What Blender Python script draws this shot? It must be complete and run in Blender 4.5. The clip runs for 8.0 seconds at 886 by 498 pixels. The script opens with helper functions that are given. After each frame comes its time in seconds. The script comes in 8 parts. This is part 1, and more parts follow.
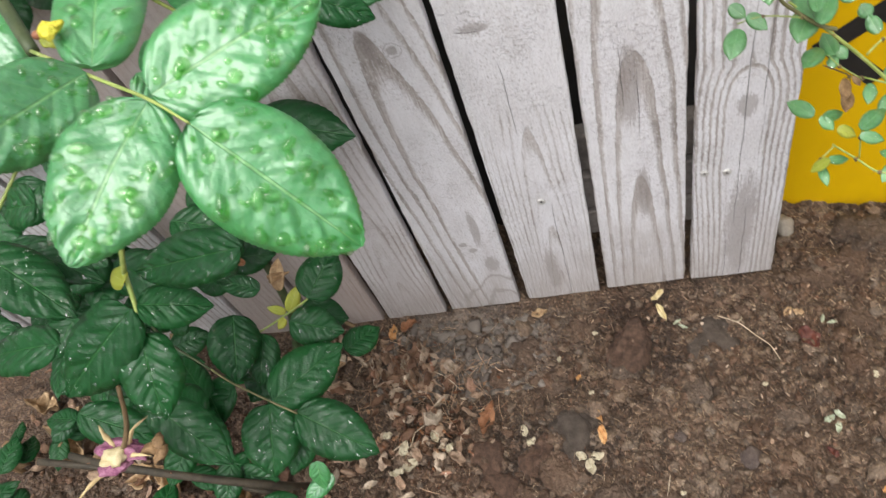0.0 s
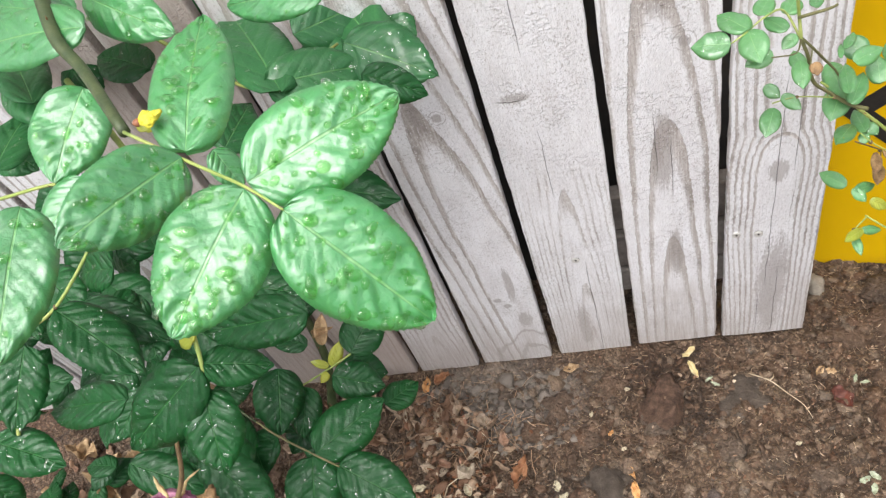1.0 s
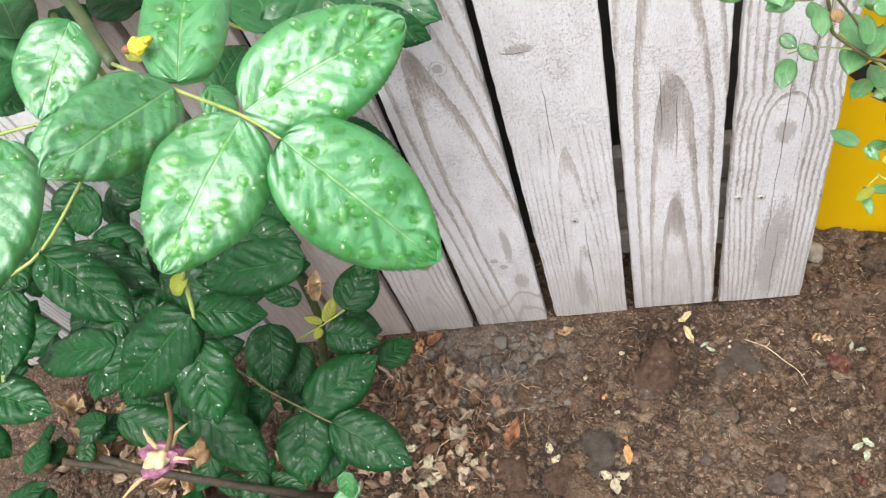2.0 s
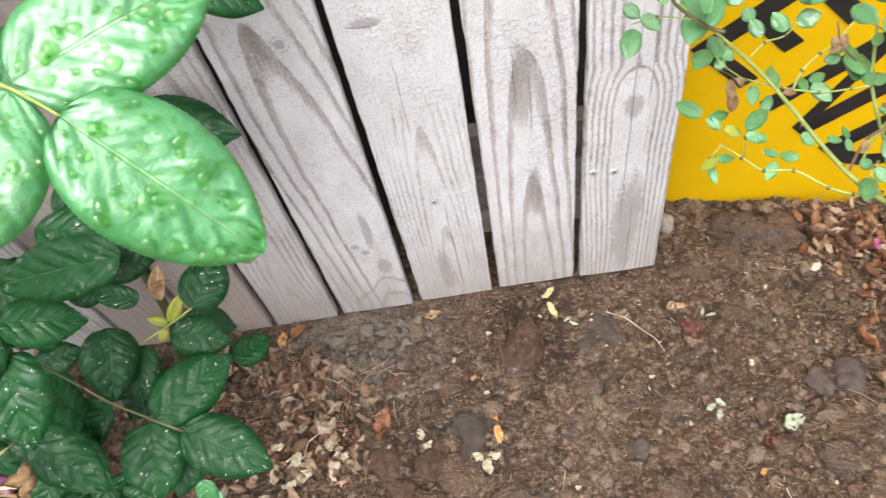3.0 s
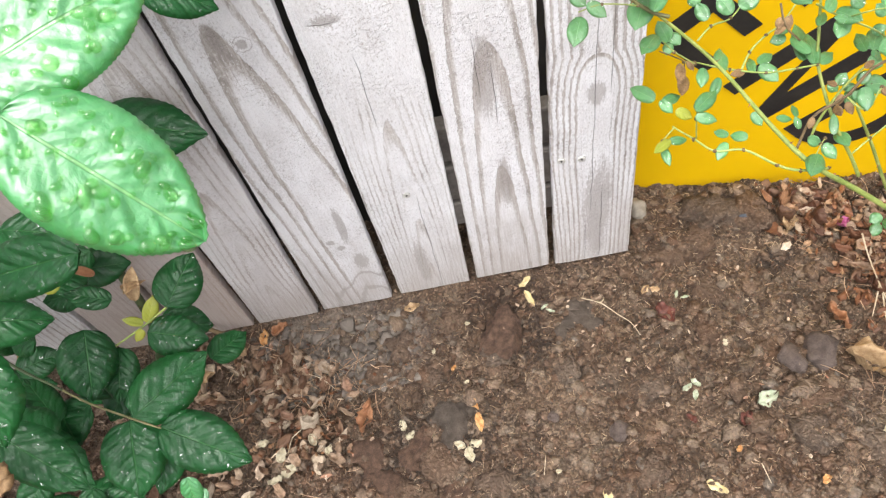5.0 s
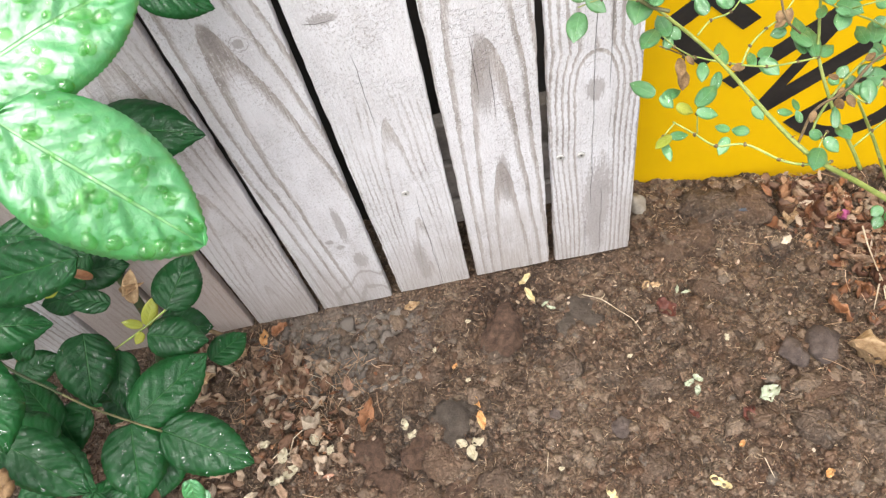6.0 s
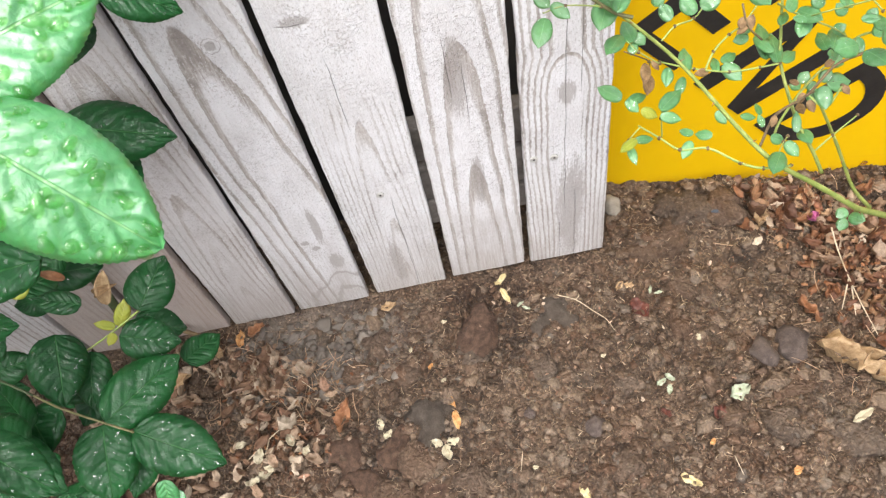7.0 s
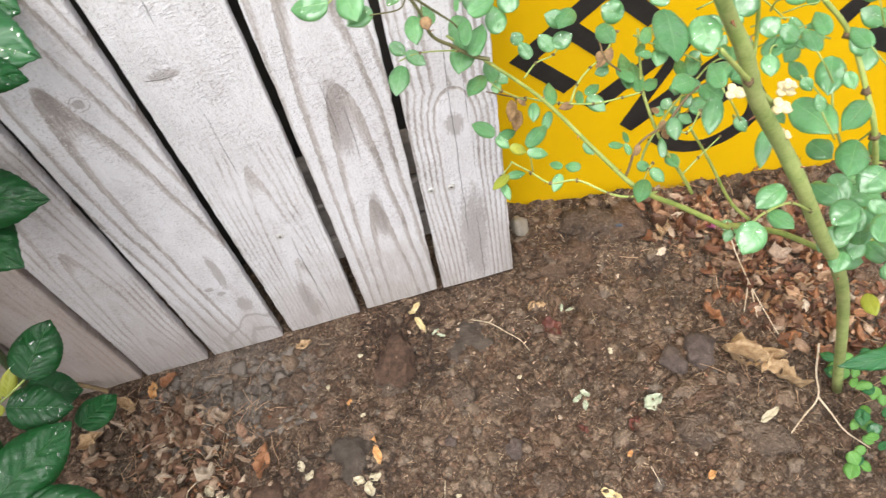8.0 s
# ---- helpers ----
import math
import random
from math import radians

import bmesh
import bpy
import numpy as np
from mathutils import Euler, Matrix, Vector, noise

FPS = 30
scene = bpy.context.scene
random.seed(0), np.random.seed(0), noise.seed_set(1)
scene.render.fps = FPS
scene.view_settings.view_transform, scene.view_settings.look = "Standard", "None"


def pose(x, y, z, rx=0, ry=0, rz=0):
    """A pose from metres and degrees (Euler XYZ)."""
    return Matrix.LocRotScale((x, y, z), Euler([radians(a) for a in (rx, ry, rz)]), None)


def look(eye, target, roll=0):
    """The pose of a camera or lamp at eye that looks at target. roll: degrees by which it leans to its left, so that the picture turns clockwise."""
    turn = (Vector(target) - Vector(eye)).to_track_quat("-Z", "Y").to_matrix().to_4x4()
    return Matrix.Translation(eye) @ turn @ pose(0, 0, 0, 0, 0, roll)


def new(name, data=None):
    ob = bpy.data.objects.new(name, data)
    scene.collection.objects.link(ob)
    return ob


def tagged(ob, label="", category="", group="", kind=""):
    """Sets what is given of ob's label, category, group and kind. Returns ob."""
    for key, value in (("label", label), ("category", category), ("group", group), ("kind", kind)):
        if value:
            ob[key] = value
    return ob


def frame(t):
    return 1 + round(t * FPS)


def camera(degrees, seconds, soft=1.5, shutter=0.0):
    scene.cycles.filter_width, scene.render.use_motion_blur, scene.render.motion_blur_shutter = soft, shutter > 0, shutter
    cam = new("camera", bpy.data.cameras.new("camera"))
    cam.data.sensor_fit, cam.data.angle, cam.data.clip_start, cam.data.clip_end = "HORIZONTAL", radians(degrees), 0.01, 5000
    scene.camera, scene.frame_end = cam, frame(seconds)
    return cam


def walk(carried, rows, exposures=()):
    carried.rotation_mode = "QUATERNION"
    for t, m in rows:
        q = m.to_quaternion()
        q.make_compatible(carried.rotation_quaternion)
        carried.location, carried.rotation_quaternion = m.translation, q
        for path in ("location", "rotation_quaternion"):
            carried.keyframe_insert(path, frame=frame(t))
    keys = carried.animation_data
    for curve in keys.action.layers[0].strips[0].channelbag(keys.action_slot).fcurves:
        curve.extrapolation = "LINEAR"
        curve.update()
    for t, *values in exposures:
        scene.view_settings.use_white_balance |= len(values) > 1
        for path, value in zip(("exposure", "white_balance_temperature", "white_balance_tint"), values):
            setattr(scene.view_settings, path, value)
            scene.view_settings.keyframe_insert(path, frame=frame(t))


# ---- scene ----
cam = camera(60.2, 8.0, soft=1.3, shutter=0.25)
PATH = [
    (0, (-0.258, -0.659, 1.229), (-0.684, 0.399, -0.413), -26.0),
    (0.2, (-0.264, -0.663, 1.243), (-0.722, 0.448, -0.379), -25.1),
    (0.5, (-0.273, -0.668, 1.263), (-0.703, 0.464, -0.328), -24.2),
    (1, (-0.272, -0.664, 1.271), (-0.735, 0.493, -0.293), -25.3),
    (1.2, (-0.274, -0.664, 1.266), (-0.755, 0.495, -0.31), -25.1),
    (2.3, (-0.287, -0.666, 1.241), (-0.688, 0.401, -0.403), -22.8),
    (2.5, (-0.286, -0.652, 1.234), (-0.58, 0.409, -0.436), -19.8),
    (2.7, (-0.282, -0.649, 1.225), (-0.524, 0.396, -0.457), -17.9),
    (3, (-0.275, -0.644, 1.212), (-0.404, 0.402, -0.488), -14.6),
    (3.2, (-0.268, -0.649, 1.209), (-0.33, 0.366, -0.498), -12.1),
    (3.5, (-0.257, -0.657, 1.204), (-0.306, 0.368, -0.512), -12.0),
    (4, (-0.26, -0.66, 1.216), (-0.351, 0.383, -0.487), -14.0),
    (4.5, (-0.247, -0.664, 1.22), (-0.347, 0.383, -0.481), -15.5),
    (4.7, (-0.248, -0.663, 1.219), (-0.356, 0.381, -0.483), -15.7),
    (5.8, (-0.25, -0.658, 1.216), (-0.357, 0.362, -0.495), -16.1),
    (6, (-0.251, -0.657, 1.215), (-0.357, 0.372, -0.497), -16.4),
    (6.5, (-0.242, -0.661, 1.22), (-0.326, 0.369, -0.493), -15.3),
    (7, (-0.236, -0.662, 1.221), (-0.302, 0.361, -0.497), -14.5),
    (7.2, (-0.223, -0.662, 1.225), (-0.302, 0.362, -0.49), -14.3),
    (7.5, (-0.203, -0.661, 1.231), (-0.204, 0.377, -0.479), -13.0),
    (7.8, (-0.183, -0.654, 1.229), (-0.145, 0.379, -0.484), -12.8),
    (8, (-0.17, -0.65, 1.228), (-0.087, 0.374, -0.488), -11.6),
]
EXPOSURES = [(0, 0.71), (0.5, 0.90), (1, 0.97), (2.5, 1.1), (4, 1.22), (7, 1.22), (7.5, 1.2), (8, 1.1)]
walk(cam, [(t, look(eye, target, roll)) for t, eye, target, roll in PATH], EXPOSURES)

# ---- world, sun, exposure ----
world = bpy.data.worlds.new("overcast_sky")
scene.world = world
world.use_nodes = True
wn = world.node_tree.nodes
sky = wn.new("ShaderNodeTexSky")
sky.sky_type = "NISHITA"
sky.sun_disc = False
sky.sun_elevation, sky.sun_rotation = radians(71), radians(200)
sky.air_density, sky.dust_density = 1.0, 6.0
mute = wn.new("ShaderNodeHueSaturation")
mute.inputs["Saturation"].default_value = 0.25
world.node_tree.links.new(sky.outputs[0], mute.inputs["Color"])
world.node_tree.links.new(mute.outputs[0], wn["Background"].inputs["Color"])
wn["Background"].inputs["Strength"].default_value = 0.15
sun = new("sun", bpy.data.lights.new("sun", "SUN"))
sun.data.energy, sun.data.angle, sun.data.color = 0.9, radians(60), (1.0, 0.99, 0.97)
sun.matrix_world = look((0, 0, 3), (0.33, 0.95, 0))


# ---- node helpers ----
class Nodes:
    """A short way to write a node material."""

    def __init__(self, name):
        self.mat = bpy.data.materials.new(name)
        self.mat.use_nodes = True
        self.tree = self.mat.node_tree
        self.bsdf = self.tree.nodes["Principled BSDF"]

    def add(self, kind, **settings):
        n = self.tree.nodes.new("ShaderNode" + kind)
        if kind == "Math":
            n.operation = settings.pop("op")
        if kind == "Mix":
            n.data_type = "RGBA"
            n.blend_type = settings.pop("blend", "MIX")
        if kind == "TexNoise":
            n.noise_dimensions = settings.pop("dims", "3D")
        if kind == "TexVoronoi":
            n.feature = settings.pop("feature", "F1")
        return n

    def put(self, value, socket):
        if isinstance(value, bpy.types.NodeSocket):
            self.tree.links.new(value, socket)
        elif isinstance(value, (tuple, list)) and len(value) == 3 and socket.type == "RGBA":
            socket.default_value = (*value, 1)
        else:
            socket.default_value = value

    def m(self, op, a, b=0.0, c=0.0):
        n = self.add("Math", op=op)
        for value, socket in zip((a, b, c), n.inputs):
            self.put(value, socket)
        return n.outputs[0]

    def step(self, x, lo, hi, a=0.0, b=1.0):
        n = self.add("MapRange")
        n.interpolation_type = "SMOOTHSTEP"
        for value, socket in zip((x, lo, hi, a, b), n.inputs):
            self.put(value, socket)
        return n.outputs[0]

    def mix(self, fac, a, b, blend="MIX"):
        n = self.add("Mix", blend=blend)
        self.put(fac, n.inputs[0])
        self.put(a, n.inputs[6])
        self.put(b, n.inputs[7])
        return n.outputs[2]

    def noise(self, vec, scale, detail=3.0, rough=0.55, distort=0.0):
        n = self.add("TexNoise")
        if vec is not None:
            self.put(vec, n.inputs["Vector"])
        for key, value in (("Scale", scale), ("Detail", detail), ("Roughness", rough), ("Distortion", distort)):
            self.put(value, n.inputs[key])
        return n.outputs["Fac"]

    def voronoi(self, vec, scale, out="Distance", feature="F1"):
        n = self.add("TexVoronoi", feature=feature)
        if vec is not None:
            self.put(vec, n.inputs["Vector"])
        self.put(scale, n.inputs["Scale"])
        return n.outputs[out]

    def scaled(self, vec, sx, sy, sz, ox=0.0, oy=0.0, oz=0.0):
        n = self.add("Mapping")
        self.put(vec, n.inputs["Vector"])
        n.inputs["Scale"].default_value = (sx, sy, sz)
        n.inputs["Location"].default_value = (ox, oy, oz)
        return n.outputs[0]

    def coords(self, which="Object"):
        return self.add("TexCoord").outputs[which]

    def split(self, vec):
        n = self.add("SeparateXYZ")
        self.put(vec, n.inputs[0])
        return n.outputs

    def random(self):
        return self.add("ObjectInfo").outputs["Random"]

    def island(self):
        return self.add("NewGeometry").outputs["Random Per Island"]

    def ramp(self, fac, stops):
        n = self.add("ValToRGB")
        self.put(fac, n.inputs[0])
        e = n.color_ramp.elements
        while len(e) < len(stops):
            e.new(0.5)
        for el, (pos, col) in zip(e, stops):
            el.position, el.color = pos, (*col, 1)
        return n.outputs[0]

    def bump(self, height, strength, distance):
        n = self.add("Bump")
        n.inputs["Strength"].default_value, n.inputs["Distance"].default_value = strength, distance
        self.put(height, n.inputs["Height"])
        self.tree.links.new(n.outputs[0], self.bsdf.inputs["Normal"])

    def done(self, color, rough=0.8, metal=0.0, spec=0.5):
        self.put(color, self.bsdf.inputs["Base Color"])
        self.put(rough, self.bsdf.inputs["Roughness"])
        self.put(metal, self.bsdf.inputs["Metallic"])
        self.put(spec, self.bsdf.inputs["Specular IOR Level"])
        return self.mat


# ---- materials ----
def board_material(name, u0, vc, k_up, k_down, ring, edge=0.0, late=0.4, cap=9.0, slant=0.0, spots=(), cracks=(), shift=0.0, wear=0.5, fade=9.0, calm=0.0, force=1.0, whorls=(), curls=(), checks=(), cap_low=9.0, raw=0.0):
    """Whitewashed, weathered pine: arched growth rings round a leaning pith, paint worn off the late wood.
    edge: radius of one ring's sharp side; late: share of a ring that is late wood; cap, cap_low: how far the arch closes above and below; fade: height above which paint hides the rings; raw: share of bare tan wood."""
    n = Nodes(name)
    at = n.coords()
    moved = n.scaled(at, 1, 1, 1, shift, shift * 3, shift * 7)
    u, _, v = n.split(at)
    wob = n.m("MULTIPLY", n.m("SUBTRACT", n.noise(n.scaled(moved, 7, 1, 3.0), 1.0, 2.0), 0.5), 0.022)
    fine = n.m("MULTIPLY", n.m("SUBTRACT", n.noise(n.scaled(moved, 190, 10, 80), 1.0, 5.0, 0.7), 0.5), 0.0075)
    dv = n.m("SUBTRACT", v, vc)
    du = n.m("ADD", n.m("SUBTRACT", n.m("SUBTRACT", u, u0), n.m("MULTIPLY", dv, slant)), n.m("ADD", wob, fine))
    up = n.m("MINIMUM", n.m("MULTIPLY", n.m("MAXIMUM", dv, 0.0), k_up), cap)
    down = n.m("MAXIMUM", n.m("MULTIPLY", n.m("MINIMUM", dv, 0.0), k_down), -min(cap, cap_low))
    kv = n.m("ADD", n.m("ADD", up, down), n.m("MULTIPLY", wob, 0.3))
    r = n.m("SQRT", n.m("ADD", n.m("MULTIPLY", du, du), n.m("MULTIPLY", kv, kv)))
    phase = n.m("ADD", n.m("DIVIDE", n.m("SUBTRACT", r, edge), ring), 20.0)
    saw = n.m("FRACT", phase)
    band = n.m("MULTIPLY", n.step(saw, 1.0 - late * 1.6, 1.0 - late * 0.35), n.step(saw, 0.93, 1.0, 1.0, 0.0))
    which = n.noise(n.m("FLOOR", phase), 5.3, 0.0)
    band = n.m("MULTIPLY", n.m("MULTIPLY", band, force), n.step(which, 0.30, 0.55, 0.5, 1.0))
    band = n.m("MULTIPLY", band, n.step(v, fade, fade + 0.12, 1.0, 0.25))
    if calm:
        band = n.m("MULTIPLY", band, n.step(r, calm * 0.85, calm))
    flake = n.noise(n.scaled(moved, 330, 100, 120), 1.0, 4.0, 0.7)
    grain = n.noise(n.scaled(moved, 420, 60, 14), 1.0, 4.0, 0.6)
    saws = n.noise(n.scaled(moved, 40, 10, 520), 1.0, 2.0, 0.5)
    patch = n.noise(n.scaled(moved, 16, 5, 6), 1.0, 4.0, 0.6)
    thin = n.m("ADD", n.m("ADD", n.m("MULTIPLY", flake, 0.26), n.m("MULTIPLY", patch, 0.42)), n.m("MULTIPLY", grain, 0.2))
    worn = n.step(n.m("ADD", n.m("MULTIPLY", band, 0.40), thin), 0.67 - 0.14 * wear, 0.93 - 0.14 * wear)
    dark = None
    for su, sv, ru, rv in spots:
        a = n.m("DIVIDE", n.m("ADD", n.m("SUBTRACT", u, su), n.m("MULTIPLY", wob, 0.5)), ru)
        b = n.m("DIVIDE", n.m("SUBTRACT", v, sv), rv)
        d = n.m("ADD", n.m("SQRT", n.m("ADD", n.m("MULTIPLY", a, a), n.m("MULTIPLY", b, b))), n.m("MULTIPLY", n.m("ADD", n.m("ADD", flake, patch), grain), 1.0))
        s = n.step(d, 2.02, 2.30, 1.0, 0.0)
        dark = s if dark is None else n.m("MAXIMUM", dark, s)
    split = None
    for cu, lo, hi in cracks:
        bend = n.m("MULTIPLY", n.m("SUBTRACT", n.noise(n.scaled(at, 0, 0, 11, cu * 50, 0, 0), 1.0, 3.0), 0.5), 0.010)
        a = n.m("ABSOLUTE", n.m("ADD", n.m("SUBTRACT", u, cu), bend))
        s = n.m("MULTIPLY", n.step(n.m("ADD", a, n.m("MULTIPLY", flake, 0.0009)), 0.0004, 0.0011, 1.0, 0.0), n.m("MULTIPLY", n.step(v, lo, lo + 0.05), n.step(v, hi - 0.05, hi, 1.0, 0.0)))
        split = s if split is None else n.m("MAXIMUM", split, s)
    for su, sv, ru, rv in whorls:
        a = n.m("DIVIDE", n.m("ADD", n.m("SUBTRACT", u, su), n.m("MULTIPLY", fine, 1.5)), ru)
        b = n.m("DIVIDE", n.m("ADD", n.m("SUBTRACT", v, sv), n.m("MULTIPLY", fine, 1.5)), rv)
        d = n.m("ADD", n.m("SQRT", n.m("ADD", n.m("MULTIPLY", a, a), n.m("MULTIPLY", b, b))), n.m("MULTIPLY", patch, 0.9))
        s = n.m("MULTIPLY", n.step(n.m("ABSOLUTE", n.m("SINE", n.m("MULTIPLY", d, 8.0))), 0.14, 0.50, 1.0, 0.0), n.step(d, 1.1, 1.5, 1.0, 0.0))
        dark = s if dark is None else n.m("MAXIMUM", dark, s)
    peel = n.noise(n.scaled(moved, 95, 40, 150), 1.0, 4.0, 0.62, 0.5)
    loose = n.noise(n.scaled(moved, 21, 9, 15, 3.0, 1.0, 2.0), 1.0, 2.0, 0.5)
    lifted = n.step(loose, 0.54, 0.66, 0.0, 1.0)
    for su, sv, ru, rv in curls:
        a, b = n.m("DIVIDE", n.m("SUBTRACT", u, su), ru), n.m("DIVIDE", n.m("SUBTRACT", v, sv), rv)
        d = n.m("ADD", n.m("ADD", n.m("MULTIPLY", a, a), n.m("MULTIPLY", b, b)), n.m("MULTIPLY", patch, 1.2))
        lifted = n.m("MAXIMUM", lifted, n.step(d, 1.1, 1.7, 1.4, 0.0))
    rim = n.m("MULTIPLY", n.step(n.m("ABSOLUTE", n.m("SUBTRACT", peel, 0.53)), 0.006, 0.026, 1.0, 0.0), lifted)
    tone = n.noise(n.scaled(moved, 30, 8, 12), 1.0, 5.0, 0.65)
    paint = n.mix(n.step(tone, 0.3, 0.7), (0.795, 0.790, 0.815), (0.67, 0.658, 0.672))
    paint = n.mix(n.step(grain, 0.5, 0.75, 0.0, 0.35), paint, (0.55, 0.51, 0.495))
    bare = n.mix(n.step(grain, 0.3, 0.7), (0.475, 0.430, 0.402), (0.305, 0.268, 0.244))
    col = n.mix(n.m("MULTIPLY", worn, 0.88), paint, bare)
    col = n.mix(n.m("MULTIPLY", n.m("MULTIPLY", worn, n.step(tone, 0.53, 0.66)), 0.55), col, (0.20, 0.170, 0.155))
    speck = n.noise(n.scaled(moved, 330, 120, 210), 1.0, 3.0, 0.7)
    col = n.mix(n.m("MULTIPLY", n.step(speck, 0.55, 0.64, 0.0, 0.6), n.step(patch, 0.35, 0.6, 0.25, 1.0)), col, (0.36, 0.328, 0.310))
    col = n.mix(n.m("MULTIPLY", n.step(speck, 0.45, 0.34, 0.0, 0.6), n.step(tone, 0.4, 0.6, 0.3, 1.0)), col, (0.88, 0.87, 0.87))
    col = n.mix(n.m("MULTIPLY", n.m("MULTIPLY", rim, n.step(flake, 0.42, 0.55)), 0.5), col, (0.30, 0.255, 0.235))
    if dark is not None:
        col = n.mix(n.m("MULTIPLY", dark, 0.62), col, n.mix(grain, (0.345, 0.310, 0.290), (0.235, 0.205, 0.195)))
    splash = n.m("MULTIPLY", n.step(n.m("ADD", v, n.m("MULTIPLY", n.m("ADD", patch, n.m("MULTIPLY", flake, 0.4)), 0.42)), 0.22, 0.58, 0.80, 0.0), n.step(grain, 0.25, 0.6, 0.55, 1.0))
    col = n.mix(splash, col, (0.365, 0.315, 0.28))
    if raw:
        col = n.mix(n.step(patch, 0.25, 0.6, raw * 0.7, raw), col, n.mix(grain, (0.42, 0.330, 0.275), (0.30, 0.228, 0.185)))
    chip = n.m("MULTIPLY", n.step(flake, 0.62, 0.70), n.step(patch, 0.42, 0.6))
    col = n.mix(n.m("MULTIPLY", chip, 0.65), col, (0.25, 0.20, 0.175))
    for lo, hi, cv in checks:
        bend = n.m("MULTIPLY", n.m("SUBTRACT", n.noise(n.scaled(at, 60, 0, 0, cv * 50, 0, 0), 1.0, 3.0), 0.5), 0.012)
        a = n.m("ABSOLUTE", n.m("ADD", n.m("SUBTRACT", v, cv), bend))
        s = n.m("MULTIPLY", n.step(n.m("ADD", a, n.m("MULTIPLY", flake, 0.0009)), 0.0005, 0.0013, 1.0, 0.0), n.m("MULTIPLY", n.step(u, lo, lo + 0.008), n.step(u, hi - 0.012, hi, 1.0, 0.0)))
        split = s if split is None else n.m("MAXIMUM", split, s)
    if split is not None:
        col = n.mix(n.m("MULTIPLY", split, 0.75), col, (0.07, 0.055, 0.05))
    h = n.m("ADD", n.m("MULTIPLY", worn, -0.5), n.m("MULTIPLY", flake, 0.8))
    h = n.m("ADD", h, n.m("ADD", n.m("MULTIPLY", tone, 0.5), n.m("MULTIPLY", saws, 0.22)))
    if split is not None:
        h = n.m("SUBTRACT", h, n.m("MULTIPLY", split, 2.0))
    h = n.m("ADD", h, n.m("MULTIPLY", n.m("MULTIPLY", n.step(peel, 0.50, 0.60), n.step(loose, 0.45, 0.6)), 0.45))
    n.bump(n.m("ADD", h, n.m("MULTIPLY", speck, 0.35)), 0.7, 0.0030)
    return n.done(col, n.mix(worn, (0.62, 0.62, 0.62), (0.8, 0.8, 0.8)), spec=0.35)


def earth_colour(n, at, place):
    """Damp garden earth: crumbs of differing brown, reddish and grey patches, grit and fibres, crevice shade painted
    in. Gives the colour and the height.
    """
    warp = n.add("VectorMath")
    warp.operation = "MULTIPLY_ADD"
    drift = n.add("TexNoise")
    n.put(at, drift.inputs["Vector"])
    n.put(38.0, drift.inputs["Scale"])
    n.put(drift.outputs["Color"], warp.inputs[0])
    warp.inputs[1].default_value = (0.022, 0.022, 0.022)
    n.put(at, warp.inputs[2])
    bent = warp.outputs[0]
    lumps = n.split(n.voronoi(bent, 34, "Color"))
    crumbs = n.split(n.voronoi(bent, 105, "Color"))
    gap = n.voronoi(bent, 34, "Distance", "DISTANCE_TO_EDGE")
    chink = n.voronoi(bent, 105, "Distance", "DISTANCE_TO_EDGE")
    big = n.noise(place, 7, 4, 0.6)
    warm = n.noise(n.scaled(place, 1, 1, 1, 4.2, 1.1, 0), 5.5, 4, 0.6)
    mid = n.noise(at, 34, 5, 0.65)
    grit = n.noise(at, 210, 5, 0.8)
    tone = n.m("ADD", n.m("ADD", n.m("MULTIPLY", big, 0.38), n.m("MULTIPLY", mid, 0.26)), n.m("ADD", n.m("MULTIPLY", lumps[0], 0.16), n.m("MULTIPLY", crumbs[0], 0.20)))
    col = n.ramp(tone, [(0.34, (0.051, 0.030, 0.017)), (0.48, (0.116, 0.071, 0.043)), (0.63, (0.241, 0.164, 0.108))])
    col = n.mix(n.step(warm, 0.50, 0.64, 0.0, 0.6), col, n.mix(crumbs[1], (0.063, 0.029, 0.015), (0.153, 0.077, 0.040)))
    col = n.mix(n.step(n.m("ADD", n.m("MULTIPLY", lumps[1], 0.5), n.m("MULTIPLY", warm, -0.35)), 0.18, 0.34, 0.0, 0.55), col, n.mix(crumbs[1], (0.073, 0.056, 0.041), (0.194, 0.154, 0.114)))
    # seams between crumbs and lumps darkened: occlusion shade put into the colour
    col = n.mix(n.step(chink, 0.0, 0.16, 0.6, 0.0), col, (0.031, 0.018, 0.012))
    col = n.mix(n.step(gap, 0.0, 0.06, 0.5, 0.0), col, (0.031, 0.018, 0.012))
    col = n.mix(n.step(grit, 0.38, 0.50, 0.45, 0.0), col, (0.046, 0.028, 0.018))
    col = n.mix(n.step(grit, 0.55, 0.66, 0.0, 0.5), col, (0.408, 0.307, 0.216))
    bits = n.split(n.voronoi(at, 330, "Color"))
    col = n.mix(n.step(bits[0], 0.93, 0.95, 0.0, 0.5), col, n.mix(bits[1], (0.469, 0.366, 0.267), (0.255, 0.129, 0.074)))
    col = n.mix(n.step(bits[2], 0.88, 0.92, 0.0, 0.4), col, (0.051, 0.032, 0.022))
    h = n.m("ADD", n.m("ADD", n.m("MULTIPLY", mid, 1.2), n.m("MULTIPLY", grit, 0.6)), n.m("ADD", n.m("MULTIPLY", n.step(chink, 0.0, 0.3), 0.35), n.m("MULTIPLY", n.step(gap, 0.0, 0.2), 0.4)))
    return col, h, mid


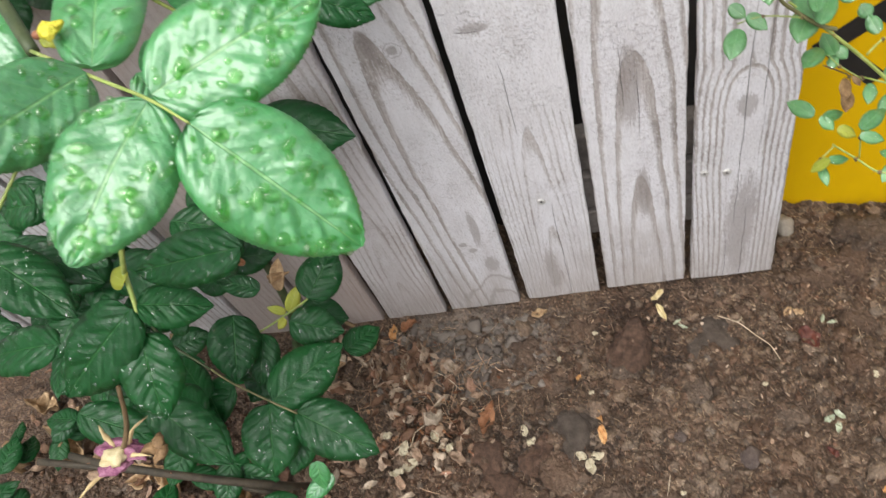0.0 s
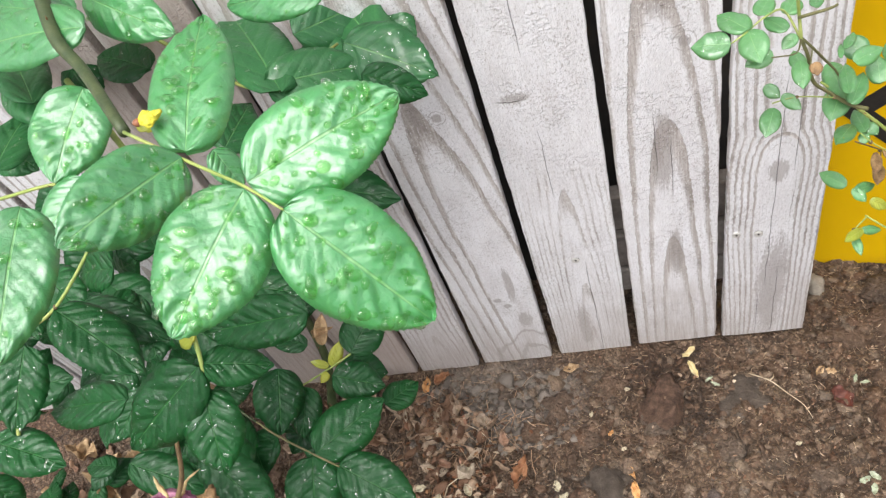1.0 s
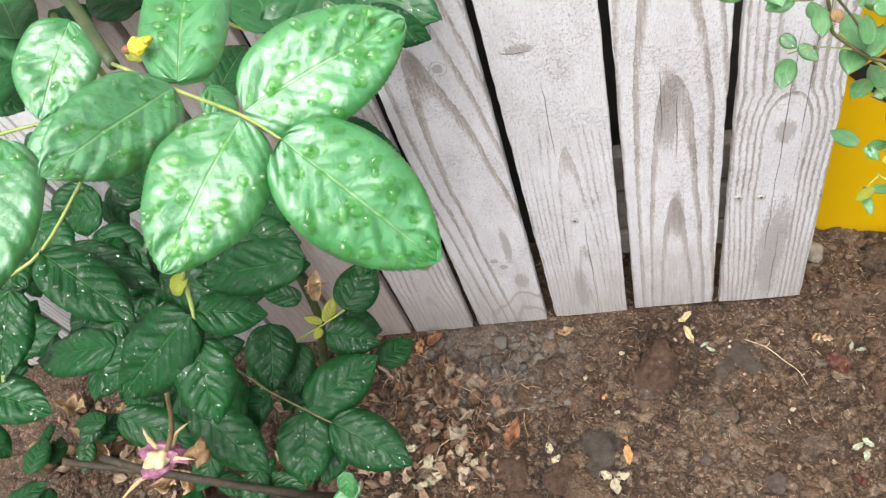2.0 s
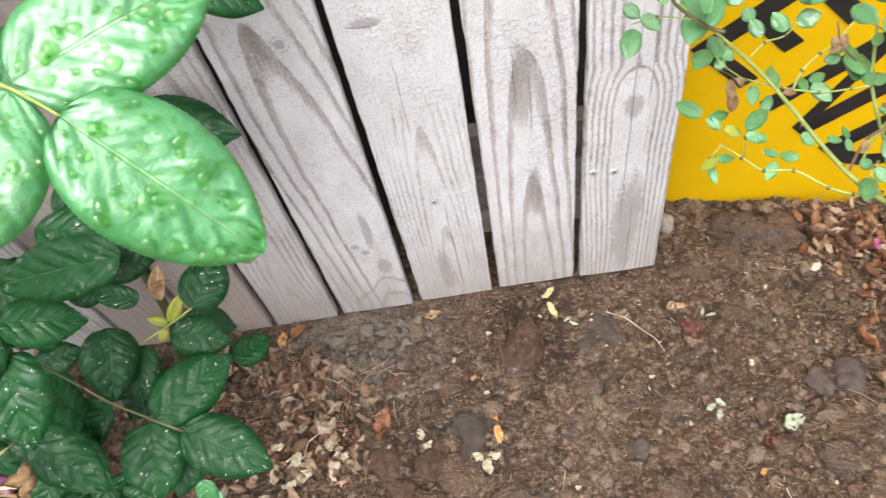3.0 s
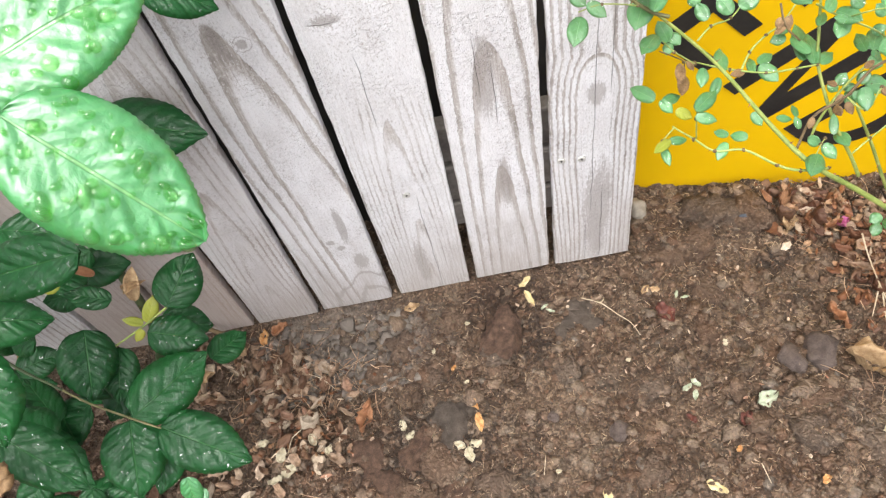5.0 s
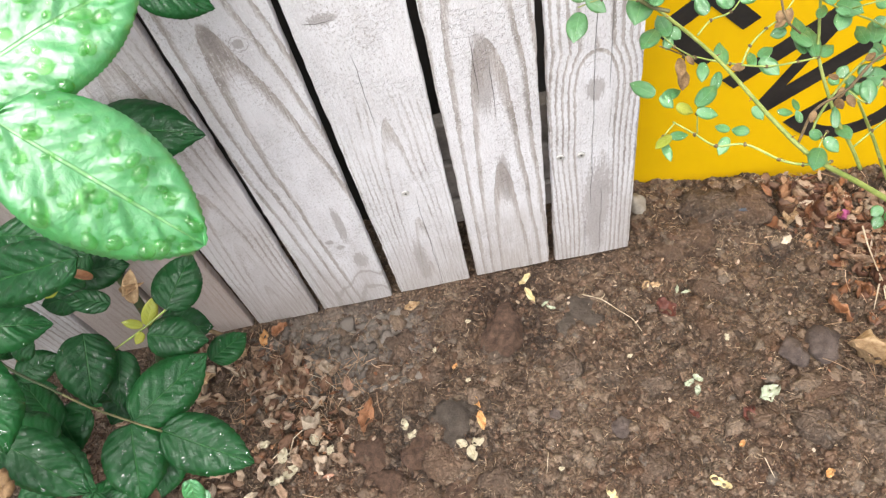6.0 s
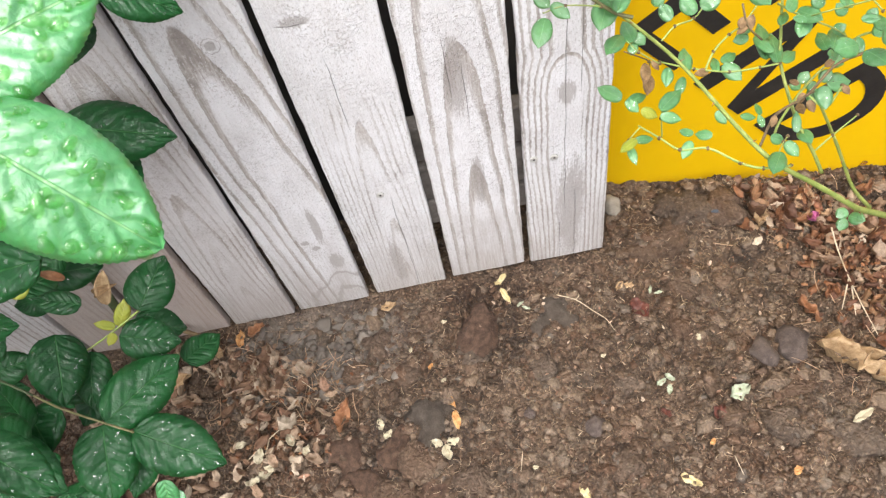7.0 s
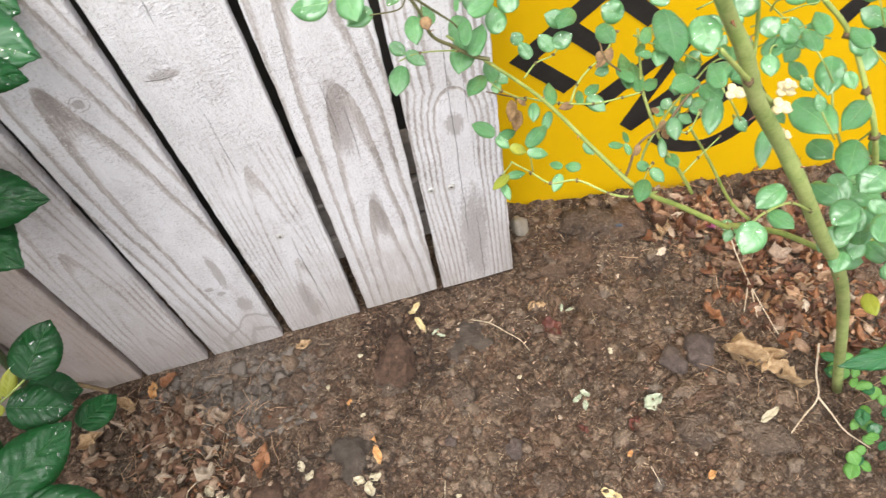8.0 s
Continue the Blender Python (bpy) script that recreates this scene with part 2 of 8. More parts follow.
def soil_material():
    n = Nodes("soil")
    at = n.coords()
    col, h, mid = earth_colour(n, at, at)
    x, y, _ = n.split(at)
    ragged = n.m("MULTIPLY", n.noise(at, 26, 4, 0.65), 1.6)
    damp = None
    # wet dark hollows and a dry grey crust by the boards
    for cx, cy, rx, ry in ((-0.23, -0.05, 0.11, 0.05), (-0.20, -0.13, 0.06, 0.05), (-0.33, -0.27, 0.07, 0.06), (-0.45, -0.30, 0.10, 0.08), (0.20, 0.10, 0.10, 0.05), (0.48, 0.02, 0.09, 0.06), (0.24, -0.06, 0.05, 0.02)):
        a, b = n.m("DIVIDE", n.m("SUBTRACT", x, cx), rx), n.m("DIVIDE", n.m("SUBTRACT", y, cy), ry)
        s = n.step(n.m("ADD", n.m("ADD", n.m("MULTIPLY", a, a), n.m("MULTIPLY", b, b)), ragged), 0.9, 1.9, 0.72, 0.0)
        damp = s if damp is None else n.m("MAXIMUM", damp, s)
    col = n.mix(damp, col, n.mix(0.82, col, (0.020, 0.012, 0.010)))
    a, b = n.m("DIVIDE", n.m("SUBTRACT", x, -0.53), 0.20), n.m("DIVIDE", n.m("SUBTRACT", y, -0.08), 0.10)
    crust = n.step(n.m("ADD", n.m("ADD", n.m("MULTIPLY", a, a), n.m("MULTIPLY", b, b)), ragged), 0.9, 1.9, 0.5, 0.0)
    col = n.mix(crust, col, n.mix(0.6, col, (0.40, 0.345, 0.30)))
    n.bump(h, 0.9, 0.009)
    return n.done(col, n.m("SUBTRACT", n.m("SUBTRACT", 0.68, n.m("MULTIPLY", mid, 0.3)), n.m("MULTIPLY", damp, 0.2)), spec=0.4)


def clod_material():
    """Loose lumps: the same earth, each with a tint of its own."""
    n = Nodes("soil_clod")
    at = n.coords("Object")
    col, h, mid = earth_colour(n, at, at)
    own = n.ramp(n.island(), [(0.0, (0.049, 0.028, 0.017)), (0.25, (0.117, 0.071, 0.044)), (0.45, (0.112, 0.054, 0.029)), (0.65, (0.158, 0.119, 0.085)), (0.85, (0.240, 0.168, 0.114)), (1.0, (0.133, 0.117, 0.097))])
    n.bump(h, 0.8, 0.005)
    return n.done(n.mix(0.55, col, own), n.m("SUBTRACT", 0.78, n.m("MULTIPLY", mid, 0.25)), spec=0.4)


def single_clod_material():
    n = Nodes("clod_earth")
    at = n.add("NewGeometry").outputs["Position"]
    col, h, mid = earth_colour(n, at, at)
    own = n.ramp(n.random(), [(0.0, (0.092, 0.044, 0.023)), (0.3, (0.122, 0.071, 0.044)), (0.65, (0.128, 0.097, 0.074)), (1.0, (0.069, 0.047, 0.034))])
    col = n.mix(0.55, col, own)
    n.bump(h, 1.0, 0.007)
    return n.done(col, 0.75, spec=0.4)


def leaf_material(name, dark, light, vein, rough=0.33, quilt=0.7, blotch=None, wet=0.6, relief=0.5, gloss=0.45, film=0.16, spread=0.0, ior=0.0, beads=0.0):
    """Rose leaf: UV runs across (x, 0.5 is the midrib) and along (y) the leaf."""
    n = Nodes(name)
    uv = n.coords("UV")
    at = n.coords("Object")
    x, y, _ = n.split(uv)
    side = n.m("ABSOLUTE", n.m("SUBTRACT", x, 0.5))
    rnd = n.random()
    jig = n.m("MULTIPLY", n.m("SUBTRACT", n.noise(at, 60, 2), 0.5), 0.9)
    ribs = n.m("FRACT", n.m("ADD", n.m("MULTIPLY", n.m("SUBTRACT", y, n.m("MULTIPLY", side, 0.56)), 6.0), n.m("MULTIPLY", jig, 0.45)))
    rib = n.m("ABSOLUTE", n.m("SUBTRACT", ribs, 0.5))
    ribline = n.step(rib, 0.02, 0.10, 1.0, 0.0)
    midrib = n.step(side, 0.006, 0.020, 1.0, 0.0)
    net = n.voronoi(at, 240, "Distance", "DISTANCE_TO_EDGE")
    tone = n.noise(at, 32, 3, 0.6)
    pucker = n.noise(at, 70, 3, 0.5, 0.8)
    col = n.mix(n.m("ADD", n.m("MULTIPLY", tone, 0.6), n.m("MULTIPLY", rnd, 0.4)), dark, light)
    col = n.mix(n.m("MULTIPLY", n.step(net, 0.0, 0.09, 1.0, 0.0), 0.08), col, vein)
    col = n.mix(n.m("MULTIPLY", ribline, 0.15), col, vein)
    col = n.mix(n.m("MULTIPLY", midrib, 0.7), col, vein)
    if blotch:
        col = n.mix(n.step(n.noise(at, 55, 2), 0.70, 0.74), col, blotch)
    h = n.m("ADD", n.m("MULTIPLY", n.step(rib, 0.0, 0.35), quilt), n.m("MULTIPLY", n.step(net, 0.0, 0.25), 0.05))
    h = n.m("SUBTRACT", h, n.m("MULTIPLY", midrib, 0.5))
    h = n.m("ADD", h, n.m("MULTIPLY", pucker, 1.1))
    n.bump(h, relief, 0.0020)
    n.done(col, n.m("ADD", rough, n.m("MULTIPLY", tone, 0.14)), spec=gloss)
    n.put(n.m("MULTIPLY", n.step(n.noise(n.scaled(at, 1, 1, 1, 3.0, 1.0, 2.0), 95, 3, 0.6), 0.47, 0.60, spread, 1.0), wet), n.bsdf.inputs["Coat Weight"])
    n.bsdf.inputs["Coat Roughness"].default_value = film
    n.bsdf.inputs["Coat IOR"].default_value = ior or 1.5 + 0.25 * wet
    if beads:
        film_bump = n.add("Bump")
        film_bump.inputs["Strength"].default_value = beads
        film_bump.inputs["Distance"].default_value = 0.0020
        n.put(n.m("ADD", h, n.m("MULTIPLY", n.noise(at, 210, 3, 0.6, 0.6), 0.9)), film_bump.inputs["Height"])
        n.tree.links.new(film_bump.outputs[0], n.bsdf.inputs["Coat Normal"])
    lit = n.add("BsdfTranslucent")
    n.put(n.mix(0.6, col, (light[0] * 2.6, light[1] * 1.5, light[2] * 0.5)), lit.inputs["Color"])
    both = n.add("MixShader")
    both.inputs[0].default_value = 0.30
    n.tree.links.new(n.bsdf.outputs[0], both.inputs[1])
    n.tree.links.new(lit.outputs[0], both.inputs[2])
    n.tree.links.new(both.outputs[0], n.tree.nodes["Material Output"].inputs["Surface"])
    return n.mat


def plain_material(name, a, b, scale, rough=0.7, bump=0.3, depth=0.001, spec=0.4, by="noise", metal=0.0):
    """A material with mottling at two scales; by: what picks between the two colours."""
    n = Nodes(name)
    at = n.coords()
    big, small = n.noise(at, scale, 4, 0.6), n.noise(at, scale * 7, 3, 0.6)
    fac = n.m("ADD", n.m("MULTIPLY", big, 0.7), n.m("MULTIPLY", small, 0.3))
    if by == "random":
        fac = n.m("ADD", n.m("MULTIPLY", fac, 0.3), n.m("MULTIPLY", n.random(), 0.7))
    if by == "island":
        fac = n.m("ADD", n.m("MULTIPLY", fac, 0.3), n.m("MULTIPLY", n.island(), 0.7))
    else:
        fac = n.step(fac, 0.3, 0.7)
    n.bump(n.m("ADD", big, small), bump, depth)
    return n.done(n.mix(fac, a, b), rough, metal, spec)


def litter_material(name, stops):
    n = Nodes(name)
    at = n.coords()
    tone = n.noise(at, 150, 5, 0.7)
    col = n.ramp(n.island(), stops)
    col = n.mix(n.step(tone, 0.35, 0.65, 0.7, 0.0), col, n.mix(0.6, col, (0.07, 0.04, 0.025)))
    n.bump(tone, 0.6, 0.0025)
    return n.done(col, 0.6, spec=0.35)


def panel_material():
    n = Nodes("yellow_sign_paint")
    at = n.coords()
    big = n.noise(at, 6, 4)
    fine = n.noise(n.scaled(at, 3, 1, 160), 1.0, 3)
    dirt = n.noise(at, 60, 5, 0.7)
    low = n.split(at)[2]
    col = n.mix(big, (0.77, 0.475, 0.002), (0.67, 0.405, 0.003))
    col = n.mix(n.step(fine, 0.55, 0.8, 0.0, 0.18), col, (0.62, 0.34, 0.02))
    grime = n.m("MULTIPLY", n.step(n.m("ADD", low, n.m("MULTIPLY", dirt, -0.05)), -0.02, 0.035, 1.0, 0.0), 0.65)
    col = n.mix(grime, col, (0.26, 0.15, 0.03))
    col = n.mix(n.step(dirt, 0.70, 0.78, 0.0, 0.5), col, (0.30, 0.17, 0.03))
    n.bump(dirt, 0.12, 0.0008)
    return n.done(col, n.m("ADD", 0.42, n.m("MULTIPLY", big, 0.2)), spec=0.14)


def drop_material(name, base, rim, tint, bend=0.0):
    """Clear water: what lies under it shows through, with a glossy skin; base and rim are the shares of gloss, bend that of refraction."""
    n = Nodes(name)
    clear, shine, both = n.add("BsdfTransparent"), n.add("BsdfGlossy"), n.add("MixShader")
    clear.inputs["Color"].default_value = (*tint, 1)
    shine.inputs["Roughness"].default_value = 0.12
    edge = n.add("LayerWeight")
    edge.inputs["Blend"].default_value = 0.35
    gloss = n.m("ADD", n.m("MULTIPLY", n.m("POWER", edge.outputs["Facing"], 1.5), rim), base)
    n.tree.links.new(gloss, both.inputs[0])
    n.tree.links.new(clear.outputs[0], both.inputs[1])
    n.tree.links.new(shine.outputs[0], both.inputs[2])
    out = both.outputs[0]
    if bend:
        n.done((0.97, 1.0, 0.95), 0.02)
        n.bsdf.inputs["Transmission Weight"].default_value = 1.0
        n.bsdf.inputs["IOR"].default_value = 1.33
        lens = n.add("MixShader")
        lens.inputs[0].default_value = bend
        n.tree.links.new(out, lens.inputs[1])
        n.tree.links.new(n.bsdf.outputs[0], lens.inputs[2])
        out = lens.outputs[0]
    n.tree.links.new(out, n.tree.nodes["Material Output"].inputs["Surface"])
    return n.mat


PALE_CRUMB = plain_material("pale_dry_earth", (0.075, 0.058, 0.047), (0.255, 0.218, 0.185), 60, 0.85, 0.8, 0.004, by="island")
SOIL, CLOD, EARTH = soil_material(), clod_material(), single_clod_material()
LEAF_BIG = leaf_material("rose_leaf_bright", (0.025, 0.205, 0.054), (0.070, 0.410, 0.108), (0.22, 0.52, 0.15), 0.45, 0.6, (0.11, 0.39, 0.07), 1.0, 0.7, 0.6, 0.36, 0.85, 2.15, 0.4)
# inner and lower leaves: shade within the bush put into a darker green
LEAF_SHADED = leaf_material("rose_leaf_shaded", (0.004, 0.046, 0.011), (0.014, 0.112, 0.026), (0.040, 0.16, 0.040), 0.40, 0.5, None, 0.6, 0.8, 0.2, 0.12, 0.2, 1.7, 0.9)
LEAF_MID = leaf_material("rose_leaf_green", (0.018, 0.105, 0.036), (0.042, 0.185, 0.058), (0.13, 0.32, 0.10), 0.34, 0.5, None, 0.5, 0.7, 0.3, 0.2, 0.2)
LEAF_SMALL = leaf_material("rose_leaf_pale", (0.034, 0.150, 0.042), (0.170, 0.430, 0.165), (0.28, 0.50, 0.20), 0.42, 0.12, None, 0.95, 0.45, 0.4, 0.30, 0.5, 2.0, 0.35)
LEAF_GRASS = leaf_material("weed_leaf", (0.06, 0.19, 0.03), (0.14, 0.34, 0.07), (0.24, 0.42, 0.12), 0.45, 0.2, None, 0.0, 0.3)
LEAF_YELLOW = leaf_material("rose_leaf_yellowing", (0.22, 0.30, 0.03), (0.42, 0.45, 0.06), (0.5, 0.5, 0.15), 0.5, 0.4, (0.45, 0.20, 0.03))
BUD = plain_material("yellow_bud", (0.42, 0.44, 0.03), (0.72, 0.60, 0.06), 160, 0.5, 0.5, 0.001)
STEM = plain_material("green_cane", (0.16, 0.22, 0.045), (0.32, 0.35, 0.10), 50, 0.5, 0.25, 0.0008)
STEM_THICK = plain_material("mottled_cane", (0.20, 0.28, 0.075), (0.38, 0.43, 0.16), 45, 0.5, 0.4, 0.001)
STEM_OLIVE = plain_material("olive_cane", (0.032, 0.055, 0.020), (0.070, 0.090, 0.036), 60, 0.5, 0.3, 0.0008)
# low canes: old wood made darker still, shade under the bush included
LOW_CANE_SHADED = plain_material("shaded_low_cane", (0.022, 0.018, 0.011), (0.062, 0.048, 0.030), 60, 0.7, 0.4, 0.001)
STEM_PALE = plain_material("pale_green_stem", (0.23, 0.32, 0.070), (0.39, 0.43, 0.14), 60, 0.5, 0.25, 0.0006)
STEM_TAN = plain_material("tan_stalk", (0.10, 0.105, 0.040), (0.19, 0.17, 0.075), 60, 0.6, 0.3, 0.0006)
STEM_DARK = plain_material("brown_stem", (0.09, 0.06, 0.03), (0.19, 0.13, 0.06), 60, 0.7, 0.4, 0.001)
THORN = plain_material("thorn", (0.20, 0.07, 0.04), (0.32, 0.14, 0.07), 80, 0.6)
LITTER = litter_material("dry_litter", [(0.0, (0.13, 0.066, 0.038)), (0.3, (0.25, 0.145, 0.088)), (0.6, (0.40, 0.28, 0.19)), (0.88, (0.60, 0.50, 0.38)), (1.0, (0.30, 0.125, 0.068))])
RED_LITTER = litter_material("red_litter", [(0.0, (0.075, 0.033, 0.021)), (0.35, (0.165, 0.066, 0.031)), (0.65, (0.31, 0.135, 0.058)), (0.88, (0.44, 0.29, 0.17)), (1.0, (0.12, 0.06, 0.04))])
PALE_LEAF = plain_material("pale_dry_leaf", (0.36, 0.31, 0.21), (0.50, 0.45, 0.33), 70, 0.6, 0.4, 0.001)
YELLOW_LEAF = plain_material("yellow_fallen_leaf", (0.46, 0.36, 0.16), (0.58, 0.50, 0.31), 60, 0.6, 0.4, 0.001)
ORANGE_LEAF = plain_material("orange_fallen_leaf", (0.40, 0.17, 0.05), (0.60, 0.38, 0.17), 90, 0.6, 0.4, 0.001)
RED_LEAF = plain_material("red_fallen_leaf", (0.045, 0.014, 0.010), (0.16, 0.050, 0.032), 110, 0.5, 0.4, 0.001)
TAN_LEAF = plain_material("tan_fallen_leaf", (0.24, 0.14, 0.065), (0.54, 0.39, 0.23), 75, 0.65, 0.6, 0.002)
BROWN_LEAF = plain_material("brown_fallen_leaf", (0.22, 0.095, 0.045), (0.40, 0.20, 0.10), 50, 0.55, 0.6, 0.002)
TWIG = plain_material("pale_twig", (0.42, 0.33, 0.22), (0.62, 0.53, 0.40), 90, 0.75, 0.4, 0.001)
GREEN_BIT = plain_material("green_seedling", (0.27, 0.31, 0.20), (0.45, 0.47, 0.37), 60, 0.5, 0.3, 0.001)
PINK_BIT = plain_material("pink_petal", (0.30, 0.045, 0.15), (0.42, 0.14, 0.25), 60, 0.5, 0.3, 0.001)
NEEDLE = plain_material("dry_needle", (0.22, 0.110, 0.060), (0.60, 0.43, 0.28), 90, 0.6, 0.2, 0.0004, by="island")
STRAW = plain_material("straw", (0.20, 0.12, 0.07), (0.60, 0.47, 0.32), 90, 0.7, 0.2, 0.0004, by="island")
SIGN_YELLOW, SIGN_BLACK = panel_material(), plain_material("black_sign_paint", (0.012, 0.012, 0.012), (0.028, 0.026, 0.024), 25, 0.45, 0.15, 0.0006)
RAIL = plain_material("weathered_rail", (0.12, 0.105, 0.095), (0.24, 0.215, 0.195), 30, 0.85, 0.5, 0.002)
SCREW = plain_material("galvanised_screw", (0.50, 0.49, 0.47), (0.66, 0.64, 0.61), 300, 0.45, 0.2, 0.0003, metal=0.4)
RECESS = plain_material("screw_recess", (0.03, 0.028, 0.026), (0.06, 0.055, 0.05), 300, 0.8)
# near-black so that the shade between the boards is in the colour
GAP_DARK = plain_material("gap_dark", (0.045, 0.042, 0.040), (0.080, 0.075, 0.070), 4, 0.95, 0.3, 0.002, spec=0.1)
DROP, DROP_GLINT = drop_material("flat_water_drop", 0.05, 1.0, (0.64, 0.90, 0.54), 0.30), drop_material("round_water_drop", 0.09, 0.5, (0.98, 1.0, 0.9))
CREAM = plain_material("cream_petal", (0.48, 0.38, 0.19), (0.68, 0.59, 0.37), 90, 0.6, 0.4, 0.001)
LEAF_DRY = plain_material("dry_leaf", (0.11, 0.060, 0.026), (0.32, 0.20, 0.095), 130, 0.7, 0.5, 0.001)
PETAL = plain_material("wilted_petal", (0.13, 0.012, 0.065), (0.46, 0.22, 0.31), 60, 0.6, 0.5, 0.001)
SEPAL = plain_material("dry_sepal", (0.42, 0.30, 0.14), (0.62, 0.50, 0.27), 70, 0.7, 0.4, 0.001)
RED_EARTH = plain_material("red_earth", (0.048, 0.025, 0.017), (0.190, 0.112, 0.072), 85, 0.75, 1.0, 0.007)
STONE = plain_material("grey_stone", (0.19, 0.165, 0.135), (0.32, 0.285, 0.24), 40, 0.85, 0.6, 0.003)
BLUE_STONE = plain_material("blue_grey_stone", (0.036, 0.042, 0.055), (0.085, 0.092, 0.110), 90, 0.7, 0.5, 0.002)
CRUST = plain_material("grey_earth", (0.062, 0.047, 0.036), (0.145, 0.112, 0.087), 60, 0.72, 1.0, 0.009)
ROCK = plain_material("dark_rock", (0.060, 0.042, 0.036), (0.165, 0.125, 0.106), 70, 0.7, 0.9, 0.006)


# ---- building helpers ----
def mesh_of(name, bm, material, smooth=True):
    me = bpy.data.meshes.new(name)
    bm.normal_update()
    bm.to_mesh(me)
    bm.free()
    me.materials.append(material)
    if smooth:
        me.polygons.foreach_set("use_smooth", [True] * len(me.polygons))
    return me


def part(name, bm, material, parent, label="", smooth=True):
    """One mesh object under a thing or a part."""
    ob = new(name, mesh_of(name, bm, material, smooth))
    ob.parent = parent
    return tagged(ob, label)


def thing(name, label, category, group="", kind="", at=(0, 0, 0)):
    ob = new(name)
    ob.location = at
    ob.empty_display_size = 0.02
    return tagged(ob, label, category, group, kind)


def lone(name, bm, material, label, category, group="", kind="", smooth=True, m=None):
    ob = new(name, mesh_of(name, bm, material, smooth))
    if m is not None:
        ob.matrix_world = m
    return tagged(ob, label, category, group, kind)


def tube(bm, points, radii, sides=8, caps=True):
    """A round rod through the points, its radius changing along it."""
    pts = [Vector(p) for p in points]
    rings = []
    for i, p in enumerate(pts):
        d = (pts[min(i + 1, len(pts) - 1)] - pts[max(i - 1, 0)]).normalized()
        side = d.cross(Vector((0.31, 0.17, 0.93)))
        side = side.normalized() if side.length > 1e-3 else Vector((1, 0, 0))
        other = d.cross(side)
        r = radii[i] if isinstance(radii, (list, tuple)) else radii
        rings.append([bm.verts.new(p + r * (math.cos(a) * side + math.sin(a) * other)) for a in (2 * math.pi * j / sides for j in range(sides))])
    for a, b in zip(rings, rings[1:]):
        for j in range(sides):
            bm.faces.new((a[j], a[(j + 1) % sides], b[(j + 1) % sides], b[j]))
    if caps:
        bm.faces.new(list(reversed(rings[0])))
        bm.faces.new(rings[-1])
    return bm


def smooth_line(points, steps=5):
    """A Catmull-Rom line through the points."""
    p = [Vector(q) for q in points]
    p = [2 * p[0] - p[1], *p, 2 * p[-1] - p[-2]]
    out = []
    for a, b, c, d in zip(p, p[1:], p[2:], p[3:]):
        for i in range(steps):
            t = i / steps
            out.append(0.5 * (2 * b + (c - a) * t + (2 * a - 5 * b + 4 * c - d) * t * t + (3 * b - a - 3 * c + d) * t**3))
    return out + [p[-2]]


def lump(bm, centre, size, seed, rough=0.35, level=1, flat=1.0, turn=0.0):
    """A rough lump of earth or stone added to bm."""
    made = bmesh.ops.create_icosphere(bm, subdivisions=level, radius=1.0)["verts"]
    sx, sy, sz = size
    c, s = math.cos(turn), math.sin(turn)
    for v in made:
        k = 1 + rough * noise.noise(v.co * 1.3 + Vector((seed, seed * 0.7, -seed))) + 0.5 * rough * noise.noise(v.co * 3.1 + Vector((-seed, 3.0, seed)))
        q = Vector((v.co.x * sx, v.co.y * sy, v.co.z * sz * flat)) * k
        v.co = Vector((q.x * c - q.y * s, q.x * s + q.y * c, q.z)) + Vector(centre)
    return bm


def soil_height(x, y):
    """The lie of the bare earth: rounded lumps with creases between them."""
    p = Vector((x, y, 0.0))
    warp = p + Vector((0.012 * noise.noise(p * 13.0), 0.012 * noise.noise(p * 13.0 + Vector((7, 7, 7))), 0))
    h = 0.012 * noise.noise(p * 4.5) + 0.009 * noise.noise(warp * 11.0)
    # rounded crumbs of four sizes, each standing at a height of its own
    for scale, tall in ((17.0, 0.018), (38.0, 0.012), (75.0, 0.0075), (140.0, 0.0036)):
        d, seeds = noise.voronoi(warp * scale + Vector((0.0, 0.0, scale)))
        own = noise.cell(seeds[0] * 7.3)
        h += tall * (min(1.0, 1.9 * (d[1] - d[0])) ** 0.6 * (0.45 + 0.55 * own) - 0.42)
    h += 0.0022 * noise.noise(p * 190.0)
    h += 0.015 * math.exp(-(((x - 0.21) / 0.11) ** 2 + ((y - 0.045) / 0.07) ** 2) ** 2)
    near_fence = math.exp(-((y + 0.005) / 0.03) ** 2) if x < 0.02 else 0.0
    return h * (1 - 0.75 * near_fence) - 0.003


# ---- ground ----
def stretch(lo, hi, step, far):
    inner = list(np.arange(lo, hi + step / 2, step))
    out, d = [], step
    at = inner[-1]
    while at < far:
        d *= 1.45
        at += d
        out.append(at)
    low, d, at = [], step, inner[0]
    while at > -far:
        d *= 1.45
        at -= d
        low.append(at)
    return low[::-1] + inner + out


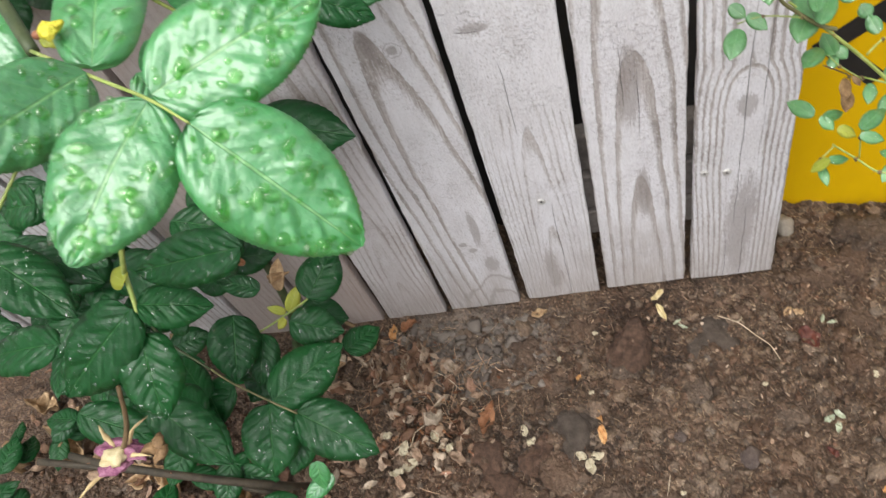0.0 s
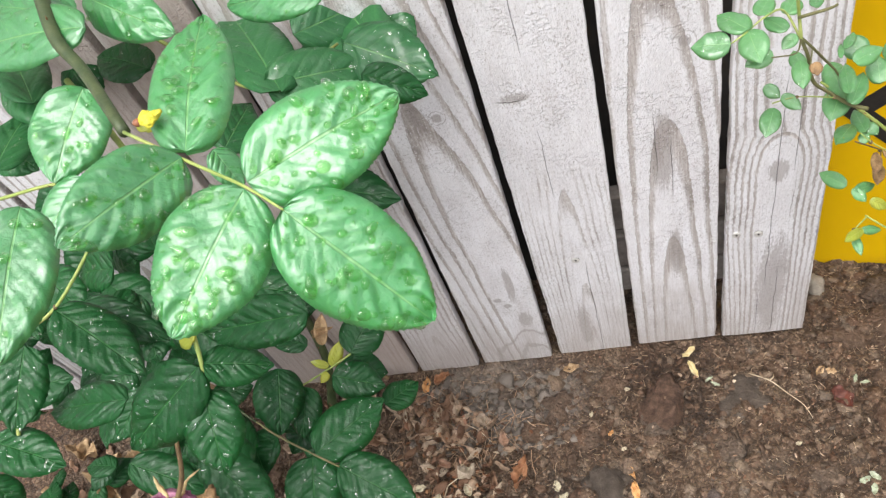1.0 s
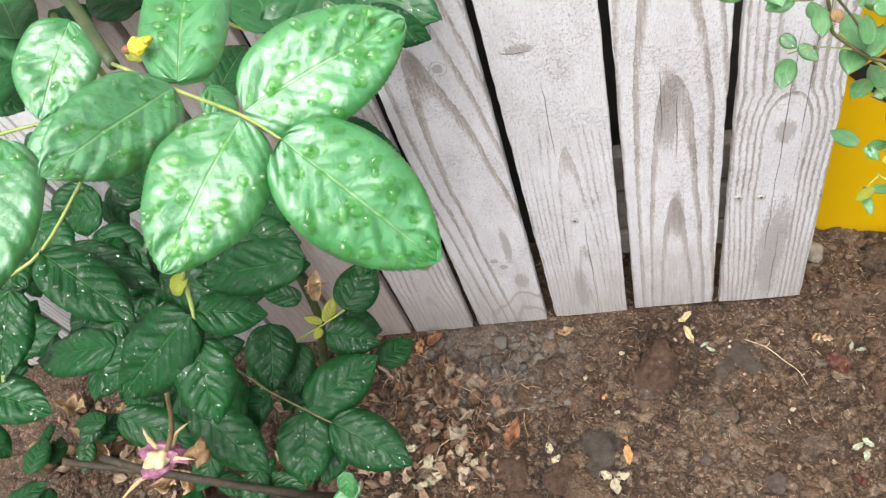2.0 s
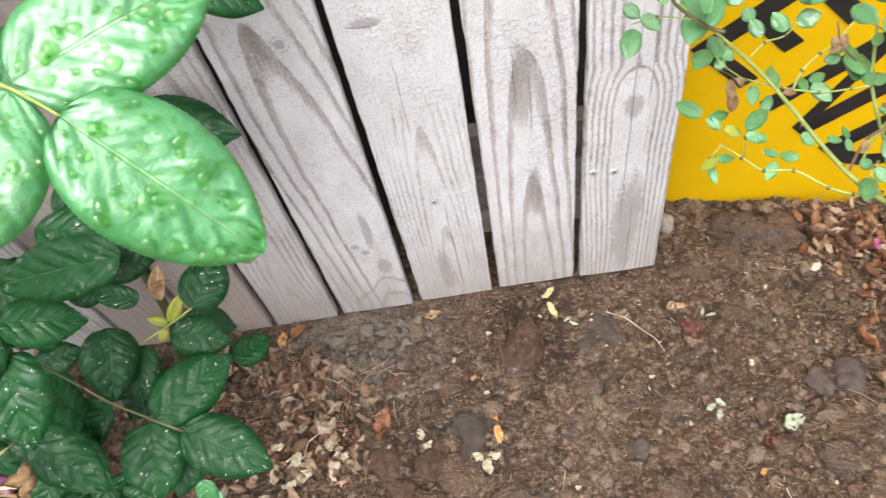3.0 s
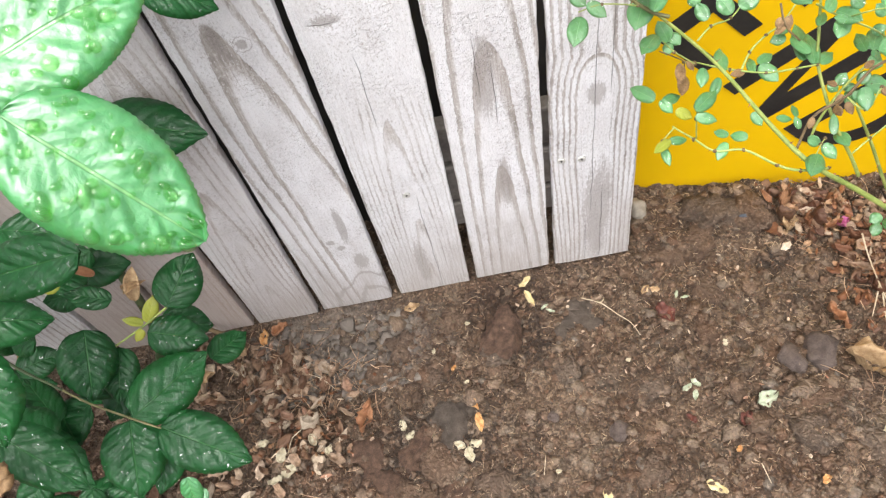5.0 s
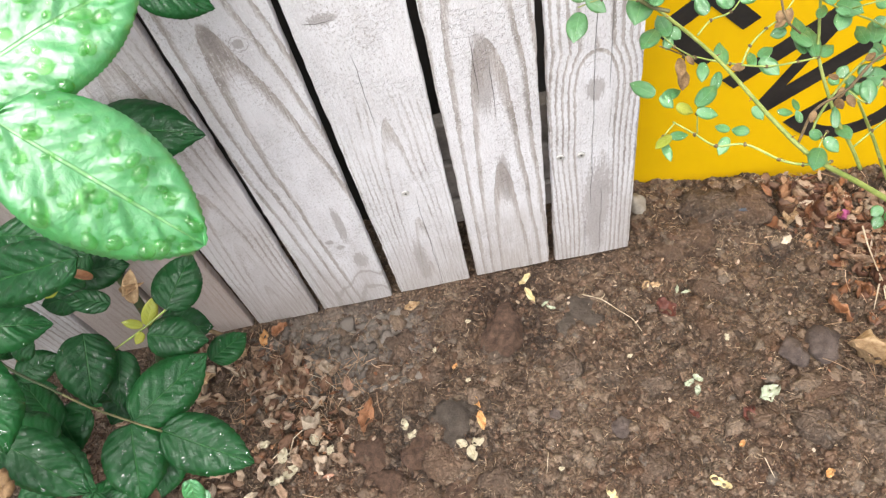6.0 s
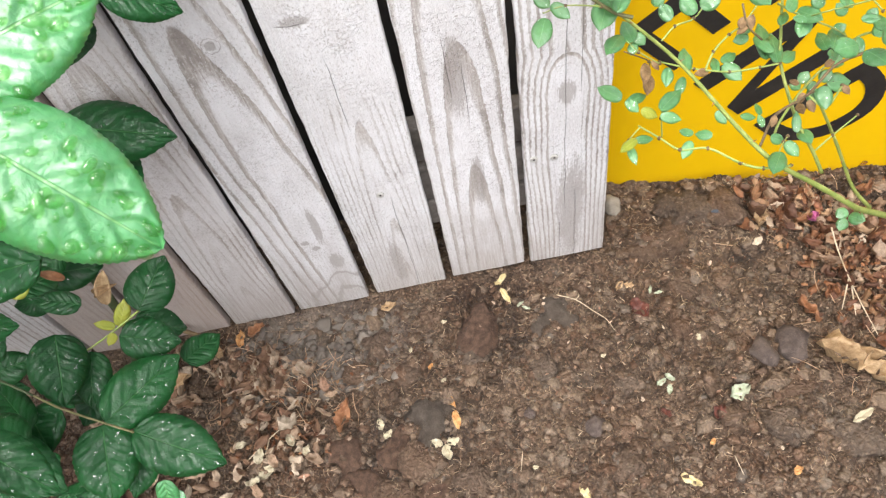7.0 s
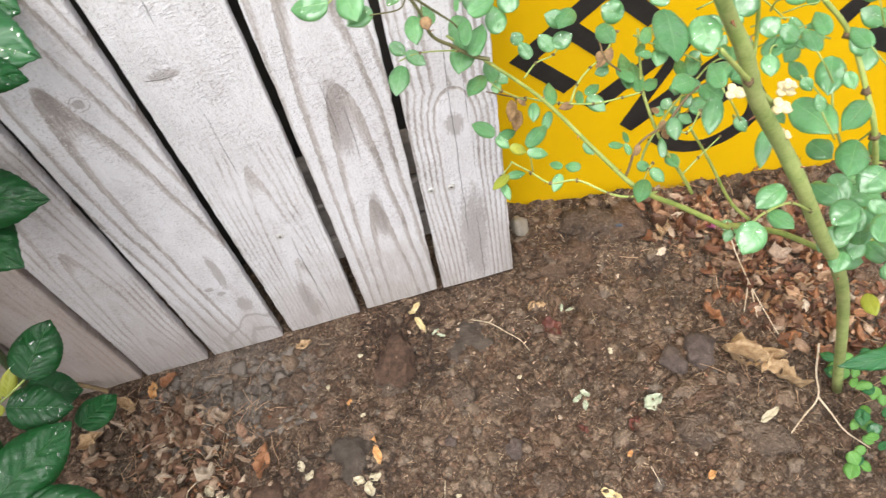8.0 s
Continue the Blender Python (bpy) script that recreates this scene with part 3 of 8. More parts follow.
def build_ground():
    xs, ys = stretch(-1.45, 0.70, 0.0028, 400.0), stretch(-0.52, 0.16, 0.0028, 400.0)
    verts = []
    for y in ys:
        for x in xs:
            out = max(-1.5 - x, x - 0.75, -0.57 - y, y - 0.2, 0.0)
            keep = max(0.0, 1.0 - out / 0.12)
            verts.append((x, y, soil_height(x, y) * keep - 0.006 * (1 - keep) if keep else -0.006))
    w = len(xs)
    faces = [(j * w + i, j * w + i + 1, (j + 1) * w + i + 1, (j + 1) * w + i) for j in range(len(ys) - 1) for i in range(w - 1)]
    me = bpy.data.meshes.new("ground")
    me.from_pydata(verts, [], faces)
    me.materials.append(SOIL)
    me.polygons.foreach_set("use_smooth", [True] * len(me.polygons))
    tagged(new("ground", me), "bare damp brown garden soil with crumbs and fibres", "soil", kind="structure")


build_ground()


# ---- fence ----
def board_mesh(width, height, thick, seed, slip_l, slip_r):
    """A sawn picket: slightly ragged long edges, eased corners, a faint cup across."""
    bm = bmesh.new()
    nx, nz = 6, 90
    grid = []
    for j in range(nz + 1):
        z = height * (j / nz) ** 1.25
        row = []
        for i in range(nx + 1):
            s = i / nx * 2 - 1
            x = s * width / 2 + (slip_l * (1 - s) + slip_r * (1 + s)) / 2 * z
            rag = 0.0008 * noise.noise(Vector((s * 9 + seed, 0, z * 14))) + 0.0008 * noise.noise(Vector((s * 9 + seed, 5, z * 60)))
            if abs(s) > 0.99:
                x += rag * 1.4
            end = 0.0022 * noise.noise(Vector((x * 30, seed, 2))) + 0.0012 * noise.noise(Vector((x * 120, seed, 2))) if j == 0 else 0
            y = 0.0012 * s * s + 0.0006 * noise.noise(Vector((x * 20, seed, z * 3)))
            row.append(bm.verts.new((x, y, z + end)))
        grid.append(row)
    for a, b in zip(grid, grid[1:]):
        for i in range(nx):
            bm.faces.new((a[i], a[i + 1], b[i + 1], b[i]))
    bmesh.ops.recalc_face_normals(bm, faces=bm.faces[:])
    front = bm.faces[:]
    if front[0].normal.y > 0:
        bmesh.ops.reverse_faces(bm, faces=front)
    rim = [e for e in bm.edges if e.is_boundary]
    # eased front corner, then the sides and the back
    for depth, inset in ((0.0018, 0.0016), (thick, 0.0016)):
        made = bmesh.ops.extrude_edge_only(bm, edges=rim)["geom"]
        verts = [v for v in made if isinstance(v, bmesh.types.BMVert)]
        rim = [e for e in made if isinstance(e, bmesh.types.BMEdge)]
        if depth < 0.01:
            for v in verts:
                v.co.y += depth
                v.co.x += math.copysign(0.0012, v.co.x) if v.link_edges and abs(v.co.x) > width * 0.44 else 0
                if v.co.z < 0.01:
                    v.co.z -= 0.0012
        else:
            for v in verts:
                v.co.y = thick
    bmesh.ops.edgeloop_fill(bm, edges=[e for e in bm.edges if e.is_boundary])
    return bm


def build_fence():
    fence = thing("fence", "weathered whitewashed wooden picket fence standing on the soil", "fence", kind="structure")
    # left edge, right edge, bottom, set-back, sideways slip of the left and right edge per metre of height, material
    boards = []
    boards.append((-0.129, 0.0, 0.004, 0.000, (-0.001, -0.020), dict(u0=-0.004, vc=0.436, k_up=0.42, k_down=0.10, ring=0.0078, edge=0.031, late=0.5, cap=0.031, cap_low=0.010, slant=-0.02, calm=0.0235, shift=1.3, wear=0.68,
              spots=[(-0.005, 0.436, 0.018, 0.031), (0.003, 0.13, 0.032, 0.25)], cracks=[(-0.006, 0.15, 0.62), (0.014, 0.42, 0.66), (0.012, -0.05, 0.22), (-0.014, -0.05, 0.15)])))
    boards.append((-0.272, -0.142, 0.000, 0.004, (0.004, -0.002), dict(u0=0.012, vc=-0.1, k_up=0.068, k_down=0.06, ring=0.0162, edge=0.0296, late=0.42, slant=-0.02, shift=4.1, wear=0.62,
              curls=[(0.020, 0.46, 0.026, 0.06), (0.030, 0.60, 0.03, 0.06)], whorls=[(0.026, 0.682, 0.016, 0.018)], spots=[(0.026, 0.682, 0.008, 0.009), (0.007, 0.275, 0.014, 0.085), (-0.006, 0.50, 0.019, 0.09)], cracks=[(-0.012, 0.46, 0.58), (0.006, 0.40, 0.54)])))
    boards.append((-0.414, -0.289, 0.000, 0.001, (0.004, 0.009), dict(u0=0.006, vc=-0.2, k_up=0.05, k_down=0.05, ring=0.0062, edge=0.0335, late=0.5, shift=7.7, wear=0.46, fade=0.46,
              force=0.78, curls=[(0.016, 0.628, 0.026, 0.045), (-0.022, 0.642, 0.024, 0.026)], checks=[(-0.048, -0.012, 0.642)], spots=[(-0.024, 0.646, 0.024, 0.012), (-0.008, 0.1, 0.014, 0.10)], cracks=[(0.016, -0.05, 0.30), (-0.006, 0.44, 0.60), (-0.004, 0.70, 0.85)])))
    boards.append((-0.558, -0.433, -0.002, -0.002, (0.008, 0.013), dict(u0=0.056, vc=0.0, k_up=0.072, k_down=0.05, ring=0.0165, edge=0.0497, late=0.42, slant=-0.09, shift=11.2, wear=0.60, calm=0.036,
              curls=[(0.005, 0.62, 0.020, 0.055), (0.018, 0.19, 0.03, 0.03)], whorls=[(0.0235, 0.642, 0.013, 0.014), (0.045, 0.005, 0.085, 0.13)], spots=[(0.0235, 0.642, 0.008, 0.009), (-0.003, 0.655, 0.014, 0.034), (0.032, 0.255, 0.010, 0.07), (0.006, 0.215, 0.010, 0.010), (0.018, 0.195, 0.010, 0.010), (0.040, 0.145, 0.020, 0.035)])))
    boards.append((-0.681, -0.572, -0.003, -0.005, (0.015, 0.012), dict(u0=0.004, vc=-0.1, k_up=0.065, k_down=0.05, ring=0.0085, edge=0.033, late=0.45, shift=15.9, wear=0.8, force=0.72, raw=0.24)))
    boards.append((-0.810, -0.694, -0.003, -0.006, (0.015, 0.015), dict(u0=0.01, vc=0.2, k_up=0.06, k_down=0.07, ring=0.010, shift=19.4, wear=1.6, force=0.3, raw=0.75)))
    boards.append((-0.945, -0.823, -0.003, -0.006, (0.012, 0.014), dict(u0=-0.01, vc=-0.2, k_up=0.05, k_down=0.05, ring=0.009, shift=23.3, wear=1.5, force=0.3, raw=0.7)))
    x = -0.958
    for i in range(6):
        boards.append((x - 0.125, x, -0.002, -0.006, (0.008, 0.008), dict(u0=0.01, vc=0.1 * i, k_up=0.05, k_down=0.06, ring=0.011, shift=30.0 + 3 * i, wear=0.5)))
        x -= 0.138
    for i, (left, right, low, back, slip, look_) in enumerate(boards):
        bm = board_mesh(right - left, 1.45, 0.017, 3.7 * i, *slip)
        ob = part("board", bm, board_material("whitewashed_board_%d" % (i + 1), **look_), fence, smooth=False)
        ob.matrix_local = pose((left + right) / 2, back, low)
    for low, high, back in ((0.150, 0.212, 0.0), (0.217, 0.300, 0.004), (0.306, 0.385, 0.012)):
        bm = bmesh.new()
        bmesh.ops.create_cube(bm, size=1.0, matrix=Matrix.LocRotScale((-0.19, 0.040 + back, (low + high) / 2), None, (0.31, 0.026, high - low)))
        bmesh.ops.bevel(bm, geom=bm.edges[:], offset=0.004, segments=2, affect="EDGES", profile=0.5)
        part("rail", bm, RAIL, fence, "grey weathered rail behind the boards", smooth=False)
    # screws
    for x, z, y in ((-0.087, 0.306, -0.0015), (-0.117, 0.309, -0.0005), (-0.349, 0.298, 0.0)):
        bm = bmesh.new()
        bmesh.ops.create_uvsphere(bm, u_segments=16, v_segments=8, radius=0.0062)
        for v in bm.verts:
            v.co = Vector((v.co.x, -min(abs(v.co.z) * 0.5, 0.0007) if v.co.z > 0 else 0.002, v.co.y))
        s = part("screw", bm, SCREW, fence, "small pale screw head")
        s.location = (x, y, z)
        bm = bmesh.new()
        bmesh.ops.create_cone(bm, cap_ends=True, segments=10, radius1=0.0017, radius2=0.0017, depth=0.0006, matrix=Matrix.Rotation(radians(90), 4, "X"))
        r = part("recess", bm, RECESS, s)
        r.location = (0, -0.0006, 0)


build_fence()


# ---- dark panel added behind the fence, for the shade in its gaps ----
def build_gap_backing():
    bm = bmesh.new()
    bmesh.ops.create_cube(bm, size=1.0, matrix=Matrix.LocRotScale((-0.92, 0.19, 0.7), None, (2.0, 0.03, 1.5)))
    lone("wall_back", bm, GAP_DARK, "dark panel added behind the fence to stand for the shade there", "wall", kind="structure", smooth=False)


build_gap_backing()


# ---- yellow sign ----
SIGN_M = pose(0.0455, 0.139, -0.05, 0, 0, -9.3)


def flat_letter(loops, holes=()):
    """A letter as a 1.2 mm thick plate; each loop is a closed outline, a hole splits the outline in two halves beforehand."""
    bm = bmesh.new()
    for loop in loops:
        front = [bm.verts.new((x, -0.0012, y)) for x, y in loop]
        back = [bm.verts.new((x, 0.0, y)) for x, y in loop]
        bm.faces.new(front)
        for i in range(len(loop)):
            j = (i + 1) % len(loop)
            bm.faces.new((front[i], back[i], back[j], front[j]))
    bmesh.ops.recalc_face_normals(bm, faces=bm.faces[:])
    bmesh.ops.triangulate(bm, faces=[f for f in bm.faces if len(f.verts) > 4])
    return bm


def letter_e(x, y, w, h, s):
    bars = [[(x, y), (x + s, y), (x + s, y + h), (x, y + h)]]
    for low, wide in ((0, w), ((h - s) / 2, w * 0.86), (h - s, w)):
        bars.append([(x + s, y + low), (x + wide, y + low), (x + wide, y + low + s), (x + s, y + low + s)])
    return bars


def letter_n(x, y, w, h, s):
    return [[(x, y), (x + s, y), (x + s, y + h), (x, y + h)], [(x + w - s, y), (x + w, y), (x + w, y + h), (x + w - s, y + h)],
            [(x + s, y + h), (x + s, y + h - s * 1.7), (x + w - s, y), (x + w - s, y + s * 1.7)]]


def letter_d(x, y, w, h, s):
    r, out = min(w, h / 2) * 0.92, []
    outer = [(x + s, y + h), (x + w - r, y + h)] + [(x + w - r + r * math.sin(a), y + h - r + r * math.cos(a)) for a in np.linspace(0, math.pi / 2, 9)]
    outer += [(x + w - r + r * math.cos(a), y + r - r * math.sin(a)) for a in np.linspace(0, math.pi / 2, 9)] + [(x + s, y)]
    q = r - s
    inner = [(x + s, y + h - s), (x + w - r, y + h - s)] + [(x + w - r + q * math.sin(a), y + h - r + q * math.cos(a)) for a in np.linspace(0, math.pi / 2, 9)]
    inner += [(x + w - r + q * math.cos(a), y + r - q * math.sin(a)) for a in np.linspace(0, math.pi / 2, 9)] + [(x + s, y + s)]
    out = [[(x, y), (x + s, y), (x + s, y + h), (x, y + h)]]
    for a, b, c, d in zip(outer, outer[1:], inner[1:], inner):
        if math.dist(a, b) > 1e-5:
            out.append([a, b, c, d])
    return out


def letter_a(x, y, w, h, s):
    m = x + w / 2
    t = s * 1.12
    return [[(x, y), (x + t, y), (m + t * 0.45, y + h), (m - t * 0.45, y + h)], [(x + w - t, y), (x + w, y), (m + t * 0.45, y + h), (m + t * 0.1, y + h - t)],
            [(x + t * 1.2, y + h * 0.22), (x + w - t * 1.2, y + h * 0.22), (x + w - t * 1.45, y + h * 0.22 + s * 0.9), (x + t * 1.45, y + h * 0.22 + s * 0.9)]]


def build_sign():
    sign = thing("road_sign", "yellow metal road sign with bold black letters, standing on soil", "sign", at=SIGN_M.translation)
    sign.matrix_world = SIGN_M
    bm = bmesh.new()
    side, r = 0.88, 0.045
    x0 = -0.066
    ring = []
    for cx, cz, a0 in ((x0 + side - r, r, -90), (x0 + side - r, side - r, 0), (x0 + r, side - r, 90), (x0 + r, r, 180)):
        ring += [(cx + r * math.cos(radians(a0 + 9 * k)), cz + r * math.sin(radians(a0 + 9 * k))) for k in range(11)]
    front = [bm.verts.new((x, 0, z)) for x, z in ring]
    back = [bm.verts.new((x, 0.0028, z)) for x, z in ring]
    bm.faces.new(front)
    bm.faces.new(list(reversed(back)))
    for i in range(len(ring)):
        j = (i + 1) % len(ring)
        bm.faces.new((front[i], back[i], back[j], front[j]))
    bmesh.ops.recalc_face_normals(bm, faces=bm.faces[:])
    part("plate", bm, SIGN_YELLOW, sign, "bright yellow painted plate", smooth=False)
    turned = pose(0, 0, 0.05) @ pose(0, -0.0005, 0, 0, 45, 0)
    k = 1.137
    words = [(letter_e, -0.238, 0.233, 0.112, 0.18), (letter_n, -0.090, 0.233, 0.112, 0.18), (letter_d, 0.055, 0.233, 0.118, 0.18),
             (letter_d, -0.320, 0.535, 0.118, 0.18), (letter_e, -0.170, 0.535, 0.108, 0.18), (letter_a, -0.040, 0.535, 0.135, 0.18), (letter_d, 0.125, 0.535, 0.118, 0.18)]
    for make, x, y, w, h in words:
        ob = part("letter", flat_letter(make(x * k + 0.004, y * k + 0.004, w * k - 0.008, h * k - 0.008, 0.0300)), SIGN_BLACK, sign, "bold black capital letter", smooth=False)
        ob.matrix_local = turned


build_sign()


# ---- plants ----
def leaf_surface(base, tip, width, face, fold, bow, seed, taper, point):
    axis = tip - base
    length = axis.length
    n = (face - axis * (face.dot(axis) / axis.length_squared)).normalized()
    side = axis.cross(n).normalized()

    def spot(u, v, lift=0.0):
        f = max(0.0, math.sin(math.pi * v**taper)) ** (0.47 + point * v * v) * (1.0 - 0.04 * v)
        w = width / 2 * f
        wave = 0.07 * width * noise.noise(Vector((u * 1.6 + seed, v * 4.0, seed))) * (0.3 + abs(u))
        h = (fold * abs(u) ** 1.3 - 0.30 * abs(u) ** 5) * w + bow * length * 4 * v * (1 - v) + wave + lift
        return axis * v + side * (u * w) + n * h

    return spot, n, side


def leaf(plant, base, tip, width, material, face=(0.0, -0.5, 0.87), fold=0.16, bow=0.05, drops=0, fine=1, taper=0.82, drop_size=0.0022):
    """A serrated rose leaflet with a midrib, from its base to its tip, with rain drops on it."""
    base, tip = Vector(base), Vector(tip)
    seed = random.random() * 90
    spot, n, side = leaf_surface(base, tip, width, Vector(face).normalized(), fold, bow, seed, taper, 0.22 if fine > 1 else 0.48)
    nv, nu, puff = (66, 16, 0.050) if fine > 1 else (28, 8, 0.032)

    def relief(u, v):
        """How far the blade bulges between its side veins."""
        rib = abs(math.sin((v - 0.30 * abs(u) + 0.03 * noise.noise(Vector((u * 2, v * 3, seed)))) * math.pi * 6.5)) ** 0.8 - 0.6
        blister = noise.noise(Vector((u * 4.6 + seed, v * 10.0, seed * 0.3))) + 0.4 * noise.noise(Vector((u * 9.0, v * 19.0 + seed, 2.0)))
        rim = min(1.0, 3 * abs(u)) * (1 - abs(u) ** 6) * max(0.0, math.sin(math.pi * v)) ** 0.6
        return width * puff * rim * ((2.2 if fine > 1 else 0.5) * rib * (0.2 + 0.8 * abs(u)) * (0.2 + 1.1 * v) + 0.45 * blister)

    bm = bmesh.new()
    uv = bm.loops.layers.uv.new("UVMap")
    rows, where = [], {}
    length = (tip - base).length
    for j in range(nv + 1):
        v = j / nv
        row = []
        for i in range(nu + 1):
            u = i / nu * 2 - 1
            p = spot(u, v)
            if 0 < j < nv:
                p += n * relief(u, v)
                if i in (0, nu):
                    p += side * (math.copysign(1, u) * (0.0045 if fine > 1 else 0.007) * width * (1 if j % 2 else -0.7)) + (tip - base) * (0.006 if j % 2 else 0)
            vert = bm.verts.new(p)
            where[vert] = (i / nu, v)
            row.append(vert)
        rows.append(row)
    under = [[bm.verts.new(q.co - n * 0.0004) for q in row] for row in rows]
    for row, low in zip(rows, under):
        for q, r in zip(row, low):
            where[r] = where[q]
    for a, b, c, d in zip(rows, rows[1:], under, under[1:]):
        for i in range(nu):
            bm.faces.new((a[i], b[i], b[i + 1], a[i + 1]))
            bm.faces.new((c[i], c[i + 1], d[i + 1], d[i]))
        bm.faces.new((a[0], c[0], d[0], b[0]))
        bm.faces.new((a[nu], b[nu], d[nu], c[nu]))
    for f in bm.faces:
        for loop in f.loops:
            loop[uv].uv = where[loop.vert]
    bm.normal_update()
    mid = [f for f in bm.faces if rows[nv // 2][nu // 2] in f.verts]
    if sum(f.normal.dot(n) for f in mid) < 0:
        bmesh.ops.reverse_faces(bm, faces=bm.faces[:])
    ob = part("leaf", bm, material, plant)
    ob.location = base
    if drops:
        bm = bmesh.new()
        for _ in range(drops if fine > 1 else drops * 5 // 2):
            u, v = random.uniform(-0.88, 0.88), random.uniform(0.06, 0.94)
            r = drop_size * (random.choice((0.3, 0.4, 0.5, 0.7, 0.9, 1.15, 1.45, 1.8)) if fine > 1 else random.choice((0.25, 0.3, 0.3, 0.35, 0.4, 0.5, 0.7, 1.2)))
            made = bmesh.ops.create_icosphere(bm, subdivisions=2 if fine > 1 else 1, radius=r)["verts"]
            c = spot(u, v) + n * relief(u, v)
            bmesh.ops.delete(bm, geom=[f for f in {f for q in made for f in q.link_faces} if f.calc_center_median().z < -0.1 * r], context="FACES")
            made = [q for q in made if q.is_valid]
            long, turn = random.uniform(0.7, 1.6), random.uniform(0, 6.28)
            a = side * math.cos(turn) + (tip - base).normalized() * math.sin(turn)
            b = n.cross(a)
            for q in made:
                q.co = c + a * (q.co.x * long) + b * (q.co.y / long**0.5) + n * (max(q.co.z, 0.0) * (0.60 if fine > 1 else 0.35) + (0.0009 if fine > 1 else 0.0006))
        w = part("dew", bm, DROP if material == LEAF_BIG else DROP_GLINT, ob, "clear rain drops")
        tagged(w, kind="stuff")
    return ob


def cane(plant, points, thick, thin, material=None, name="cane", thorns=0, steps=5):
    line = smooth_line(points, steps)
    radii = [thick + (thin - thick) * i / (len(line) - 1) for i in range(len(line))]
    ob = part(name, tube(bmesh.new(), line, radii, 8 if thick > 0.002 else 6), material or STEM, plant)
    if material == STEM_PALE and name == "stem":
        for k, p in enumerate(points[1:]):
            part("node", lump(bmesh.new(), p, (max(thin, 0.0012) * 1.7,) * 2 + (max(thin, 0.0012) * 1.4,), 3.1 * k + thick * 900, 0.6, 1), STEM_DARK, ob, "brown leaf node")
    for q in range(thorns):
        i = int((q + 0.5) / thorns * (len(line) - 2)) + 1
        d = (line[i + 1] - line[i - 1]).normalized()
        a = d.cross(Vector((math.cos(2.4 * q), math.sin(2.4 * q), 0.3))).normalized()
        r = radii[i]
        k = min(r, 0.0024)
        root = line[i] + a * r * 0.7
        bm = tube(bmesh.new(), [root, root + a * (r * 0.3 + k * 0.6) - d * k * 0.15, root + a * (r * 0.3 + k + 0.002) - d * k * 0.6], [k * 0.5, k * 0.22, k * 0.03], 6)
        part("thorn", bm, THORN, ob, "small reddish thorn")
    return ob


def wilted_flower(plant, at, root):
    """A faded bloom: crumpled petals, dry sepals, brown stalks."""
    at, root = Vector(at), Vector(root)
    cane(plant, [root, root * 0.45 + at * 0.55 + Vector((0.008, 0, 0.002)), at], 0.0022, 0.003, STEM_DARK, "stem")
    bm = bmesh.new()
    for k, (dx, dy, dz, a, b, c) in enumerate(((-0.016, 0.006, 0.0, 0.016, 0.014, 0.011), (0.014, 0.004, 0.0, 0.018, 0.013, 0.011), (-0.004, 0.014, -0.002, 0.022, 0.010, 0.009), (-0.008, -0.012, -0.004, 0.020, 0.010, 0.008))):
        lump(bm, at + Vector((dx, dy, dz)) * 0.8, (a * 0.78, b * 0.7, c * 0.8), 5.1 * k, 0.75, 3, turn=0.25 * k - 0.5)
    bloom = part("wilted_bloom", bm, PETAL, plant, "faded magenta wilted petals")
    part("petal", lump(bmesh.new(), at + Vector((-0.004, -0.003, 0.007)), (0.013, 0.009, 0.007), 2.2, 0.6, 3, turn=0.3), CREAM, bloom, "cream petal folded over the bloom")
    bm = bmesh.new()
    for k, (dx, dy, dz) in enumerate(((0.034, 0.004, 0.002), (0.044, -0.002, 0.0), (0.040, 0.010, 0.003))):
        lump(bm, at + Vector((dx, dy, dz)), (0.009, 0.006, 0.005), 3.7 * k, 0.7, 2, turn=0.9 * k)
    part("dry_stub", bm, LEAF_DRY, bloom, "shrivelled brown flower base")
    for k, (dx, dy, dz, w, curl) in enumerate(((-0.052, -0.044, -0.012, 0.0050, 0.004), (-0.028, 0.030, 0.010, 0.0060, 0.006), (0.028, 0.034, 0.012, 0.0045, 0.008), (0.036, -0.004, 0.004, 0.0050, 0.004))):
        tip = at + Vector((dx, dy, dz))
        line = smooth_line([at + (tip - at) * 0.3, at + (tip - at) * 0.6 + Vector((0, 0, curl)), tip], 4)
        part("sepal", tube(bmesh.new(), line, [w * 0.5 * (1 - (i / (len(line) - 1)) ** 2 * 0.85) * (1 + 0.25 * math.sin(2.1 * i + k)) for i in range(len(line))], 6), SEPAL, bloom, "dry curled tan sepal")


def faded_petals(plant, at, r):
    """A tuft of cream, browned petals left on a cane."""
    bm = bmesh.new()
    for k in range(4):
        c = Vector(at) + Vector((r * 0.55 * math.cos(1.7 * k), r * 0.5 * math.sin(1.7 * k), r * 0.2 * (k % 2)))
        lump(bm, c, (r * 0.62, r * 0.5, r * 0.32), 3.3 * k + 40 * r, 0.5, 2, turn=0.8 * k)
    part("faded_bloom", bm, CREAM, plant, "cream faded petals")


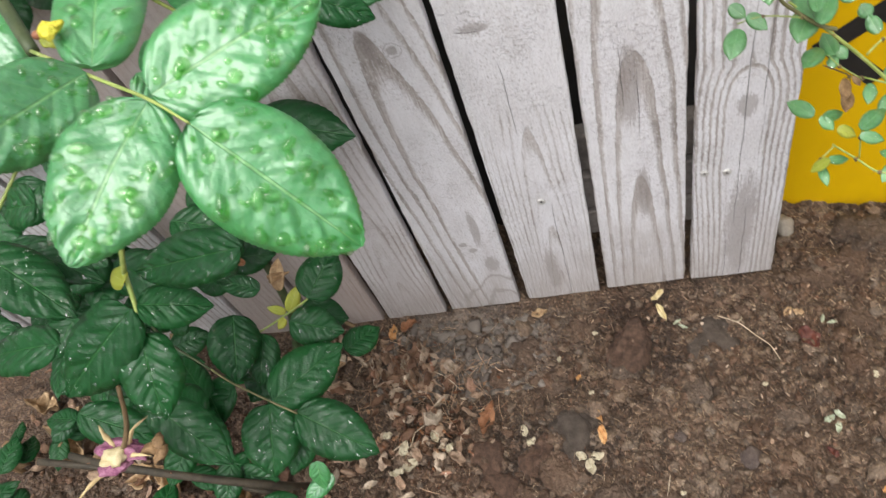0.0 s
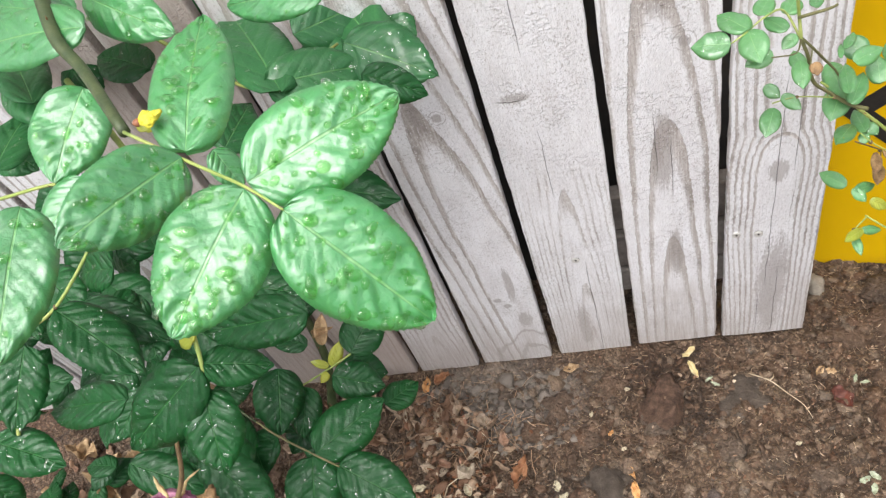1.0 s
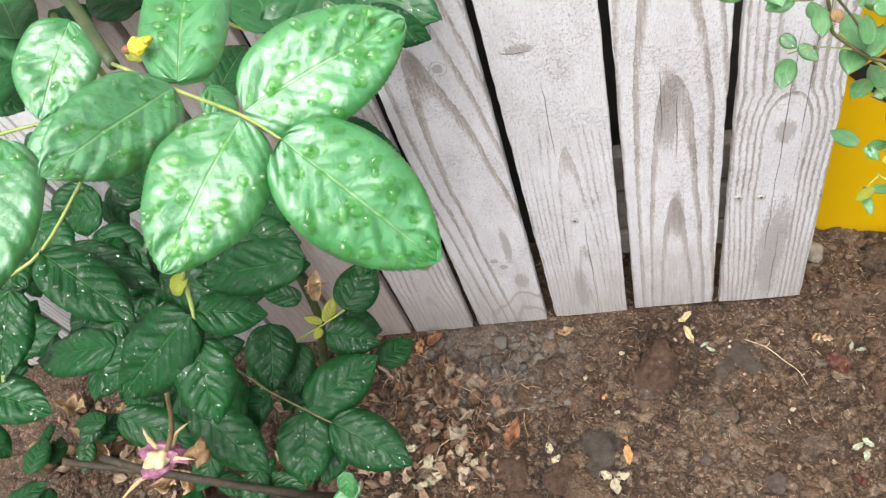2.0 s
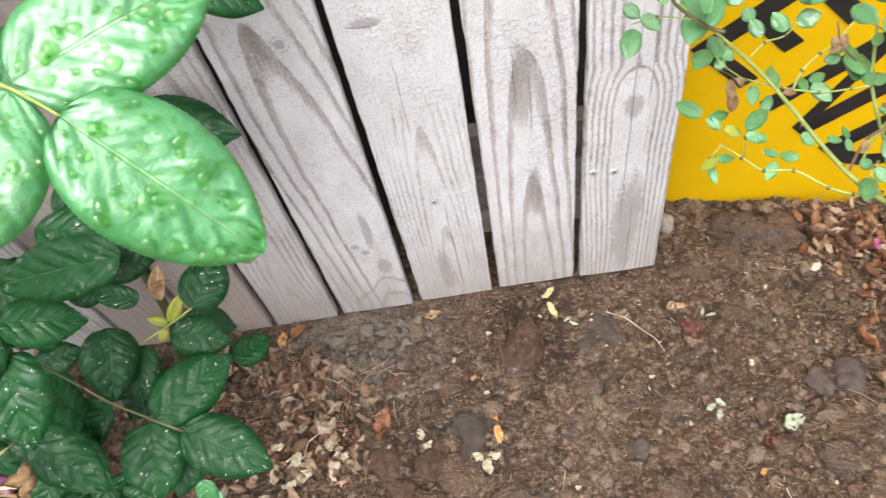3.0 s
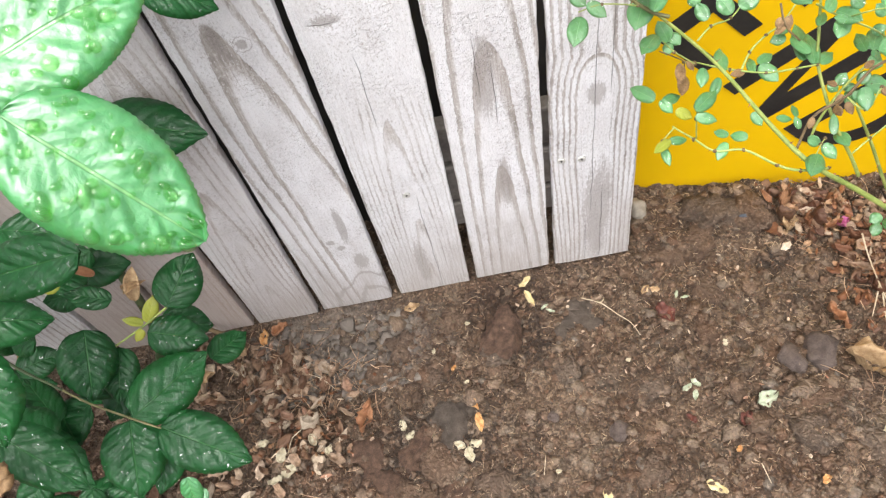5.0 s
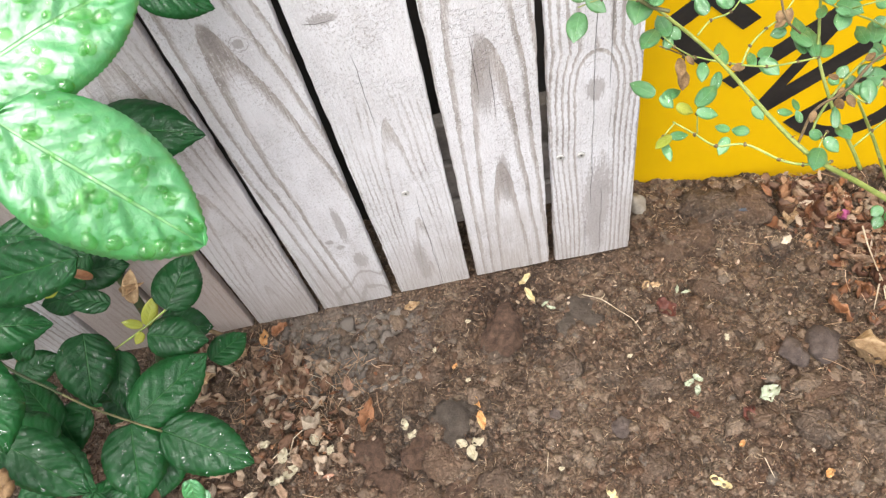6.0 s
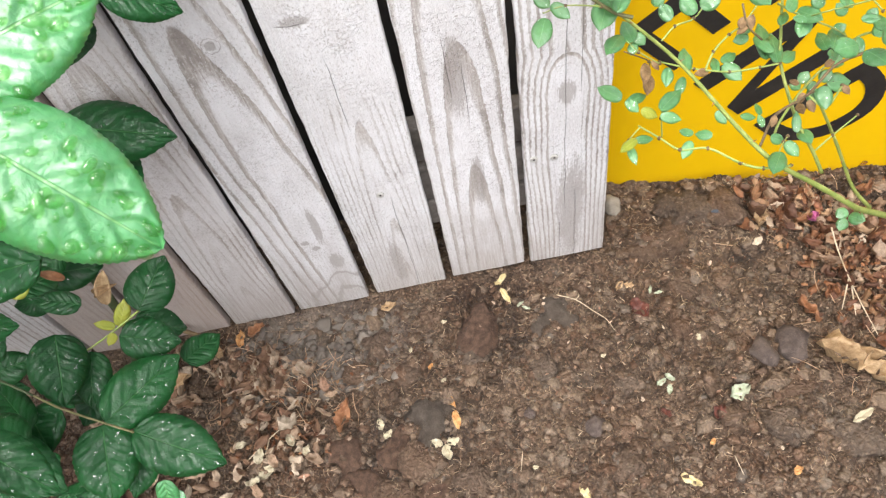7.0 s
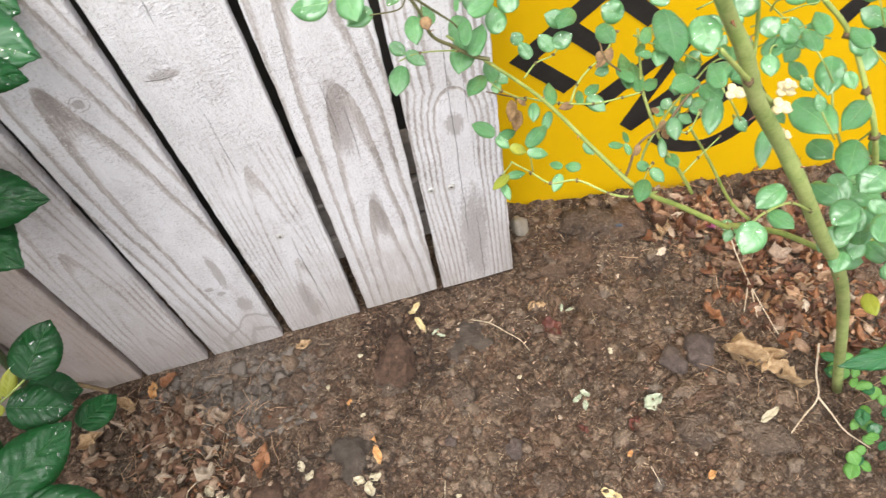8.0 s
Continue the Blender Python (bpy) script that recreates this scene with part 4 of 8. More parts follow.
def bud(plant, at, r):
    """A small bright bud of folded young leaves at the head of a stalk."""
    at = Vector(at)
    bm = bmesh.new()
    for k, (dx, dy, dz, a, b, c) in enumerate(((0.0, 0.0, 0.0, 0.9, 0.55, 0.5), (0.5, 0.25, 0.1, 0.7, 0.4, 0.4), (0.3, -0.4, 0.0, 0.6, 0.45, 0.35), (-0.3, 0.45, 0.05, 0.55, 0.4, 0.35))):
        lump(bm, at + Vector((dx, dy, dz)) * r, (a * r, b * r, c * r), 4.3 * k + 1.0, 0.5, 3, turn=0.7 * k)
    ob = part("bud", bm, BUD, plant, "bright yellow bud of folded young leaves")
    part("bud_scale", lump(bmesh.new(), at + Vector((-1.05, -0.1, -0.1)) * r, (0.45 * r, 0.35 * r, 0.3 * r), 8.8, 0.5, 2), THORN, ob, "reddish-brown bud scale")


def build_rose_bush():
    """The large-leaved rose: one tall spray close by, lower sprays beneath it."""
    bush = thing("rose_bush", "large-leaved rose bush, glossy dark green wet leaves", "rose bush", at=(0, 0, 0))
    # tall spray with five leaflets
    cane(bush, [(-0.598, -0.296, 0.960), (-0.514, -0.364, 0.985), (-0.461, -0.408, 1.004), (-0.437, -0.426, 1.001)], 0.0014, 0.0007, material=STEM_PALE, name="leaf_stalk")
    leaf(bush, (-0.438, -0.425, 1.001), (-0.378, -0.457, 0.928), 0.063, LEAF_BIG, drops=84, fine=2, drop_size=0.0022, face=(0.19, -0.42, 0.89))
    leaf(bush, (-0.460, -0.405, 1.003), (-0.380, -0.356, 1.001), 0.060, LEAF_BIG, drops=74, fine=2, drop_size=0.0022, face=(0.48, -0.39, 0.78))
    leaf(bush, (-0.461, -0.409, 1.003), (-0.497, -0.483, 0.983), 0.061, LEAF_BIG, drops=74, fine=2, drop_size=0.0022, face=(0.24, -0.49, 0.84))
    leaf(bush, (-0.522, -0.358, 0.985), (-0.561, -0.436, 1.010), 0.053, LEAF_BIG, drops=60, fine=2, drop_size=0.0022, face=(0.51, -0.44, 0.74))
    leaf(bush, (-0.523, -0.351, 0.982), (-0.540, -0.220, 0.985), 0.056, LEAF_BIG, drops=60, fine=2, drop_size=0.0022, face=(0.25, -0.48, 0.84))
    cane(bush, [(-0.603, -0.290, 0.955), (-0.672, -0.201, 0.950), (-0.706, -0.161, 0.960), (-0.743, -0.082, 0.980)], 0.0044, 0.0070, name="cane", thorns=2, material=STEM_OLIVE)
    leaf(bush, (-0.561, -0.323, 0.980), (-0.562, -0.314, 0.985), 0.009, LEAF_YELLOW, drops=0, fine=1, drop_size=0.0022, face=(0.40, -0.37, 0.84))
    leaf(bush, (-0.563, -0.320, 0.980), (-0.549, -0.320, 0.985), 0.009, LEAF_YELLOW, drops=0, fine=1, drop_size=0.0022, face=(0.39, -0.61, 0.69))
    # other leaves of the tall cane
    leaf(bush, (-0.679, -0.158, 0.960), (-0.848, -0.110, 0.930), 0.060, LEAF_BIG, drops=14, fine=2, drop_size=0.0022, face=(0.34, -0.44, 0.83))
    leaf(bush, (-0.705, -0.123, 0.950), (-0.856, -0.035, 0.930), 0.048, LEAF_BIG, drops=12, fine=2, drop_size=0.0022, face=(0.41, -0.64, 0.64))
    leaf(bush, (-0.689, -0.195, 0.930), (-0.712, -0.270, 0.900), 0.065, LEAF_BIG, drops=24, fine=2, drop_size=0.0022, face=(0.34, -0.58, 0.74))
    leaf(bush, (-0.649, -0.361, 0.970), (-0.639, -0.466, 0.950), 0.058, LEAF_BIG, drops=26, fine=2, drop_size=0.0022, face=(0.44, -0.20, 0.88))
    leaf(bush, (-0.682, -0.271, 0.900), (-0.724, -0.313, 0.880), 0.040, LEAF_BIG, drops=10, fine=1, drop_size=0.0022, face=(0.32, -0.29, 0.90))
    leaf(bush, (-0.709, -0.079, 0.850), (-0.810, -0.010, 0.830), 0.050, LEAF_SHADED, drops=6, fine=1, drop_size=0.0022, face=(0.58, -0.54, 0.61))
    leaf(bush, (-0.736, -0.058, 0.930), (-0.635, -0.120, 0.910), 0.052, LEAF_BIG, drops=12, fine=2, drop_size=0.0022, face=(0.37, -0.71, 0.60))
    leaf(bush, (-0.470, -0.164, 0.950), (-0.570, -0.128, 0.930), 0.041, LEAF_BIG, drops=10, fine=2, drop_size=0.0022, face=(0.40, -0.67, 0.63))
    leaf(bush, (-0.560, -0.141, 0.840), (-0.667, 0.040, 0.820), 0.072, LEAF_MID, drops=14, fine=1, drop_size=0.0022, face=(0.47, -0.52, 0.72))
    leaf(bush, (-0.580, -0.128, 0.840), (-0.485, -0.091, 0.810), 0.060, LEAF_MID, drops=18, fine=1, drop_size=0.0022, face=(0.36, -0.47, 0.81))
    leaf(bush, (-0.510, -0.074, 0.830), (-0.421, -0.114, 0.800), 0.069, LEAF_MID, drops=22, fine=1, drop_size=0.0018, face=(0.32, -0.61, 0.72))
    leaf(bush, (-0.574, -0.032, 0.820), (-0.499, 0.026, 0.800), 0.060, LEAF_MID, drops=12, fine=1, drop_size=0.0018, face=(0.38, -0.60, 0.71))
    leaf(bush, (-0.719, 0.060, 0.860), (-0.698, 0.006, 0.820), 0.044, LEAF_MID, drops=6, fine=1, drop_size=0.0022, face=(0.39, -0.70, 0.59))
    leaf(bush, (-0.866, -0.083, 0.870), (-0.784, -0.144, 0.850), 0.045, LEAF_MID, drops=10, fine=1, drop_size=0.0022, face=(0.58, -0.44, 0.69))
    leaf(bush, (-0.825, -0.208, 0.870), (-0.840, -0.103, 0.850), 0.044, LEAF_MID, drops=10, fine=1, drop_size=0.0022, face=(0.38, -0.57, 0.73))
    leaf(bush, (-0.570, -0.264, 0.900), (-0.555, -0.283, 0.870), 0.026, LEAF_BIG, drops=8, fine=1, drop_size=0.0022, face=(0.52, -0.31, 0.80))
    leaf(bush, (-0.466, -0.091, 0.800), (-0.589, 0.148, 0.780), 0.062, LEAF_MID, drops=8, fine=1, drop_size=0.0022, face=(0.07, -0.68, 0.73))
    leaf(bush, (-0.667, -0.035, 0.600), (-0.524, -0.086, 0.600), 0.073, LEAF_SHADED, drops=16, fine=1, drop_size=0.0018, face=(0.25, -0.50, 0.83))
    leaf(bush, (-0.671, -0.033, 0.570), (-0.580, -0.125, 0.550), 0.079, LEAF_SHADED, drops=6, fine=1, drop_size=0.0018, face=(0.36, -0.58, 0.73))
    leaf(bush, (-0.482, -0.138, 0.840), (-0.430, -0.137, 0.800), 0.037, LEAF_SHADED, drops=8, fine=1, drop_size=0.0018, face=(0.44, -0.55, 0.71))
    leaf(bush, (-0.585, -0.098, 0.740), (-0.577, 0.008, 0.700), 0.042, LEAF_SHADED, drops=8, fine=1, drop_size=0.0018, face=(0.23, -0.62, 0.75))
    cane(bush, [(-0.824, 0.019, 0.930), (-0.683, -0.047, 0.830), (-0.593, -0.107, 0.820), (-0.521, -0.061, 0.820)], 0.0026, 0.0014, name="stem")
    cane(bush, [(-0.842, -0.214, 0.840), (-0.776, -0.218, 0.850), (-0.718, -0.234, 0.860)], 0.0019, 0.0012, name="stem", material=STEM_PALE)
    leaf(bush, (-0.803, -0.135, 0.880), (-0.930, 0.029, 0.860), 0.059, LEAF_MID, drops=10, fine=1, drop_size=0.0022, face=(0.68, -0.42, 0.60))
    leaf(bush, (-0.765, 0.003, 0.840), (-0.871, 0.124, 0.820), 0.053, LEAF_MID, drops=6, fine=1, drop_size=0.0022, face=(0.42, -0.63, 0.65))
    leaf(bush, (-0.861, 0.006, 0.820), (-0.809, -0.060, 0.800), 0.051, LEAF_SHADED, drops=6, fine=1, drop_size=0.0022, face=(0.30, -0.66, 0.69))
    leaf(bush, (-0.863, -0.145, 0.850), (-0.821, -0.174, 0.830), 0.051, LEAF_MID, drops=10, fine=1, drop_size=0.0022, face=(0.54, -0.42, 0.73))
    leaf(bush, (-0.680, -0.273, 0.800), (-0.782, -0.131, 0.770), 0.056, LEAF_SHADED, drops=8, fine=1, drop_size=0.0022, face=(0.31, -0.42, 0.85))
    leaf(bush, (-0.606, -0.202, 0.840), (-0.620, -0.100, 0.800), 0.048, LEAF_MID, drops=10, fine=1, drop_size=0.0022, face=(0.57, -0.33, 0.76))
    leaf(bush, (-0.563, -0.011, 0.800), (-0.535, -0.076, 0.780), 0.059, LEAF_MID, drops=10, fine=1, drop_size=0.0018, face=(0.12, -0.51, 0.85))
    leaf(bush, (-0.565, 0.028, 0.800), (-0.645, 0.038, 0.780), 0.057, LEAF_MID, drops=10, fine=1, drop_size=0.0018, face=(0.51, -0.47, 0.72))
    leaf(bush, (-0.498, 0.006, 0.800), (-0.453, -0.021, 0.780), 0.048, LEAF_MID, drops=10, fine=1, drop_size=0.0018, face=(0.30, -0.67, 0.68))
    leaf(bush, (-0.909, -0.196, 0.700), (-0.853, -0.251, 0.680), 0.056, LEAF_SHADED, drops=8, fine=1, drop_size=0.0018, face=(0.35, -0.50, 0.79))
    leaf(bush, (-0.788, -0.232, 0.680), (-0.829, -0.278, 0.660), 0.049, LEAF_SHADED, drops=8, fine=1, drop_size=0.0018, face=(0.53, -0.47, 0.71))
    leaf(bush, (-0.578, -0.227, 0.720), (-0.643, -0.231, 0.700), 0.051, LEAF_SHADED, drops=8, fine=1, drop_size=0.0018, face=(0.42, -0.50, 0.76))
    leaf(bush, (-0.991, -0.190, 0.660), (-0.945, -0.247, 0.640), 0.053, LEAF_SHADED, drops=8, fine=1, drop_size=0.0018, face=(0.62, -0.31, 0.71))
    leaf(bush, (-0.807, -0.211, 0.600), (-0.720, -0.257, 0.580), 0.059, LEAF_SHADED, drops=8, fine=1, drop_size=0.0018, face=(0.24, -0.52, 0.82))
    leaf(bush, (-0.725, -0.368, 0.500), (-0.814, -0.319, 0.480), 0.061, LEAF_SHADED, drops=8, fine=1, drop_size=0.0018, face=(0.55, -0.17, 0.82))
    leaf(bush, (-0.795, -0.305, 0.580), (-0.854, -0.246, 0.560), 0.047, LEAF_SHADED, drops=6, fine=1, drop_size=0.0018, face=(0.23, -0.27, 0.94))
    # leaves deep in the bush, their shade carried by the darker leaf colour
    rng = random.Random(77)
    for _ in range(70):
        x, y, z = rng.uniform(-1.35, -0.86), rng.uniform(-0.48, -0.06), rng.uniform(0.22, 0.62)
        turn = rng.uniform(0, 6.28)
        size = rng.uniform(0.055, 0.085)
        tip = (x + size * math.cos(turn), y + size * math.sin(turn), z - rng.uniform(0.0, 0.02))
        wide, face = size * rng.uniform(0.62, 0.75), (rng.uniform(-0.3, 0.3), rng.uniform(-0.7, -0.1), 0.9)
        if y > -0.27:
            leaf(bush, (x, y, z), tip, wide, LEAF_SHADED, face, drops=4, drop_size=0.0016)
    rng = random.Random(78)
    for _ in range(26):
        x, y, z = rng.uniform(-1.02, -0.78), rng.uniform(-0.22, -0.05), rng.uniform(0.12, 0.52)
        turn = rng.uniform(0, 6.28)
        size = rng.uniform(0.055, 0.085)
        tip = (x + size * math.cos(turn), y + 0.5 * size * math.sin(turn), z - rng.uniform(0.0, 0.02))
        leaf(bush, (x, y, z), tip, size * rng.uniform(0.62, 0.75), LEAF_SHADED, (rng.uniform(-0.3, 0.3), rng.uniform(-0.7, -0.1), 0.9), drops=4, drop_size=0.0016)
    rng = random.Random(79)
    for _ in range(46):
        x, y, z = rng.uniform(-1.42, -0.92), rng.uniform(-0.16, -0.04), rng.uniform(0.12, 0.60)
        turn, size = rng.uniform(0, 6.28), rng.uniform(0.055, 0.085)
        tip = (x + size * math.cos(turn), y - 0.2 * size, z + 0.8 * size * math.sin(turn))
        leaf(bush, (x, y, z), tip, size * rng.uniform(0.62, 0.75), LEAF_SHADED, (rng.uniform(-0.2, 0.4), -0.8, rng.uniform(0.4, 0.8)), drops=3, drop_size=0.0016)
    # low leaves close to the ground, added to darken and shade what lies beneath
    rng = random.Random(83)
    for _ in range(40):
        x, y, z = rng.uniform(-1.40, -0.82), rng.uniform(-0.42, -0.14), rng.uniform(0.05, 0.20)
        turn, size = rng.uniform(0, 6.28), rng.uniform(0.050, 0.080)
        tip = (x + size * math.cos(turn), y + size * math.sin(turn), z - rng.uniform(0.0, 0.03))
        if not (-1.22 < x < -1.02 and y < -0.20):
            leaf(bush, (x, y, z), tip, size * rng.uniform(0.60, 0.72), LEAF_SHADED, (rng.uniform(-0.5, 0.5), rng.uniform(-0.6, 0.2), 0.9), drops=3, drop_size=0.0014)
    # middle spray
    cane(bush, [(-0.621, -0.366, 0.800), (-0.621, -0.383, 0.780), (-0.626, -0.397, 0.760)], 0.0021, 0.0014, name="leaf_stalk", material=STEM_PALE)
    cane(bush, [(-0.621, -0.366, 0.800), (-0.613, -0.334, 0.840), (-0.651, -0.253, 0.880), (-0.748, -0.139, 0.900)], 0.0021, 0.0031, name="stem")
    leaf(bush, (-0.623, -0.385, 0.780), (-0.713, -0.426, 0.720), 0.061, LEAF_SHADED, drops=26, fine=1, drop_size=0.0016, face=(0.20, -0.47, 0.86))
    leaf(bush, (-0.620, -0.383, 0.780), (-0.571, -0.375, 0.750), 0.038, LEAF_SHADED, drops=18, fine=1, drop_size=0.0016, face=(0.16, -0.22, 0.96))
    leaf(bush, (-0.626, -0.397, 0.760), (-0.622, -0.452, 0.710), 0.053, LEAF_SHADED, drops=22, fine=1, drop_size=0.0016, face=(0.18, -0.22, 0.96))
    leaf(bush, (-0.499, -0.385, 0.840), (-0.611, -0.366, 0.800), 0.041, LEAF_SHADED, drops=20, fine=1, drop_size=0.0018, face=(0.38, -0.50, 0.78))
    leaf(bush, (-0.750, -0.337, 0.820), (-0.671, -0.388, 0.780), 0.053, LEAF_SHADED, drops=24, fine=1, drop_size=0.0018, face=(0.55, -0.14, 0.82))
    leaf(bush, (-0.752, -0.311, 0.790), (-0.672, -0.345, 0.760), 0.033, LEAF_SHADED, drops=8, fine=1, drop_size=0.0016, face=(0.50, -0.40, 0.77))
    leaf(bush, (-0.789, -0.356, 0.800), (-0.805, -0.422, 0.760), 0.048, LEAF_SHADED, drops=14, fine=1, drop_size=0.0016, face=(0.46, -0.35, 0.81))
    leaf(bush, (-0.700, -0.398, 0.760), (-0.805, -0.389, 0.730), 0.043, LEAF_SHADED, drops=18, fine=1, drop_size=0.0016, face=(0.64, -0.14, 0.75))
    leaf(bush, (-0.829, -0.425, 0.760), (-0.759, -0.445, 0.740), 0.043, LEAF_SHADED, drops=14, fine=1, drop_size=0.0016, face=(0.62, -0.16, 0.77))
    leaf(bush, (-0.673, -0.326, 0.850), (-0.728, -0.310, 0.830), 0.038, LEAF_SHADED, drops=8, fine=1, drop_size=0.0016, face=(0.32, -0.52, 0.79))
    leaf(bush, (-0.591, -0.323, 0.800), (-0.530, -0.336, 0.790), 0.037, LEAF_SHADED, drops=10, fine=1, drop_size=0.0016, face=(0.35, -0.22, 0.91))
    leaf(bush, (-0.837, -0.453, 0.740), (-0.826, -0.466, 0.700), 0.030, LEAF_SHADED, drops=6, fine=1, drop_size=0.0016, face=(0.41, -0.21, 0.89))
    leaf(bush, (-0.811, -0.262, 0.700), (-0.787, -0.255, 0.660), 0.061, LEAF_SHADED, drops=8, fine=1, drop_size=0.0016, face=(0.52, -0.35, 0.78))
    leaf(bush, (-0.871, -0.282, 0.620), (-0.860, -0.235, 0.580), 0.043, LEAF_SHADED, drops=8, fine=1, drop_size=0.0016, face=(0.28, -0.23, 0.93))
    leaf(bush, (-0.749, -0.370, 0.560), (-0.678, -0.423, 0.500), 0.057, LEAF_SHADED, drops=16, fine=1, drop_size=0.0016, face=(0.15, -0.41, 0.90))
    leaf(bush, (-0.873, -0.357, 0.520), (-0.783, -0.383, 0.480), 0.050, LEAF_SHADED, drops=6, fine=1, drop_size=0.0016, face=(0.30, -0.24, 0.92))
    leaf(bush, (-1.107, 0.087, 0.660), (-1.023, 0.001, 0.640), 0.072, LEAF_SHADED, drops=8, fine=1, drop_size=0.0016, face=(0.48, -0.37, 0.79))
    leaf(bush, (-0.965, -0.011, 0.640), (-1.056, -0.027, 0.620), 0.069, LEAF_SHADED, drops=8, fine=1, drop_size=0.0016, face=(0.39, -0.60, 0.70))
    leaf(bush, (-0.878, -0.033, 0.680), (-0.995, 0.094, 0.660), 0.065, LEAF_SHADED, drops=8, fine=1, drop_size=0.0016, face=(0.56, -0.50, 0.66))
    leaf(bush, (-0.781, 0.014, 0.700), (-0.752, 0.089, 0.680), 0.058, LEAF_SHADED, drops=8, fine=1, drop_size=0.0016, face=(0.50, -0.61, 0.62))
    leaf(bush, (-1.078, -0.062, 0.620), (-1.021, -0.038, 0.600), 0.065, LEAF_SHADED, drops=8, fine=1, drop_size=0.0016, face=(0.64, -0.27, 0.72))
    leaf(bush, (-0.947, -0.070, 0.600), (-0.997, -0.122, 0.580), 0.063, LEAF_SHADED, drops=8, fine=1, drop_size=0.0016, face=(0.57, -0.21, 0.79))
    leaf(bush, (-1.059, -0.166, 0.580), (-1.037, -0.104, 0.560), 0.061, LEAF_SHADED, drops=8, fine=1, drop_size=0.0016, face=(0.48, -0.25, 0.84))
    leaf(bush, (-0.851, 0.062, 0.700), (-0.951, 0.142, 0.680), 0.062, LEAF_SHADED, drops=8, fine=1, drop_size=0.0016, face=(0.39, -0.66, 0.64))
    leaf(bush, (-1.025, -0.226, 0.560), (-1.071, -0.260, 0.540), 0.058, LEAF_SHADED, drops=8, fine=1, drop_size=0.0016, face=(0.69, -0.09, 0.72))
    leaf(bush, (-0.814, 0.095, 0.720), (-0.920, 0.207, 0.700), 0.062, LEAF_SHADED, drops=8, fine=1, drop_size=0.0016, face=(0.33, -0.63, 0.70))
    leaf(bush, (-0.955, -0.116, 0.560), (-0.868, -0.173, 0.540), 0.069, LEAF_SHADED, drops=8, fine=1, drop_size=0.0016, face=(0.34, -0.34, 0.88))
    leaf(bush, (-0.883, -0.147, 0.540), (-0.945, -0.192, 0.520), 0.062, LEAF_SHADED, drops=8, fine=1, drop_size=0.0016, face=(0.57, -0.33, 0.76))
    leaf(bush, (-0.912, -0.227, 0.520), (-0.949, -0.273, 0.500), 0.054, LEAF_SHADED, drops=8, fine=1, drop_size=0.0016, face=(0.33, -0.43, 0.84))
    leaf(bush, (-0.880, -0.260, 0.520), (-0.922, -0.315, 0.490), 0.046, LEAF_SHADED, drops=8, fine=1, drop_size=0.0016, face=(0.32, -0.35, 0.88))
    leaf(bush, (-0.706, -0.168, 0.560), (-0.777, -0.185, 0.540), 0.059, LEAF_SHADED, drops=8, fine=1, drop_size=0.0016, face=(0.41, -0.47, 0.78))
    leaf(bush, (-0.778, -0.215, 0.400), (-0.723, -0.276, 0.380), 0.066, LEAF_SHADED, drops=8, fine=1, drop_size=0.0016, face=(0.19, -0.42, 0.89))
    leaf(bush, (-0.722, -0.236, 0.360), (-0.755, -0.289, 0.340), 0.060, LEAF_SHADED, drops=8, fine=1, drop_size=0.0016, face=(0.11, -0.23, 0.97))
    leaf(bush, (-0.777, -0.294, 0.420), (-0.756, -0.339, 0.400), 0.062, LEAF_SHADED, drops=8, fine=1, drop_size=0.0016, face=(0.14, -0.44, 0.89))
    leaf(bush, (-0.841, -0.303, 0.460), (-0.789, -0.329, 0.440), 0.054, LEAF_SHADED, drops=8, fine=1, drop_size=0.0016, face=(0.33, -0.26, 0.91))
    leaf(bush, (-0.689, -0.172, 0.360), (-0.623, -0.179, 0.340), 0.054, LEAF_SHADED, drops=8, fine=1, drop_size=0.0016, face=(0.41, -0.46, 0.79))
    leaf(bush, (-0.789, -0.363, 0.440), (-0.861, -0.323, 0.420), 0.054, LEAF_SHADED, drops=8, fine=1, drop_size=0.0016, face=(0.20, -0.12, 0.97))
    leaf(bush, (-0.674, -0.311, 0.340), (-0.716, -0.362, 0.300), 0.051, LEAF_SHADED, drops=8, fine=1, drop_size=0.0016, face=(0.47, -0.15, 0.87))
    leaf(bush, (-0.777, -0.296, 0.600), (-0.753, -0.347, 0.550), 0.039, LEAF_SHADED, drops=6, fine=1, drop_size=0.0016, face=(0.29, -0.11, 0.95))
    cane(bush, [(-0.801, -0.422, 0.760), (-0.815, -0.355, 0.790), (-0.749, -0.335, 0.820), (-0.691, -0.290, 0.860)], 0.0017, 0.0014, name="stem", material=STEM_PALE)
    leaf(bush, (-0.619, -0.373, 0.800), (-0.642, -0.357, 0.790), 0.019, LEAF_YELLOW, drops=0, fine=1, drop_size=0.0022, face=(0.19, -0.48, 0.86))
    # lower spray
    cane(bush, [(-0.755, -0.287, 0.450), (-0.726, -0.305, 0.440), (-0.679, -0.328, 0.430), (-0.648, -0.342, 0.420)], 0.0014, 0.0013, name="leaf_stalk", material=STEM_TAN)
    cane(bush, [(-0.755, -0.287, 0.450), (-0.823, -0.243, 0.460), (-0.889, -0.180, 0.440)], 0.0014, 0.0022, name="stem", material=STEM_OLIVE)
    leaf(bush, (-0.650, -0.340, 0.420), (-0.555, -0.385, 0.380), 0.068, LEAF_SHADED, drops=18, fine=1, drop_size=0.0018, face=(0.33, -0.39, 0.86))
